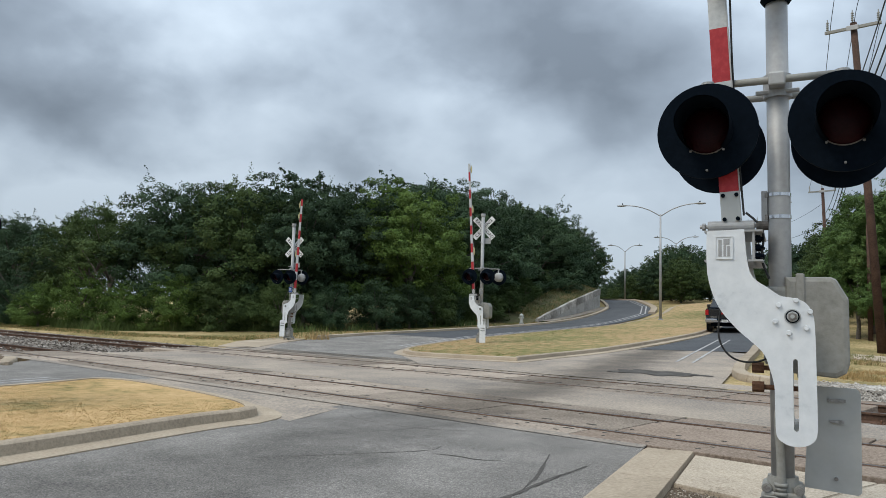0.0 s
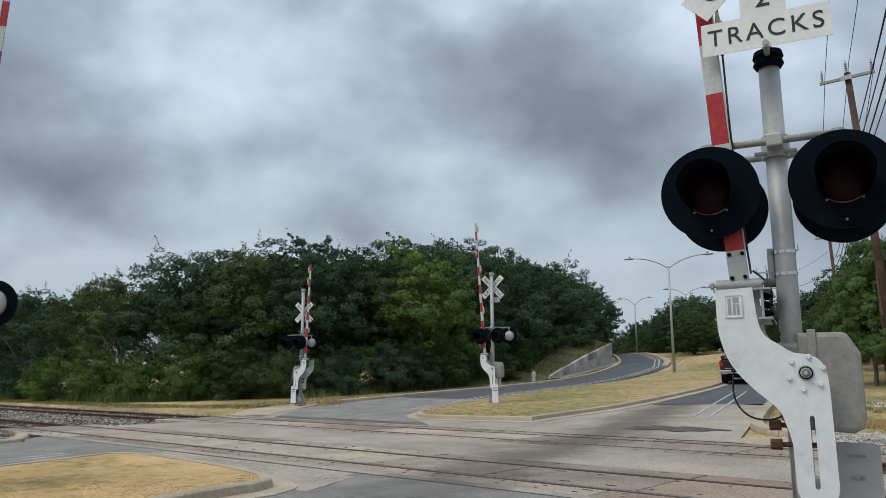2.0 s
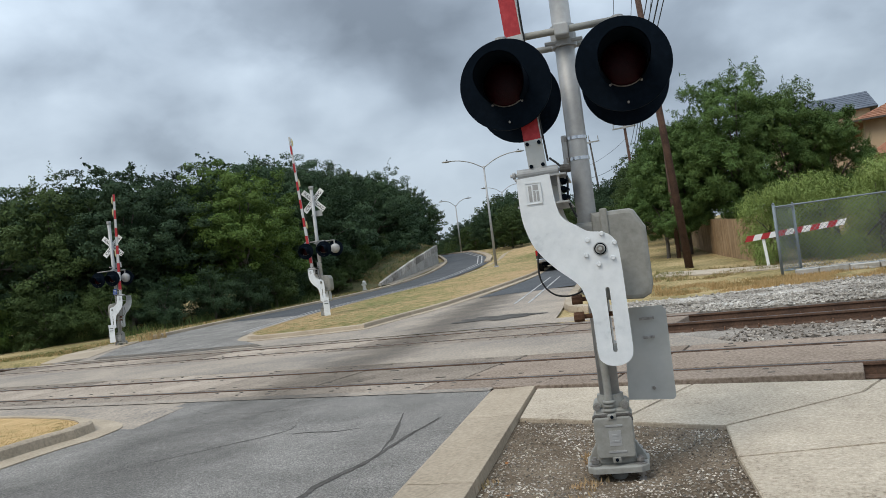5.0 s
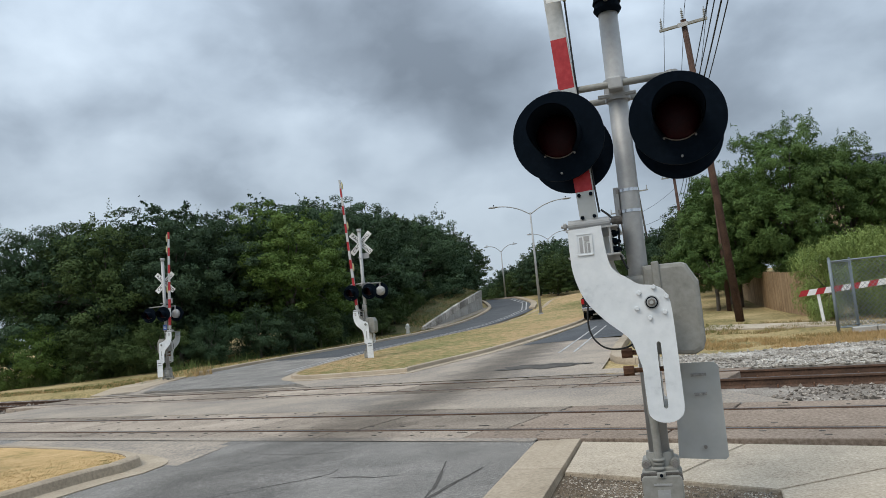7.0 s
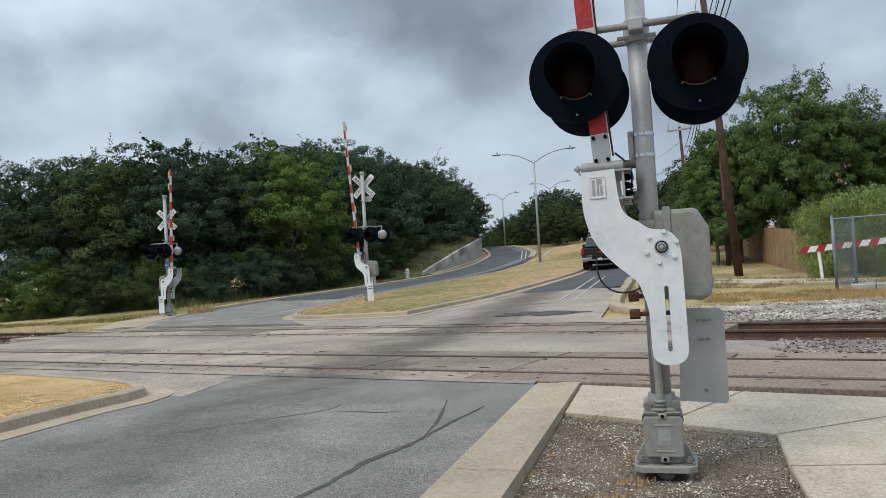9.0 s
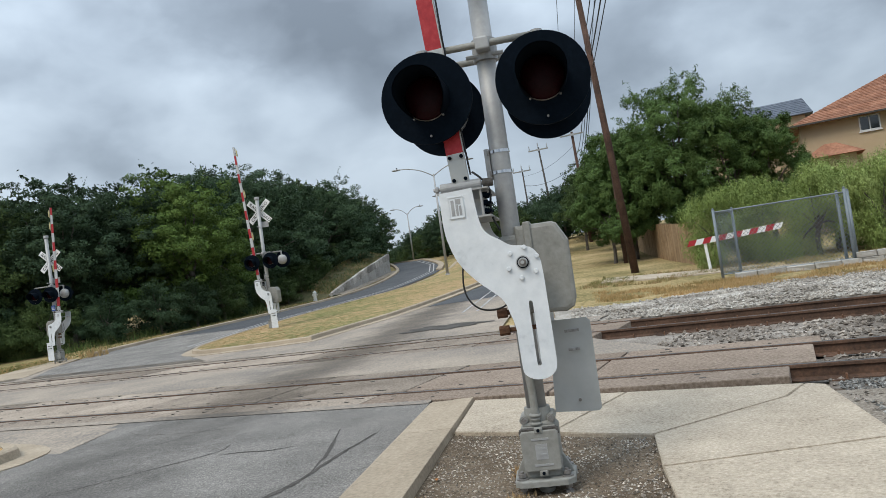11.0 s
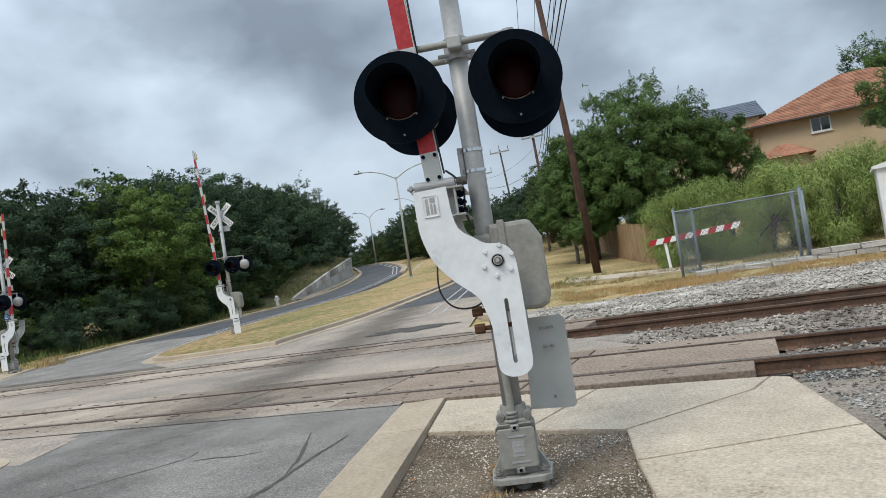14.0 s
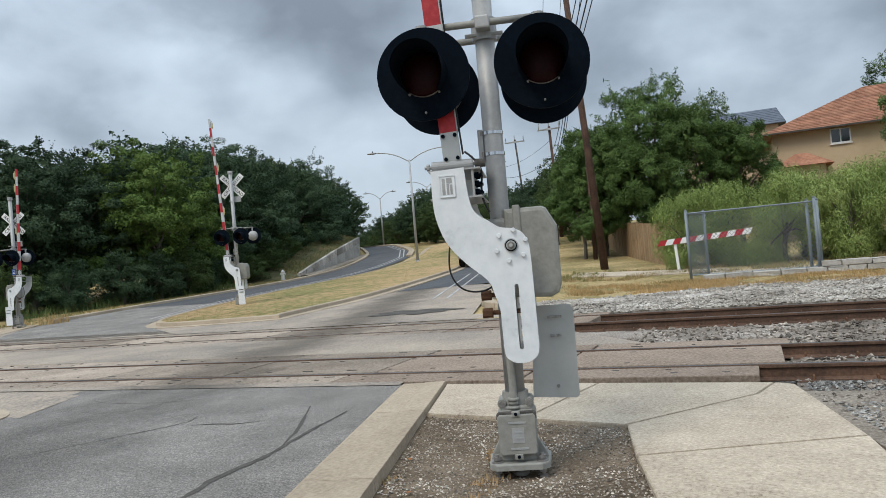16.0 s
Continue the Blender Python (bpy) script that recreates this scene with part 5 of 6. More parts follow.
    for k, z in enumerate((1.62, 3.3, arm_length - 0.35)):
        bm = box(B(), f * 0.062, f * 0.115, -0.03, 0.03, z, z + 0.20, 0.014)
        rod(bm, (f * 0.085, 0, z + 0.2), (f * 0.085, 0, z + 0.27), 0.02, 0.012, 10)
        rod(bm, (f * 0.085, 0, z - 0.05), (f * 0.085, 0, z), 0.012, 0.02, 10)
        part("arm_lamp", bm, AMBER_CASE, arm, "yellowed plastic arm lamp")
    pts = [(f * 0.075, 0, 0.05), (f * 0.068, 0, 0.5), (f * 0.068, 0, 1.0), (f * 0.085, 0, 1.57)]
    bm = tube(B(), curve_points(pts, 4), 0.007, 6)
    tube(bm, curve_points([(f * 0.085, 0, 1.88), (f * 0.09, 0, 1.95), (f * 0.14, 0, 2.0), (f * 0.13, 0, 2.06), (f * 0.07, 0, 2.05), (f * 0.06, 0, 2.4), (f * 0.058, 0, 3.25)], 4), 0.011, 6)
    part("arm_cable", bm, RUBBER, arm, "black cable along the arm")
    # loose loop of cable below the arm
    if channel:
        return s
    bm = tube(B(), curve_points([(f * -0.30, -0.1, 1.7), (f * -0.36, -0.1, 1.45), (f * -0.355, -0.1, 1.29), (f * -0.27, -0.1, 1.19), (f * -0.13, -0.1, 1.18), (f * 0.0, -0.1, 1.26)], 6), 0.0065, 6)
    part("cable_loop", bm, RUBBER, s, "hanging black cable loop")
    return s


YAW = math.degrees(math.atan2(0.262, 0.965))
signal(pose(0.2, -3.55, -0.04, 0, 0, YAW), "galvanised crossing signal with unlit flashers in a gravel bed", lean=3.2)
signal(pose(-9.7, -5.75, -0.02, 0, 0, YAW + 32), "crossing signal with raised gate on the grass island", f=-1, lean=3.5, near=False, mast_top=4.6, buck_z=0, tracks_z=3.3, arm_length=6.0, lamp_z=2.42, lamps=((-0.45, -0.22, -1), (0.72, -0.05, 1), (0.05, 0.36, 1)), buck_yaw=42, channel=True, mast_r=0.088)
signal(pose(-16.52, 15.03, 0.22, 0, 0, 17), "crossing signal with raised gate on the far median", near=False, mast_top=5.2, buck_z=4.72, buck_y=0.12, buck_size=0.94, tracks_z=4.2, arm_length=5.3, lean=3.5, buck_yaw=2, lamps=((-0.45, -0.20, -1), (0.30, -0.20, -1), (0.60, 0.34, 1)), lamp_z=2.75)
signal(pose(-24.93, 12.16, 0.16, 0, 0, 20), "crossing signal with raised gate at the wooded roadside", f=-1, near=False, mast_top=5.05, buck_z=4.1, buck_y=0.12, buck_size=0.9, tracks_z=3.3, arm_length=4.15, lean=2.5, buck_yaw=3, lamps=((-0.62, -0.20, -1), (0.03, -0.20, -1), (0.31, 0.34, 1)), lamp_z=2.75, blue=True)


# ---- trees ----
def tree_meshes(name, height, width, leaves, size, seed, base=0.10, lobes=13, clumps=420, clump=(0.030, 0.062), upright=0.0, core=220):
    """A crown of leaf clumps set on the outsides of a few large limbs' lobes, with twigs that break the outline, over a trunk."""
    rnd = np.random.RandomState(seed)
    C, R = [], []
    for i in range(lobes):
        u = (i + 0.5) / lobes
        zc = height * (base + 0.10 + (0.74 - base) * u ** 0.9)
        prof = math.sin(math.pi * min(0.95, max(0.12, u * 0.76 + 0.2))) ** 0.7
        a = i * 2.39996 + rnd.uniform(-0.6, 0.6)
        rr = width * 0.34 * prof * rnd.uniform(0.55, 1.1)
        lr = width * rnd.uniform(0.13, 0.22)
        C.append((rr * math.cos(a), rr * math.sin(a), zc + rnd.uniform(-0.05, 0.07) * height))
        R.append((lr, lr * rnd.uniform(0.8, 1.15), lr * rnd.uniform(0.7, 1.0)))
    C, R = np.array(C), np.array(R)
    # clump centres
    P, D = [], []
    w = R[:, 0] ** 2 / (R[:, 0] ** 2).sum()
    while len(P) < clumps:
        i = rnd.choice(lobes, p=w)
        d = rnd.normal(size=3)
        d[2] = d[2] * 0.8 + 0.15
        d /= np.linalg.norm(d)
        p = C[i] + d * R[i] * rnd.uniform(0.72, 1.16)
        if ((((p - C) / R) ** 2).sum(1) < 0.42).any() or p[2] < height * base * 0.6:
            continue
        P.append(p), D.append(d)
    P, D = np.array(P), np.array(D)
    rc = width * rnd.uniform(clump[0], clump[1], clumps) * (1.15 - 0.35 * (P[:, 2] / height))
    # leaves of the clumps, thicker towards their upper and outer sides
    i = rnd.choice(clumps, size=leaves, p=rc ** 2 / (rc ** 2).sum())
    g = rnd.normal(size=(leaves, 3))
    g /= np.linalg.norm(g, axis=1)[:, None]
    g = g * (rnd.uniform(0.25, 1.0, leaves) ** 0.5)[:, None]
    g[:, 2] = g[:, 2] * (0.55 + upright) + 0.08
    L = P[i] + g * rc[i][:, None]
    nrm = 0.55 * D[i] + 0.7 * g + rnd.normal(scale=0.5, size=(leaves, 3)) + np.array((0, 0, 0.45))
    # twigs: short rows of leaves that stick out of the crown
    tw = rnd.choice(clumps, size=clumps // 3)
    k = 16
    dirs = D[tw] + rnd.normal(scale=0.35, size=(len(tw), 3)) + np.array((0, 0, 0.5 + 2 * upright))
    dirs /= np.linalg.norm(dirs, axis=1)[:, None]
    steps = np.linspace(0.3, 1.0, k)[None, :, None] * (rc[tw] * rnd.uniform(1.2, 2.3, len(tw)))[:, None, None]
    T = (P[tw][:, None] + dirs[:, None] * steps + rnd.normal(scale=size * 0.7, size=(len(tw), k, 3))).reshape(-1, 3)
    L = np.concatenate([L, T])
    nrm = np.concatenate([nrm, rnd.normal(size=T.shape) + np.array((0, 0, 0.5))])
    nrm /= np.linalg.norm(nrm, axis=1)[:, None]
    t = np.cross(nrm, rnd.normal(size=L.shape) + np.array((0, 0, 3.0 * upright)))
    t /= np.linalg.norm(t, axis=1)[:, None]
    b = np.cross(nrm, t)
    s = size * rnd.uniform(0.55, 1.4, len(L))[:, None]
    long, slim = (0.7, 0.75) if not upright else (0.35, 1.5)
    Q = [np.stack([L - b * s * slim, L + t * s * long, L + b * s * slim * 0.6 - t * s * long * 0.6], 1)]
    # dark inner foliage
    for c, r in zip(C, R):
        d = rnd.normal(size=(core, 3))
        d /= np.linalg.norm(d, axis=1)[:, None]
        Q.append((c + d * rnd.uniform(0.1, 0.72, (core, 1)) * r)[:, None] + rnd.normal(scale=0.055 * r[0], size=(core, 3, 3)))
    Q = np.concatenate(Q).reshape(-1, 3)
    rise = height / np.percentile(Q[:, 2], 99.7)
    Q[:, 2] *= rise
    me = bpy.data.meshes.new(name + "_crown")
    me.from_pydata(Q.tolist(), [], (np.arange(len(Q)).reshape(-1, 3)).tolist())
    bm = B()
    r0 = 0.020 * height + 0.05
    zt = height * 0.45
    bend = [Vector((0, 0, -0.3)), Vector((0.1, 0.05, zt * 0.4)), Vector((-0.05, 0.12, zt))]
    for (p, q), (ra, rb) in zip(zip(bend[:-1], bend[1:]), ((r0, r0 * 0.8), (r0 * 0.8, r0 * 0.6))):
        rod(bm, p, q, ra, rb, 9)
    for c in C:
        c = Vector(c)
        c.z *= rise
        st = bend[1].lerp(bend[2], rnd.uniform(0.1, 1))
        mid = st.lerp(c, 0.5) + Vector((0, 0, 0.03 * height))
        rod(bm, st, mid, r0 * 0.38, r0 * 0.24, 6)
        rod(bm, mid, c, r0 * 0.24, r0 * 0.07, 6)
    mt = bpy.data.meshes.new(name + "_trunk")
    bm.to_mesh(mt)
    bm.free()
    mt.materials.append(BARK)
    return me, mt


KINDS = {
    "oak_far": tree_meshes("oak_far", 8.5, 9.5, 22000, 0.14, 21, 0.05, core=260),
    "oak_open": tree_meshes("oak_open", 8.5, 9.5, 26000, 0.09, 22, 0.40, lobes=9, clumps=300, core=30),
    "oak_a": tree_meshes("oak_a", 8.5, 9.5, 62000, 0.085, 11, 0.03),
    "oak_b": tree_meshes("oak_b", 8.5, 10.5, 70000, 0.085, 12, 0.03, lobes=15, clumps=480),
    "oak_c": tree_meshes("oak_c", 8.5, 8.5, 56000, 0.082, 13, 0.03, lobes=12),
    "bush": tree_meshes("bush", 4, 5, 20000, 0.065, 14, 0.0, lobes=9, clumps=220, clump=(0.05, 0.09)),
    "elm": tree_meshes("elm", 8, 7.0, 60000, 0.075, 15, 0.17, lobes=12, clumps=380, clump=(0.03, 0.07), upright=0.15),
    "shrub": tree_meshes("shrub", 3, 3.6, 26000, 0.042, 16, 0.0, lobes=9, clumps=240, clump=(0.05, 0.09), upright=0.9),
}
FOLIAGE = {}


def tree(kind, x, y, scale, leaf, label, category="tree", group="", sz=1.0, dz=0.0):
    me, mt = KINDS[kind]
    key = (kind, leaf.name)
    if key not in FOLIAGE:
        c = me.copy()
        c.materials.append(leaf)
        FOLIAGE[key] = c
    t = thing("tree" if category == "tree" else "bush", label, category, pose(x, y, land(x, y) - 0.1 + dz, 0, 0, random.uniform(0, 360)) @ Matrix.Diagonal((scale, scale, scale * sz, 1)), group)
    a, b = new("crown", FOLIAGE[key]), new("trunk", mt)
    a.parent = b.parent = t
    return t


W = "woods beyond the tracks"
OAKL, OLL, BRL = "dense dark green live oak at the wood's edge", "olive green oak at the wood's edge", "bright green leafy tree at the wood's edge"
rndt = random.Random(4)
# the wood's front edge, from the far left round to the retaining wall
FRONT = [(-88, 13, 1.0, 0), (-79, 14, 1.0, 0), (-71, 12, 0.98, 0), (-63, 13, 0.93, 0), (-56, 12, 0.9, 0), (-50, 14.5, 0.92, 1), (-45, 13.5, 0.93, 1), (-40.5, 16, 1.06, 0), (-37.5, 18, 1.03, 1), (-34.5, 20.5, 1.10, 0), (-35.2, 24.0, 1.10, 0), (-31.6, 27.0, 1.13, 2), (-36.0, 33.5, 1.27, 0), (-36.5, 38.5, 1.26, 0), (-37.5, 44.5, 1.22, 0), (-38.0, 50.5, 1.16, 0), (-38.6, 55.0, 1.10, 0), (-41.0, 60.0, 1.05, 1)]
for x, y, s, k in FRONT:
    tree("oak_open" if -57 < x < -43 else rndt.choice(("oak_a", "oak_b", "oak_c")), x, y, s, (LEAF_OAK, LEAF_OLIVE, LEAF_BRIGHT)[k], (OAKL, OLL, BRL)[k], "tree", W)
for x, y, s in ((-94, 24, 1.1), (-82, 24, 1.1), (-72, 23, 1.05), (-60, 30, 1.15), (-50, 25, 1.2), (-46, 24, 1.18), (-42, 27, 1.26), (-40, 33, 1.28), (-43, 40, 1.38), (-46, 48, 1.42), (-52, 32, 1.3), (-62, 34, 1.3), (-44.5, 57, 1.22), (-48, 62, 1.28), (-47, 66, 1.2), (-42.4, 65.5, 0.96), (-45.0, 70.5, 0.95), (-50, 76, 0.9), (-53, 72, 1.35), (-60, 78, 1.4), (-66, 70, 1.5)):
    tree("oak_far", x, y, s, LEAF_OAK if rndt.random() < 0.7 else LEAF_OLIVE, "dark green oak deep in the wood", "tree", W)
# undergrowth under the front trees
for x, y, s in ((-84, 10.6, 0.8), (-75, 10.2, 0.9), (-67, 10.0, 0.8), (-59, 10.4, 0.9), (-52, 10.8, 0.9), (-47, 10.2, 0.7), (-43.5, 11.2, 0.85), (-40, 12.2, 0.7), (-37, 13.5, 0.8), (-34.5, 15.2, 0.7), (-32.2, 17.2, 0.75), (-31, 19.8, 0.7), (-30, 22.4, 0.75), (-29.8, 25, 0.7), (-30, 27.6, 0.75), (-31.2, 30.4, 0.7), (-32.6, 33.2, 0.7), (-33.4, 36.5, 0.7), (-33.6, 40, 0.65), (-34.4, 44, 0.65), (-35.4, 48.5, 0.6), (-36.4, 52.5, 0.6)):
    tree("bush", x, y, s, LEAF_BRIGHT if -48 < x < -36 else LEAF_OLIVE if rndt.random() < 0.3 else LEAF_OAK, "tangled green undergrowth along the wood", "bush", "undergrowth along the wood")
for x, y, s, dz in ((-31.4, 36.0, 0.5, 0.1), (-32.0, 38.6, 0.55, 0.8), (-32.8, 42.0, 0.5, 1.4), (-33.8, 46.0, 0.5, 2.0)):
    tree("bush", x, y, s, LEAF_OLIVE, "tangled green bush on the bank above the wall", "bush", "undergrowth along the wood", 1.0, dz)
# beyond the bend and right of the dark road
for x, y, s in ((-40, 92, 0.86), (-33.5, 72, 0.74), (-30, 69, 0.70), (-26.8, 66, 0.60), (-23.5, 64, 0.53), (-20.2, 62.5, 0.55), (-46, 96, 0.8), (-52, 98, 0.8), (-14, 66, 0.95), (-17, 61, 0.6), (-30.5, 63, 0.55), (-27.5, 60.5, 0.52), (-19.0, 48.5, 0.40), (-17.0, 47, 0.38), (-15.2, 49, 0.42), (-36.5, 76, 0.62), (-13.6, 57, 0.72), (-12.0, 48, 0.46), (-9.5, 60, 1.0), (-37, 84, 0.82), (-30, 82, 0.65), (-22, 80, 0.72), (-44, 84, 0.52), (-47.5, 88, 0.55), (-51, 92, 0.6), (-41, 80, 0.45), (-54.5, 95, 0.52), (-57.5, 98, 0.54), (-51.5, 93, 0.5), (-49.5, 94, 0.5), (-47.5, 95, 0.5)):
    tree("oak_open" if y < 50 else "oak_far", x, y, s * (1.25 if y < 50 else 1), LEAF_OLIVE if rndt.random() < 0.5 else LEAF_OAK, "green roadside tree further up the hill", "tree", "trees up the hill", 1.0, -2.0 if y > 85 else 0)
R = "trees behind the wooden fence"
for k, x, y, s in (("elm", -3.0, 33.8, 1.18), ("elm", -0.2, 33.2, 1.0), ("elm", 1.4, 34.2, 0.80), ("elm", -5.8, 33.5, 0.92), ("elm", -6.6, 31.8, 0.55), ("elm", -6.9, 37, 0.95), ("elm", -8.4, 45, 1.0), ("elm", 15, 38, 1.15), ("elm", 10.6, 31, 0.98), ("elm", -9.8, 53, 1.0), ("elm", 20, 30, 1.1), ("elm", 13.6, 55, 1.42), ("elm", 17, 54, 1.5)):
    tree(k, x, y, s, LEAF_ELM, "leafy green tree behind the fence line", "tree", R)
for x, y, s in ((-0.6, 22.0, 0.92), (1.0, 21.8, 0.98), (2.9, 21.2, 0.98), (4.9, 21.4, 1.0), (7.6, 22.4, 1.05), (10.2, 22.6, 1.05), (13, 23, 1.1), (3.6, 23.4, 1.08), (6.2, 24.6, 1.12), (0.4, 23.6, 1.0), (16, 24, 1.1)):
    tree("shrub", x, y, s, LEAF_WILLOW, "feathery light green willow shrub", "bush", "willow thicket", 1.1)


# ---- grasses ----
def tufts(name, label, area, count, h, material, seed, blades=4, spread=0.05):
    rnd = np.random.RandomState(seed)
    V, F = [], []
    while len(F) < count * blades:
        p = area(rnd)
        if p is None:
            continue
        for _ in range(blades):
            a = rnd.uniform(0, 6.28)
            r = rnd.uniform(0, spread)
            x, y = p[0] + r * math.cos(a), p[1] + r * math.sin(a)
            hh = h * rnd.uniform(0.4, 1.3)
            b = rnd.uniform(0, 6.28)
            w = min(0.006 + 0.05 * h, 0.018)
            lx, ly = hh * rnd.uniform(-0.5, 0.5), hh * rnd.uniform(-0.5, 0.5)
            k = len(V)
            V += [(x - w * math.cos(b), y - w * math.sin(b), p[2]), (x + w * math.cos(b), y + w * math.sin(b), p[2]), (x + lx, y + ly, p[2] + hh)]
            F.append((k, k + 1, k + 2))
    me = bpy.data.meshes.new(name)
    me.from_pydata(V, [], F)
    me.materials.append(material)
    return tagged(new(name, me), label, "grass", kind="stuff")


def inside(poly, x, y):
    c = False
    for i in range(len(poly)):
        (x1, y1), (x2, y2) = poly[i], poly[i - 1]
        if (y1 > y) != (y2 > y) and x < (x2 - x1) * (y - y1) / (y2 - y1) + x1:
            c = not c
    return c


near_top, far_top = [tuple(p.xy) for p in top_near], [tuple(p.xy) for p in top_far]


def on_near(r):
    x, y = r.uniform(-12.5, -5.5), r.uniform(-9, -1.4)
    return (x, y, land(x, y) + 0.11) if inside(near_top, x, y) else None


def on_far(r):
    x, y = r.uniform(-23, -10.5), 9 + 26 * r.uniform(0, 1) ** 1.4
    return (x, y, land(x, y) + 0.11) if inside(far_top, x, y) else None


def wood_verge(r):
    u = r.uniform(0, 1)
    if u < 0.5:
        x = r.uniform(-60, -25)
        y = r.uniform(8.6, 10.5) + max(0, (x + 34) * 0.25)
        return x, y, land(x, y) - 0.05
    y = r.uniform(11, 42)
    x = -26 - max(0, (y - 30)) * 0.22 - r.uniform(0, 3.6)
    return x, y, land(x, y) - 0.05


def wood_foot(r):
    x = r.uniform(-58, -29.5)
    y = 10.4 + max(0.0, (x + 40) * 0.72) + r.uniform(0, 2.4)
    if x > -33:
        y = r.uniform(16, 33)
        x = -29.6 - r.uniform(0, 1.6)
    return (x, y, land(x, y) - 0.05) if noise.noise((x * 0.5, y * 0.5, 6)) > -0.2 else None


def dead_clump(r):
    x, y = r.normal(-24.1, 0.22), r.normal(13.0, 0.22)
    return x, y, land(x, y) - 0.03


def right_verge(r):
    x, y = r.uniform(-4.5, 14), r.uniform(12.2, 16.0)
    if x < edge_x(y) + 2.6 or noise.noise((x * 0.8, y * 0.8, 3)) < -0.15:
        return None
    return x, y, land(x, y) - 0.05


def under_fence(r):
    x, y = r.uniform(-5, 10), r.uniform(17.4, 22)
    if noise.noise((x * 0.6, y * 0.6, 8)) < 0.0:
        return None
    return x, y, land(x, y) - 0.05


def bed_weeds(r):
    y = r.uniform(-6, -3.2)
    x = r.uniform(IN(y, 0.6), 1.0)
    return (x, y, walk_z(x, y) - bed_depth(x, y)) if noise.noise((x * 2, y * 2, 1)) > 0.05 and x < 0.15 else None


tufts("dry_grass", "straw-dry short grass on the near island", on_near, 20000, 0.015, STRAW, 1, spread=0.09)
tufts("dry_grass", "short dry and green grass on the far median", on_far, 10000, 0.02, GREEN_GRASS, 2, spread=0.12)
tufts("dry_grass", "long dry grass along the wood's edge", wood_verge, 8000, 0.07, STRAW, 3, spread=0.2)
tufts("weeds", "green weeds among the dry verge grass", wood_verge, 3500, 0.10, WEED, 7, spread=0.2)
tufts("weeds", "tall rank green weeds at the foot of the wood", wood_foot, 2600, 0.5, WEED, 17, blades=5, spread=0.22)
tufts("dry_grass", "clump of tall dead brown grass by the signal", dead_clump, 26, 0.45, STRAW, 18, spread=0.10)
tufts("dry_grass", "dry grass and weeds beside the gravel", right_verge, 6500, 0.10, STRAW, 4, spread=0.25)
tufts("weeds", "scattered dry and green weeds beside the fence", under_fence, 2200, 0.13, GREEN_GRASS, 5, spread=0.14)
tufts("dry_grass", "sparse dry grass in the earth bed", bed_weeds, 350, 0.035, GREEN_GRASS, 6)


# ---- retaining wall and bank ----
wall = thing("retaining_wall", "stepped concrete retaining wall under an earth bank", "wall", kind="structure")
WP = [((-29.0, 38.2), 1.25), ((-29.3, 39.4), 1.5), ((-29.6, 40.8), 1.8), ((-30.1, 43), 2.2), ((-30.7, 45.2), 2.6), ((-31.3, 47.5), 3.0), ((-31.9, 50), 3.4), ((-32.4, 52.3), 3.8), ((-32.9, 54.6), 4.2), ((-35.5, 57), 4.3)]
for (a, za), (b, zb) in zip(WP[:-1], WP[1:]):
    a, b = Vector(a), Vector(b)
    t = (b - a).normalized()
    n = Vector((-t.y, t.x))
    bm = B()
    vs = []
    for p in (a + t * 0.015, b - t * 0.015):
        top = za if p is a else zb
        top = za + (zb - za) * ((p - a).length / (b - a).length)
        vs.append([bm.verts.new((*(p + n * o), z)) for o, z in ((0, land(*p) - 0.3), (0, top), (0.3, top), (0.3, land(*p) - 0.3))])
    for i in range(4):
        bm.faces.new((vs[0][i], vs[0][(i + 1) % 4], vs[1][(i + 1) % 4], vs[1][i]))
    bm.faces.new(vs[0][::-1]), bm.faces.new(vs[1])
    bmesh.ops.recalc_face_normals(bm, faces=bm.faces[:])
    part("wall_panel", bm, WALL_CONC, wall)
    bm = B()
    vs = []
    for p in (a + t * 0.03, b - t * 0.03):
        top = za + (zb - za) * ((p - a).length / (b - a).length)
        vs.append([bm.verts.new((*(p + n * o), z)) for o, z in ((-0.05, top - 0.42), (-0.05, top + 0.12), (0.2, top + 0.12), (0.2, top - 0.42))])
    for i in range(4):
        bm.faces.new((vs[0][i], vs[0][(i + 1) % 4], vs[1][(i + 1) % 4], vs[1][i]))
    bm.faces.new(vs[0][::-1]), bm.faces.new(vs[1])
    bmesh.ops.recalc_face_normals(bm, faces=bm.faces[:])
    part("coping_block", bm, COPING, wall, "paler coping block")
bm = B()
rows = []
for (p, z) in [((-28.2, 33.5), land(0, 33.5) - 0.1), ((-28.6, 36.2), land(0, 36.2) + 0.05)] + WP:
    p = Vector(p)
    n = Vector((-0.97, 0.24))
    steep = min(0.26, 0.05 * (p.y - 33.5))
    rows.append([bm.verts.new((*(p + n * (0.2 + u)), z - 0.02 + steep * min(u, 3.0) + 0.12 * noise.noise((p.y, u, 0)) * min(u, 1))) for u in (0, 0.8, 1.6, 3.0, 9)])
for r0, r1 in zip(rows[:-1], rows[1:]):
    for i in range(4):
        bm.faces.new((r0[i], r0[i + 1], r1[i + 1], r1[i]))
bmesh.ops.recalc_face_normals(bm, faces=bm.faces[:])
tagged(flat("earth_bank", bm, BANK), "weedy brown earth bank above the wall", "ground", kind="structure")


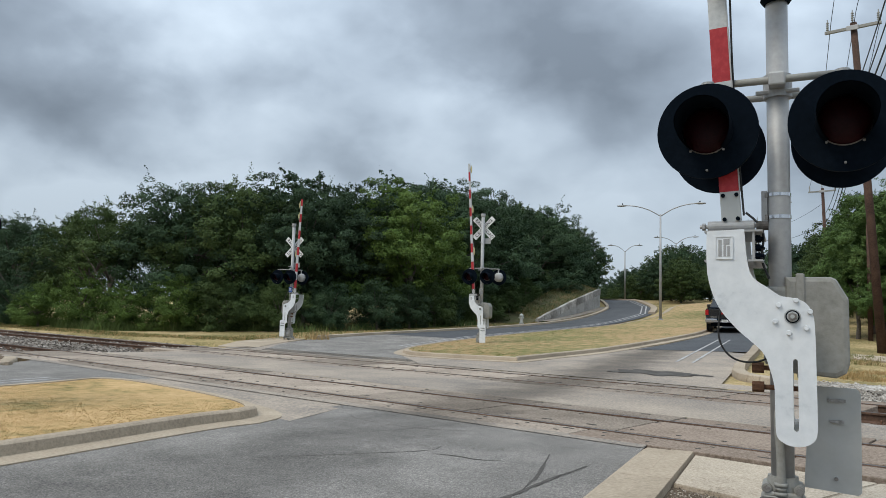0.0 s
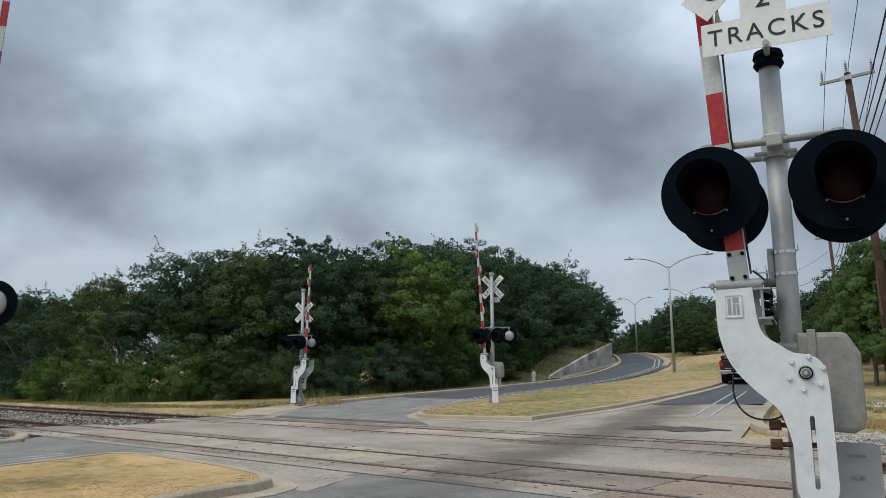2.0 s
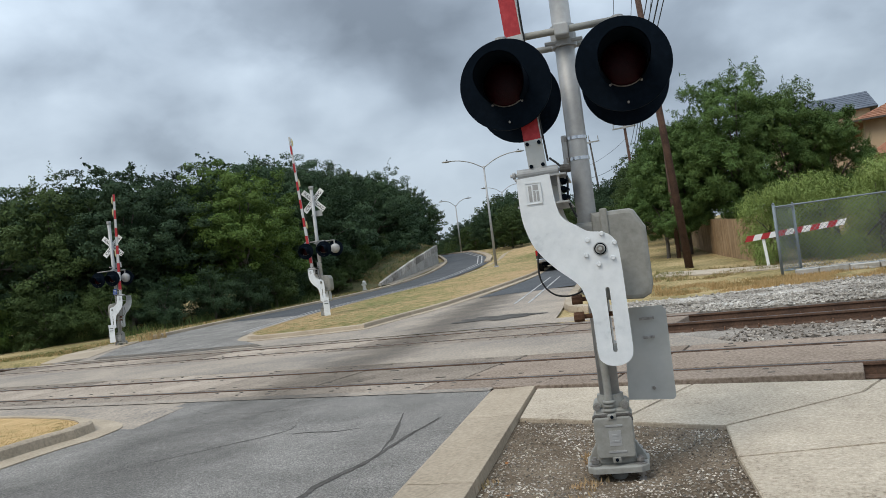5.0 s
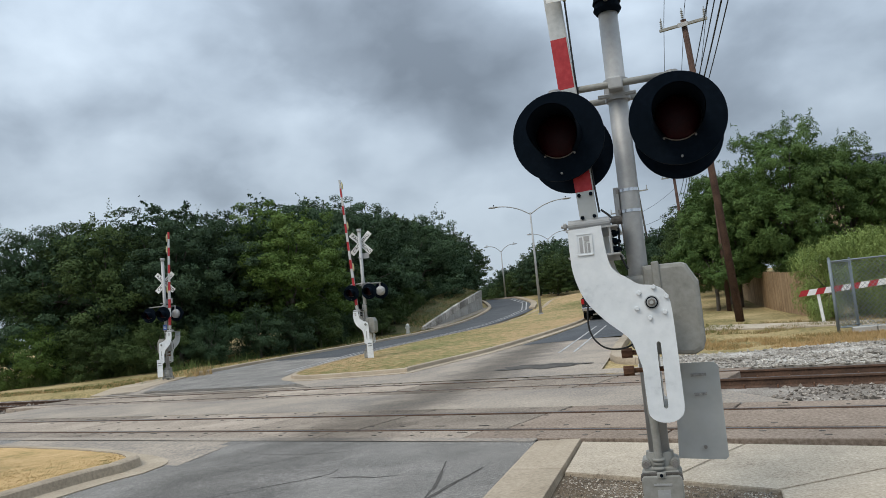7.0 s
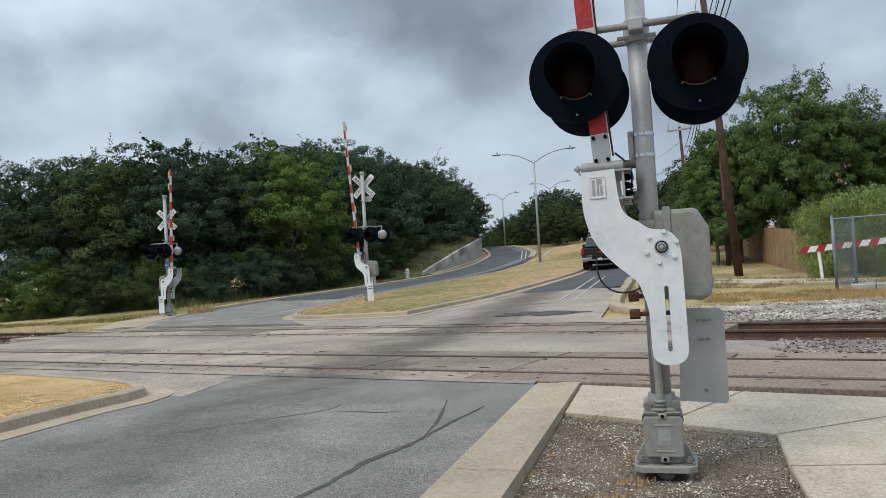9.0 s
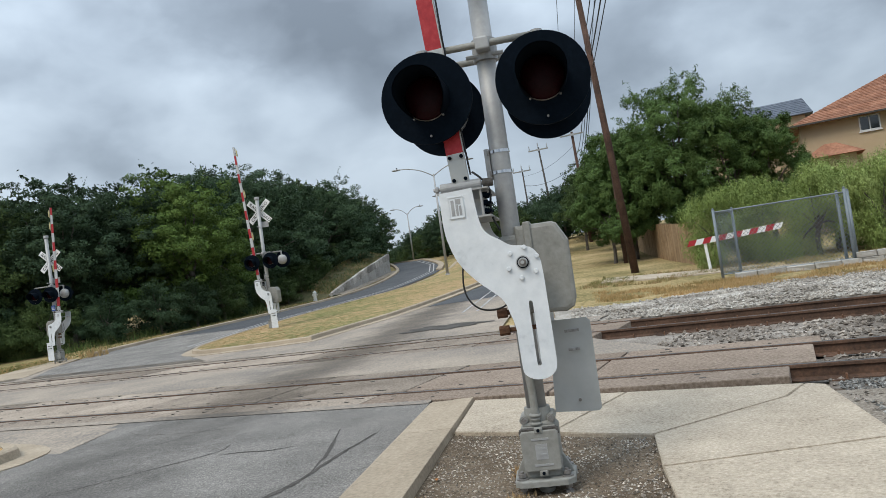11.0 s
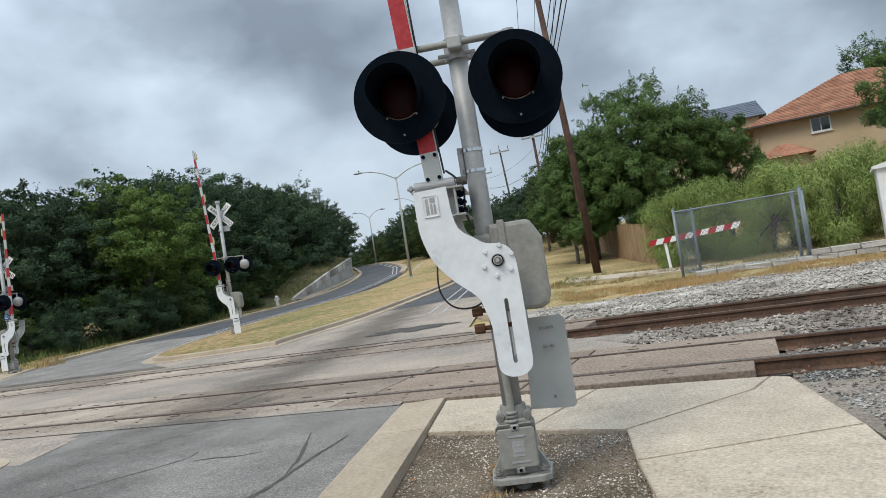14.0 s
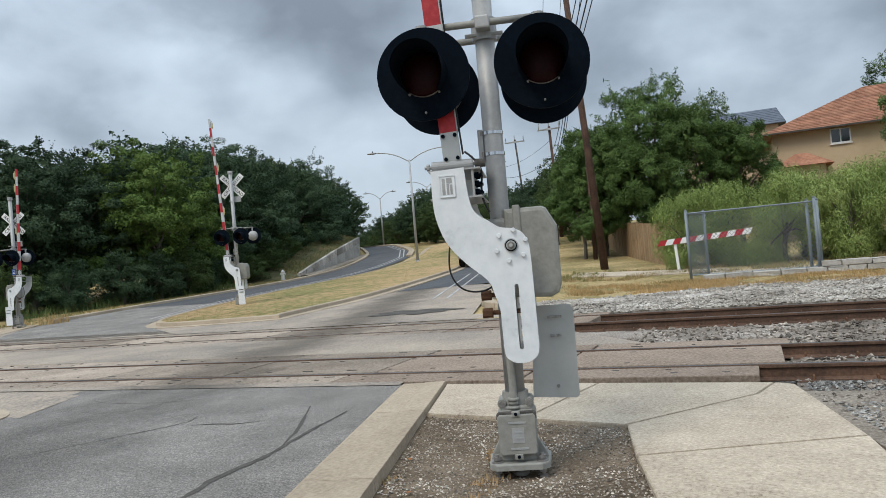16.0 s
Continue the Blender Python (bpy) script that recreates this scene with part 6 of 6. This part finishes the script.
def on_bank(r):
    k = r.randint(0, len(WP) - 1)
    (a, za), (b, zb) = WP[k], WP[k + 1]
    u, w = r.uniform(0, 1), r.uniform(0.1, 3.4)
    x, y = a[0] + (b[0] - a[0]) * u - 0.97 * (0.2 + w), a[1] + (b[1] - a[1]) * u + 0.24 * (0.2 + w)
    return x, y, za + (zb - za) * u - 0.08 + 0.25 * min(w, 3.0)


tufts("weeds", "rank weeds and dry grass on the earth bank", on_bank, 1500, 0.22, WEED, 31, spread=0.3)
tufts("dry_grass", "dry grass on the earth bank above the wall", on_bank, 2200, 0.16, STRAW, 32, spread=0.3)


# bare earth strip between the wall and the kerb
bm = B()
rows = []
for (p, z) in WP[:-1]:
    p = Vector(p)
    rows.append([bm.verts.new((*(p + Vector((0.97, -0.24)) * u), land(*p) + 0.06)) for u in (0.0, 0.6, 1.3)])
for r0, r1 in zip(rows[:-1], rows[1:]):
    for i in range(2):
        bm.faces.new((r0[i], r0[i + 1], r1[i + 1], r1[i]))
bmesh.ops.recalc_face_normals(bm, faces=bm.faces[:])
tagged(flat("earth_strip", bm, SHOULDER), "bare earth strip at the foot of the wall", "ground", kind="structure")


# ---- hydrant ----
hy = thing("fire_hydrant", "small silver fire hydrant at the wooded roadside", "fire hydrant", pose(-28.6, 35.4, land(-28.6, 35.4)))
part("barrel", rod(rod(B(), (0, 0, 0), (0, 0, 0.55), 0.12, 0.11, 14), (0, 0, 0), (0, 0, 0.05), 0.17, 0.17, 14), HYDRANT, hy)
bm = B()
bmesh.ops.create_uvsphere(bm, u_segments=14, v_segments=8, radius=0.14, matrix=Matrix.Translation((0, 0, 0.56)) @ Matrix.Diagonal((1, 1, 0.9, 1)))
rod(bm, (0, 0, 0.66), (0, 0, 0.74), 0.035, 0.03, 6)
part("bonnet", bm, HYDRANT, hy)
for dx in (-1, 1):
    part("outlet", rod(B(), (0, 0, 0.42), (0.2 * dx, 0, 0.42), 0.06, 0.06, 10), HYDRANT, hy)


# ---- street lamps ----
def street_lamp(x, y, z0, top, reach, yaw, label):
    s = thing("street_lamp", label, "street lamp", pose(x, y, z0, 0, 0, yaw), "double-armed street lamps")
    h = top - z0
    part("pole", rod(B(), (0, 0, -0.1), (0, 0, h), 0.11, 0.06, 14), GALV, s, "tapered galvanised pole", True)
    part("base_flange", rod(B(), (0, 0, 0), (0, 0, 0.12), 0.2, 0.18, 12), GALV, s)
    for d in (-1, 1):
        bm = tube(B(), curve_points([(0, 0, h - 0.15), (d * reach * 0.35, 0, h + 0.35), (d * reach * 0.7, 0, h + 0.62), (d * reach, 0, h + 0.7)], 5), 0.04, 8)
        part("arm", bm, GALV, s, "curved arm", True)
        bm = B()
        bmesh.ops.create_uvsphere(bm, u_segments=14, v_segments=8, radius=1, matrix=Matrix.Translation((d * (reach + 0.25), 0, h + 0.69)) @ Matrix.Diagonal((0.38, 0.15, 0.08, 1)))
        head = part("luminaire", bm, GALV, s, "cobra-head luminaire", True)
        part("photocell", rod(B(), (d * (reach + 0.2), 0, h + 0.75), (d * (reach + 0.2), 0, h + 0.86), 0.045, 0.045, 8), BLACK_METAL, head)
    return s


street_lamp(-21.2, 42, land(-21.2, 42) + 0.08, 9.1, 2.5, 18, "galvanised double-armed street lamp on the median grass")
street_lamp(-40.7, 75, land(-40.7, 75), 9.9, 1.5, 20, "distant double-armed street lamp at the bend")
street_lamp(-34.2, 75, land(-34.2, 75), 10.6, 1.9, 20, "distant double-armed street lamp among trees")


# ---- utility poles and wires ----
def utility_pole(x, y, z0, top, lean, label, arm=True, r=0.15, wood=None):
    s = thing("utility_pole", label, "utility pole", pose(x, y, z0), "roadside utility poles")
    h = top - z0
    part("shaft", rod(B(), (0, 0, -0.3), (lean, 0, h), r * 1.15, r * 0.8, 14), wood or POLE_WOOD, s, smooth=True)
    if arm:
        bm = box(B(), lean - 1.0, lean + 1.0, -0.2, -0.1, h - 0.32, h - 0.2, 0.01)
        part("crossarm", bm, GALV_GREY, s, "weathered grey crossarm")
        part("arm_plate", box(B(), lean - 0.22, lean + 0.22, -0.23, -0.19, h - 0.36, h - 0.17, 0.01), GALV, s)
        for dx, dz in ((-0.9, -0.2), (0.9, -0.2), (0.0, 0.0)):
            bm = B()
            for k in range(4):
                rod(bm, (lean + dx, -0.15, h + dz + 0.05 + 0.09 * k), (lean + dx, -0.15, h + dz + 0.10 + 0.09 * k), 0.06, 0.035, 10)
            rod(bm, (lean + dx, -0.15, h + dz - 0.02), (lean + dx, -0.15, h + dz + 0.48), 0.018, 0.018, 8)
            part("insulator", bm, GALV_GREY, s, "stacked grey insulator")
    return s


utility_pole(-4.08, 23.5, 0.5, 13.35, -0.72, "tall creosoted timber utility pole with a crossarm")
utility_pole(-13.3, 55, land(-13.3, 55), 12.2, -0.3, "brown timber utility pole further up the road", True, 0.14)
utility_pole(-18.2, 62, land(-18.2, 62), 12.6, -0.6, "slim dark utility pole among distant trees", True, 0.10, DARK_GEAR)
utility_pole(-22.5, 68, land(-22.5, 68), 11.6, -0.2, "slim dark utility pole far up the road", True, 0.09, DARK_GEAR)
utility_pole(-5.9, 31, land(-5.9, 31), 6.2, 0.0, "short dark timber pole behind the fence", False, 0.1)


def wire(a, b, sag, r=0.013):
    a, b = Vector(a), Vector(b)
    pts = []
    for i in range(25):
        u = i / 24
        p = a.lerp(b, u)
        p.z -= sag * 4 * u * (1 - u)
        pts.append(p)
    tagged(flat("overhead_wire", tube(B(), pts, r, 5), RUBBER), "thin black overhead wire strung between utility poles", "wire", "overhead wires")


P1, P2, P0 = (-4.68, 23.4, 13.4), (-13.6, 55, 12.3), (7.2, -20, 13.6)
for dx, dz in ((-0.9, 0.2), (0.9, 0.2), (0.0, 0.45)):
    wire((P1[0] + dx, P1[1], P1[2] + dz - 0.1), (P0[0] + dx, P0[1], P0[2] + dz), 0.7)
    wire((P1[0] + dx, P1[1], P1[2] + dz - 0.1), (P2[0] + dx, P2[1], P2[2] + dz), 0.8)
for dz, r in ((-2.2, 0.02), (-2.9, 0.02), (-3.5, 0.026), (-4.0, 0.018)):
    wire((P1[0] + 0.15, P1[1], P1[2] + dz), (P0[0] + 0.15, P0[1], P0[2] + dz), 0.8, r)
    wire((P1[0] + 0.1, P1[1], P1[2] + dz), (P2[0] + 0.1, P2[1], P2[2] + dz), 1.0, r)
wire((-13.6, 55, 11.0), (-22.6, 68, 10.8), 0.5)
wire((-13.6, 55, 9.4), (-22.6, 68, 9.8), 0.6, 0.02)


# ---- chain-link enclosure ----
def chain_panel(parent, a, b, h, cell=0.13):
    """Crossing diagonal wires between two posts, clipped to the panel."""
    a, b = Vector(a), Vector(b)
    L = (b - a).xy.length
    t = (b - a) / L
    verts, faces = [], []
    for s in (1, -1):
        k = -h
        while k < L:
            # line u = k + v (s=1) or u = k + h - v
            v0, v1 = max(0, -k), min(h, L - k)
            if v1 > v0 + 0.01:
                for v in (v0, v1):
                    u = k + v if s > 0 else L - (k + v)
                    p = a + t * u + Vector((0, 0, v))
                    w = 0.0036
                    verts += [tuple(p + Vector((0, 0, w)) + t * -w * s), tuple(p - Vector((0, 0, w)) + t * w * s), tuple(p + Vector((0.0, 0.0, 0)) + Vector((-t.y, t.x, 0)) * 0.005)]
                n = len(verts) - 6
                faces += [(n, n + 1, n + 4, n + 3), (n + 1, n + 2, n + 5, n + 4), (n + 2, n, n + 3, n + 5)]
            k += cell
    me = bpy.data.meshes.new("chain_mesh")
    me.from_pydata(verts, [], faces)
    me.materials.append(FENCE_GREY)
    o = new("chain_mesh", me)
    o.parent = parent
    tagged(o, "woven galvanised wire mesh", kind="stuff")


fence = thing("chain_link_fence", "galvanised chain-link fence panel with paired end posts", "fence")
FZ = 0.12
corner = [(-0.08, 16.2), (0.36, 17.9), (3.56, 16.2), (3.70, 17.2), (3.36, 16.3)]
for (x, y), top in zip(corner, (2.27, 2.27, 2.30, 2.26, 2.24)):
    bm = rod(B(), (x, y, FZ - 0.2), (x, y, top), 0.045, 0.045, 12)
    rod(bm, (x, y, top), (x, y, top + 0.05), 0.05, 0.02, 12)
    part("post", bm, FENCE_GREY, fence, smooth=True)
for a, b in (((-0.08, 16.2), (3.56, 16.2)), ((-0.08, 16.2), (0.36, 17.9))):
    part("top_rail", rod(B(), (*a, 2.19), (*b, 2.19), 0.024, 0.024, 10), FENCE_GREY, fence)
    part("bottom_rail", rod(B(), (*a, 0.24), (*b, 0.24), 0.018, 0.018, 10), FENCE_GREY, fence)
chain_panel(fence, (-0.08, 16.2, 0.24), (3.56, 16.2, 0.24), 1.95)
chain_panel(fence, (-0.08, 16.2, 0.24), (0.36, 17.9, 0.24), 1.95)

# striped barrier behind it
br = thing("road_barrier", "red and white striped barrier board on a white post", "barrier", pose(0.25, 20, 0, 0, -3.6, 0))
bz = 1.41
for i in range(12):
    x = -1.62 + i * 0.265
    bm = B()
    slab(bm, [(x, bz - 0.1), (x + 0.265, bz - 0.1), (x + 0.265 + 0.12, bz + 0.1), (x + 0.12, bz + 0.1)], 0.03, STAND)
    part("stripe", bm, RED_SHEET if i % 2 == 0 else TRIM_WHITE, br)
for x in (-1.0,):
    part("post", box(B(), x - 0.05, x + 0.05, 0.035, 0.12, 0.15, 1.50, 0.01), TRIM_WHITE, br, "white post")

# concrete drive and low stone wall
bm = lay(B(), [(-4.6, 19.2), (-1.6, 19.0), (1, 18.6), (1, 19.6), (-1.5, 20.3), (-4.8, 21.2)], -0.005, 0.1)
tagged(flat("path", bm, CONCRETE), "pale concrete path on the verge", "path", kind="structure")
bm = lay(B(), [(0.4, 16.9), (3.6, 16.6), (12, 16.2), (12, 21), (5.2, 19.6), (3.4, 18.4), (0.4, 18.3)], 0.0, 0.3)
tagged(flat("concrete_pad", bm, CONCRETE), "pale concrete pad behind the low stone wall", "pavement", kind="structure")
sw = thing("stone_wall", "low rough stone edging wall of two courses", "wall", kind="structure")
for c in range(2):
    x = 0.3 if c == 0 else 3.6
    while x < 13:
        w = random.uniform(0.45, 0.8)
        z = land(0, 15.9) - 0.05 + 0.17 * c
        bm = box(B(), -w / 2, w / 2, -0.18, 0.18, 0, 0.165, 0.02)
        for v in bm.verts:
            v.co += Vector((random.uniform(-0.012, 0.012), random.uniform(-0.02, 0.02), random.uniform(-0.008, 0.008)))
        o = part("stone", bm, WALL_CONC, sw)
        o.matrix_basis = pose(x + w / 2, 15.95 + random.uniform(-0.03, 0.03), z)
        x += w + 0.015

# ---- signal hut ----
hut = thing("signal_hut", "white metal railroad equipment hut with a closed door", "hut", pose(7.1, 19.0, land(7, 18.0), 0, 0, -7))
part("hut_body", box(B(), -1.05, 1.05, -1.0, 1.4, 0.02, 2.35, 0.02), HUT_WHITE, hut)
bm = B()
prof = [(-1.15, 2.33), (1.15, 2.33), (1.15, 2.42), (0.0, 2.66), (-1.15, 2.42)]
slab(bm, prof, 2.65, pose(0, -1.12, 0) @ STAND)
part("roof", bm, HUT_WHITE, hut, "shallow pitched white roof")
d = part("door", box(B(), -0.55, 0.3, -1.035, -1.0, 0.2, 2.0, 0.012), TRIM_WHITE, hut, "flush white door")
part("handle", box(B(), -0.48, -0.44, -1.08, -1.03, 1.02, 1.2, 0.01), BOLT, d, "dark door handle")
bm = B()
for k in range(8):
    box(bm, -0.25, 0.02, -1.05, -1.032, 0.5 + 0.06 * k, 0.53 + 0.06 * k)
part("vent", bm, GALV, d, "louvred vent")
part("door_hood", box(B(), -0.65, 0.5, -1.16, -1.0, 2.05, 2.1, 0.01), TRIM_WHITE, hut)
part("notice", box(B(), -0.85, -0.68, -1.006, -1.0, 1.6, 1.8), GALV_GREY, hut)
part("conduit", tube(B(), [(0.8, -1.03, 0.1), (0.8, -1.03, 1.9)], 0.03, 8), GALV, hut)

# ---- cedar fence ----
cf = thing("wooden_fence", "weathered cedar board privacy fence", "fence")
PF = [(-1.25, 23.4), (-3.6, 30), (-5.2, 35), (-7.2, 42)]
me = bpy.data.meshes.new("board")
bm = box(B(), -0.066, 0.066, -0.01, 0.01, -0.1, 1.78, 0.003)
bm.to_mesh(me)
bm.free()
me.materials.append(FENCE_WOOD)
for a, b in zip(PF[:-1], PF[1:]):
    a, b = Vector(a), Vector(b)
    n = int((b - a).length / 0.14)
    yaw = math.degrees(math.atan2((b - a).y, (b - a).x))
    for i in range(n):
        p = a.lerp(b, (i + 0.5) / n)
        o = new("board", me)
        o.parent = cf
        o.matrix_basis = pose(p.x, p.y, land(*p) + random.uniform(-0.03, 0.02), 0, 0, yaw + random.uniform(-2, 2))
    for z in (0.35, 1.4):
        part("rail", rod(B(), (a.x + 0.05, a.y, land(*a) + z), (b.x + 0.05, b.y, land(*b) + z), 0.035, 0.035, 4), FENCE_WOOD, cf)


# ---- houses ----
def hip_roof(bm, x0, x1, y0, y1, z0, rise, inset):
    ym = (y0 + y1) / 2
    v = [bm.verts.new(p) for p in ((x0, y0, z0), (x1, y0, z0), (x1, y1, z0), (x0, y1, z0), (x0 + inset, ym, z0 + rise), (x1 - inset, ym, z0 + rise))]
    for f in ((0, 1, 5, 4), (1, 2, 5), (2, 3, 4, 5), (3, 0, 4), (3, 2, 1, 0)):
        bm.faces.new([v[i] for i in f])
    bmesh.ops.recalc_face_normals(bm, faces=bm.faces[:])
    return bm


def tile_course(parent, x0, x1, y0, ym, z0, rise, inset, rows, material):
    """Overlapping courses on the slope that faces the tracks."""
    for k in range(rows):
        u0, u1 = k / rows, (k + 1) / rows
        xa0, xa1 = x0 + inset * u0, x1 - inset * u0
        xb0, xb1 = x0 + inset * u1, x1 - inset * u1
        ya, yb = y0 + (ym - y0) * u0, y0 + (ym - y0) * u1
        za, zb = z0 + rise * u0 + 0.035, z0 + rise * u1 + 0.015
        bm = B()
        n = max(6, int((xa1 - xa0) / 0.9))
        lo = [bm.verts.new((xa0 + (xa1 - xa0) * i / n, ya, za + 0.015 * (i % 2))) for i in range(n + 1)]
        hi = [bm.verts.new((xb0 + (xb1 - xb0) * i / n, yb, zb)) for i in range(n + 1)]
        un = [bm.verts.new((xa0 + (xa1 - xa0) * i / n, ya, za - 0.03)) for i in range(n + 1)]
        for i in range(n):
            bm.faces.new((lo[i], lo[i + 1], hi[i + 1], hi[i])), bm.faces.new((un[i], un[i + 1], lo[i + 1], lo[i]))
        bmesh.ops.recalc_face_normals(bm, faces=bm.faces[:])
        part("shingle_course", bm, material, parent)


def window(parent, x0, x1, z0, z1, y):
    w = part("window", box(B(), x0, x1, y - 0.05, y, z0, z1, 0.01), TRIM_WHITE, parent, "white framed sliding window")
    xm = (x0 + x1) / 2
    for a, b in ((x0 + 0.07, xm - 0.03), (xm + 0.03, x1 - 0.07)):
        part("pane", box(B(), a, b, y - 0.058, y - 0.049, z0 + 0.07, z1 - 0.07), GLASS, w, "dark glass pane")
    part("window_sill", box(B(), x0 - 0.05, x1 + 0.05, y - 0.1, y, z0 - 0.06, z0), TRIM_WHITE, w)


house = thing("house", "two-storey tan stucco house with terracotta hip roof", "house", pose(0.15, 0, -0.33))
part("wall", box(B(), 3.2, 15.5, 38, 47, 0.5, 7.25), STUCCO, house, "tan stucco wall")
part("roof", hip_roof(B(), 2.6, 16.1, 37.4, 47.6, 7.2, 2.72, 5.9), ROOF_TILE, house)
tile_course(house, 2.6, 16.1, 37.4, 42.5, 7.2, 2.72, 5.9, 24, ROOF_TILE)
# a thin dark strip along the roof's front edge
part("fascia", box(B(), 2.6, 16.1, 37.37, 37.42, 7.15, 7.24), DARK_GEAR, house, "thin dark strip along the eaves")
window(house, 6.08, 7.1, 6.30, 7.13, 38)
window(house, 10.5, 11.8, 6.2, 7.0, 38)
part("porch_wall", box(B(), 3.4, 5.6, 36.2, 38.0, 0.5, 5.2), STUCCO, house)
part("porch_roof", hip_roof(B(), 3.0, 6.0, 35.8, 38.3, 5.15, 0.75, 1.2), ROOF_TILE, house, "small tiled porch roof")
h2 = thing("house", "house with dark slate roof behind the trees", "house")
part("wall", box(B(), -2.5, 4.2, 50, 58, 1.0, 9.2), STUCCO, h2)
part("roof", hip_roof(B(), -3.0, 4.7, 49.6, 58.4, 9.1, 1.75, 0.4), SLATE, h2, "blue-grey slate roof")
tile_course(h2, -3.0, 4.7, 49.6, 54, 9.1, 1.75, 0.4, 9, SLATE)


# ---- pickup truck ----
def pickup(m):
    s = thing("pickup_truck", "black crew-cab pickup truck with chrome rear bumper", "pickup truck", m)
    # lower body side profile (y along the truck, z up), pulled across the width
    prof = [(0.05, 0.62), (0.0, 0.80), (0.02, 1.30), (2.05, 1.32), (2.2, 1.28), (4.25, 1.28), (4.4, 1.22), (5.5, 1.12), (5.75, 1.0), (5.8, 0.6), (5.6, 0.45), (0.4, 0.45)]
    bm = B()
    left = [bm.verts.new((-1.0, y, z)) for y, z in prof]
    right = [bm.verts.new((1.0, y, z)) for y, z in prof]
    bm.faces.new(left), bm.faces.new(right[::-1])
    for i in range(len(prof)):
        j = (i + 1) % len(prof)
        bm.faces.new((left[i], right[i], right[j], left[j]))
    bmesh.ops.recalc_face_normals(bm, faces=bm.faces[:])
    bmesh.ops.bevel(bm, geom=bm.edges[:], offset=0.045, segments=2, affect="EDGES")
    part("body", bm, CAR_BLACK, s, "glossy black body", False)
    bm = B()
    base = [(-0.93, 2.05, 1.28), (0.93, 2.05, 1.28), (0.93, 4.75, 1.22), (-0.93, 4.75, 1.22)]
    roof = [(-0.74, 2.35, 1.87), (0.74, 2.35, 1.87), (0.72, 3.85, 1.88), (-0.72, 3.85, 1.88)]
    b0, r0 = [bm.verts.new(p) for p in base], [bm.verts.new(p) for p in roof]
    bm.faces.new(b0[::-1]), bm.faces.new(r0)
    for i in range(4):
        bm.faces.new((b0[i], b0[(i + 1) % 4], r0[(i + 1) % 4], r0[i]))
    bmesh.ops.recalc_face_normals(bm, faces=bm.faces[:])
    bmesh.ops.bevel(bm, geom=bm.edges[:], offset=0.05, segments=2, affect="EDGES")
    part("cab", bm, CAR_BLACK, s, "black crew cab")
    bm = B()
    bm.faces.new([bm.verts.new(p) for p in ((-0.78, 2.085, 1.36), (0.78, 2.085, 1.36), (0.68, 2.29, 1.77), (-0.68, 2.29, 1.77))])
    part("rear_window", bm, GLASS, s, "tinted rear window")
    for d in (-1, 1):
        bm = B()
        bm.faces.new([bm.verts.new(p) for p in ((d * 0.925, 2.4, 1.36), (d * 0.925, 4.3, 1.34), (d * 0.79, 3.8, 1.77), (d * 0.80, 2.55, 1.77))])
        part("side_window", bm, GLASS, s, "tinted side window")
        part("tail_lamp", box(B(), min(d * 0.84, d * 1.01), max(d * 0.84, d * 1.01), -0.03, 0.12, 0.95, 1.24, 0.015), RED_LAMP, s, "red tail lamp")
        bm = box(B(), min(d * 0.98, d * 1.22), max(d * 0.98, d * 1.22), 4.2, 4.34, 1.30, 1.50, 0.03)
        part("mirror", bm, CAR_BLACK, s)
        part("side_step", box(B(), min(d * 0.93, d * 1.08), max(d * 0.93, d * 1.08), 1.9, 4.1, 0.42, 0.47, 0.01), CHROME, s)
    g = part("tailgate", box(B(), -0.83, 0.83, -0.035, 0.03, 0.78, 1.29, 0.02), CAR_BLACK, s, "black tailgate")
    part("badge", box(B(), -0.2, 0.2, -0.045, -0.034, 1.0, 1.1, 0.004), RED_LAMP, g, "red and chrome badge")
    part("trim_bar", box(B(), -0.75, -0.4, -0.042, -0.034, 0.83, 0.87), CHROME, g)
    part("tonneau_cover", box(B(), -0.9, 0.9, 0.05, 2.05, 1.32, 1.36, 0.015), BLACK_METAL, s)
    bp = part("bumper", box(B(), -1.0, 1.0, -0.16, 0.05, 0.55, 0.76, 0.04), CHROME, s, "chrome rear bumper")
    part("step_pad", box(B(), -0.42, 0.42, -0.165, -0.1, 0.66, 0.775, 0.01), BLACK_METAL, bp)
    pl = part("number_plate", box(B(), -0.16, 0.16, -0.178, -0.166, 0.58, 0.72), SIGN_WHITE, bp, "white plate with dark bar")
    part("plate_bar", box(B(), -0.12, 0.12, -0.181, -0.178, 0.63, 0.67), GALV_GREY, pl)
    part("brake_lamp", box(B(), -0.16, 0.16, 2.27, 2.33, 1.84, 1.875), RED_LAMP, s, "high red brake lamp")
    part("undercarriage", box(B(), -0.75, 0.75, 0.3, 5.4, 0.33, 0.5, 0.03), BLACK_METAL, s)
    for y in (1.15, 4.75):
        for d in (-1, 1):
            w = part("wheel", rod(B(), (d * 0.72, y, 0.41), (d * 1.0, y, 0.41), 0.41, 0.41, 32), TYRE, s, "wide black tyre")
            part("rim", rod(B(), (d * 0.9, y, 0.41), (d * 1.012, y, 0.41), 0.27, 0.25, 20), CHROME, w, "chrome rim")
            bm = B()
            rod(bm, (d * 0.95, y, 0.45), (d * 1.003, y, 0.45), 0.5, 0.5, 28)
            part("wheel_arch", bm, BLACK_METAL, s, "dark wheel arch")
    return s


TRUCK_X, TRUCK_Y = -13.2, 32.5
pickup(pose(TRUCK_X, TRUCK_Y, land(TRUCK_X, TRUCK_Y) + 0.01, 1.9, 0, 17))
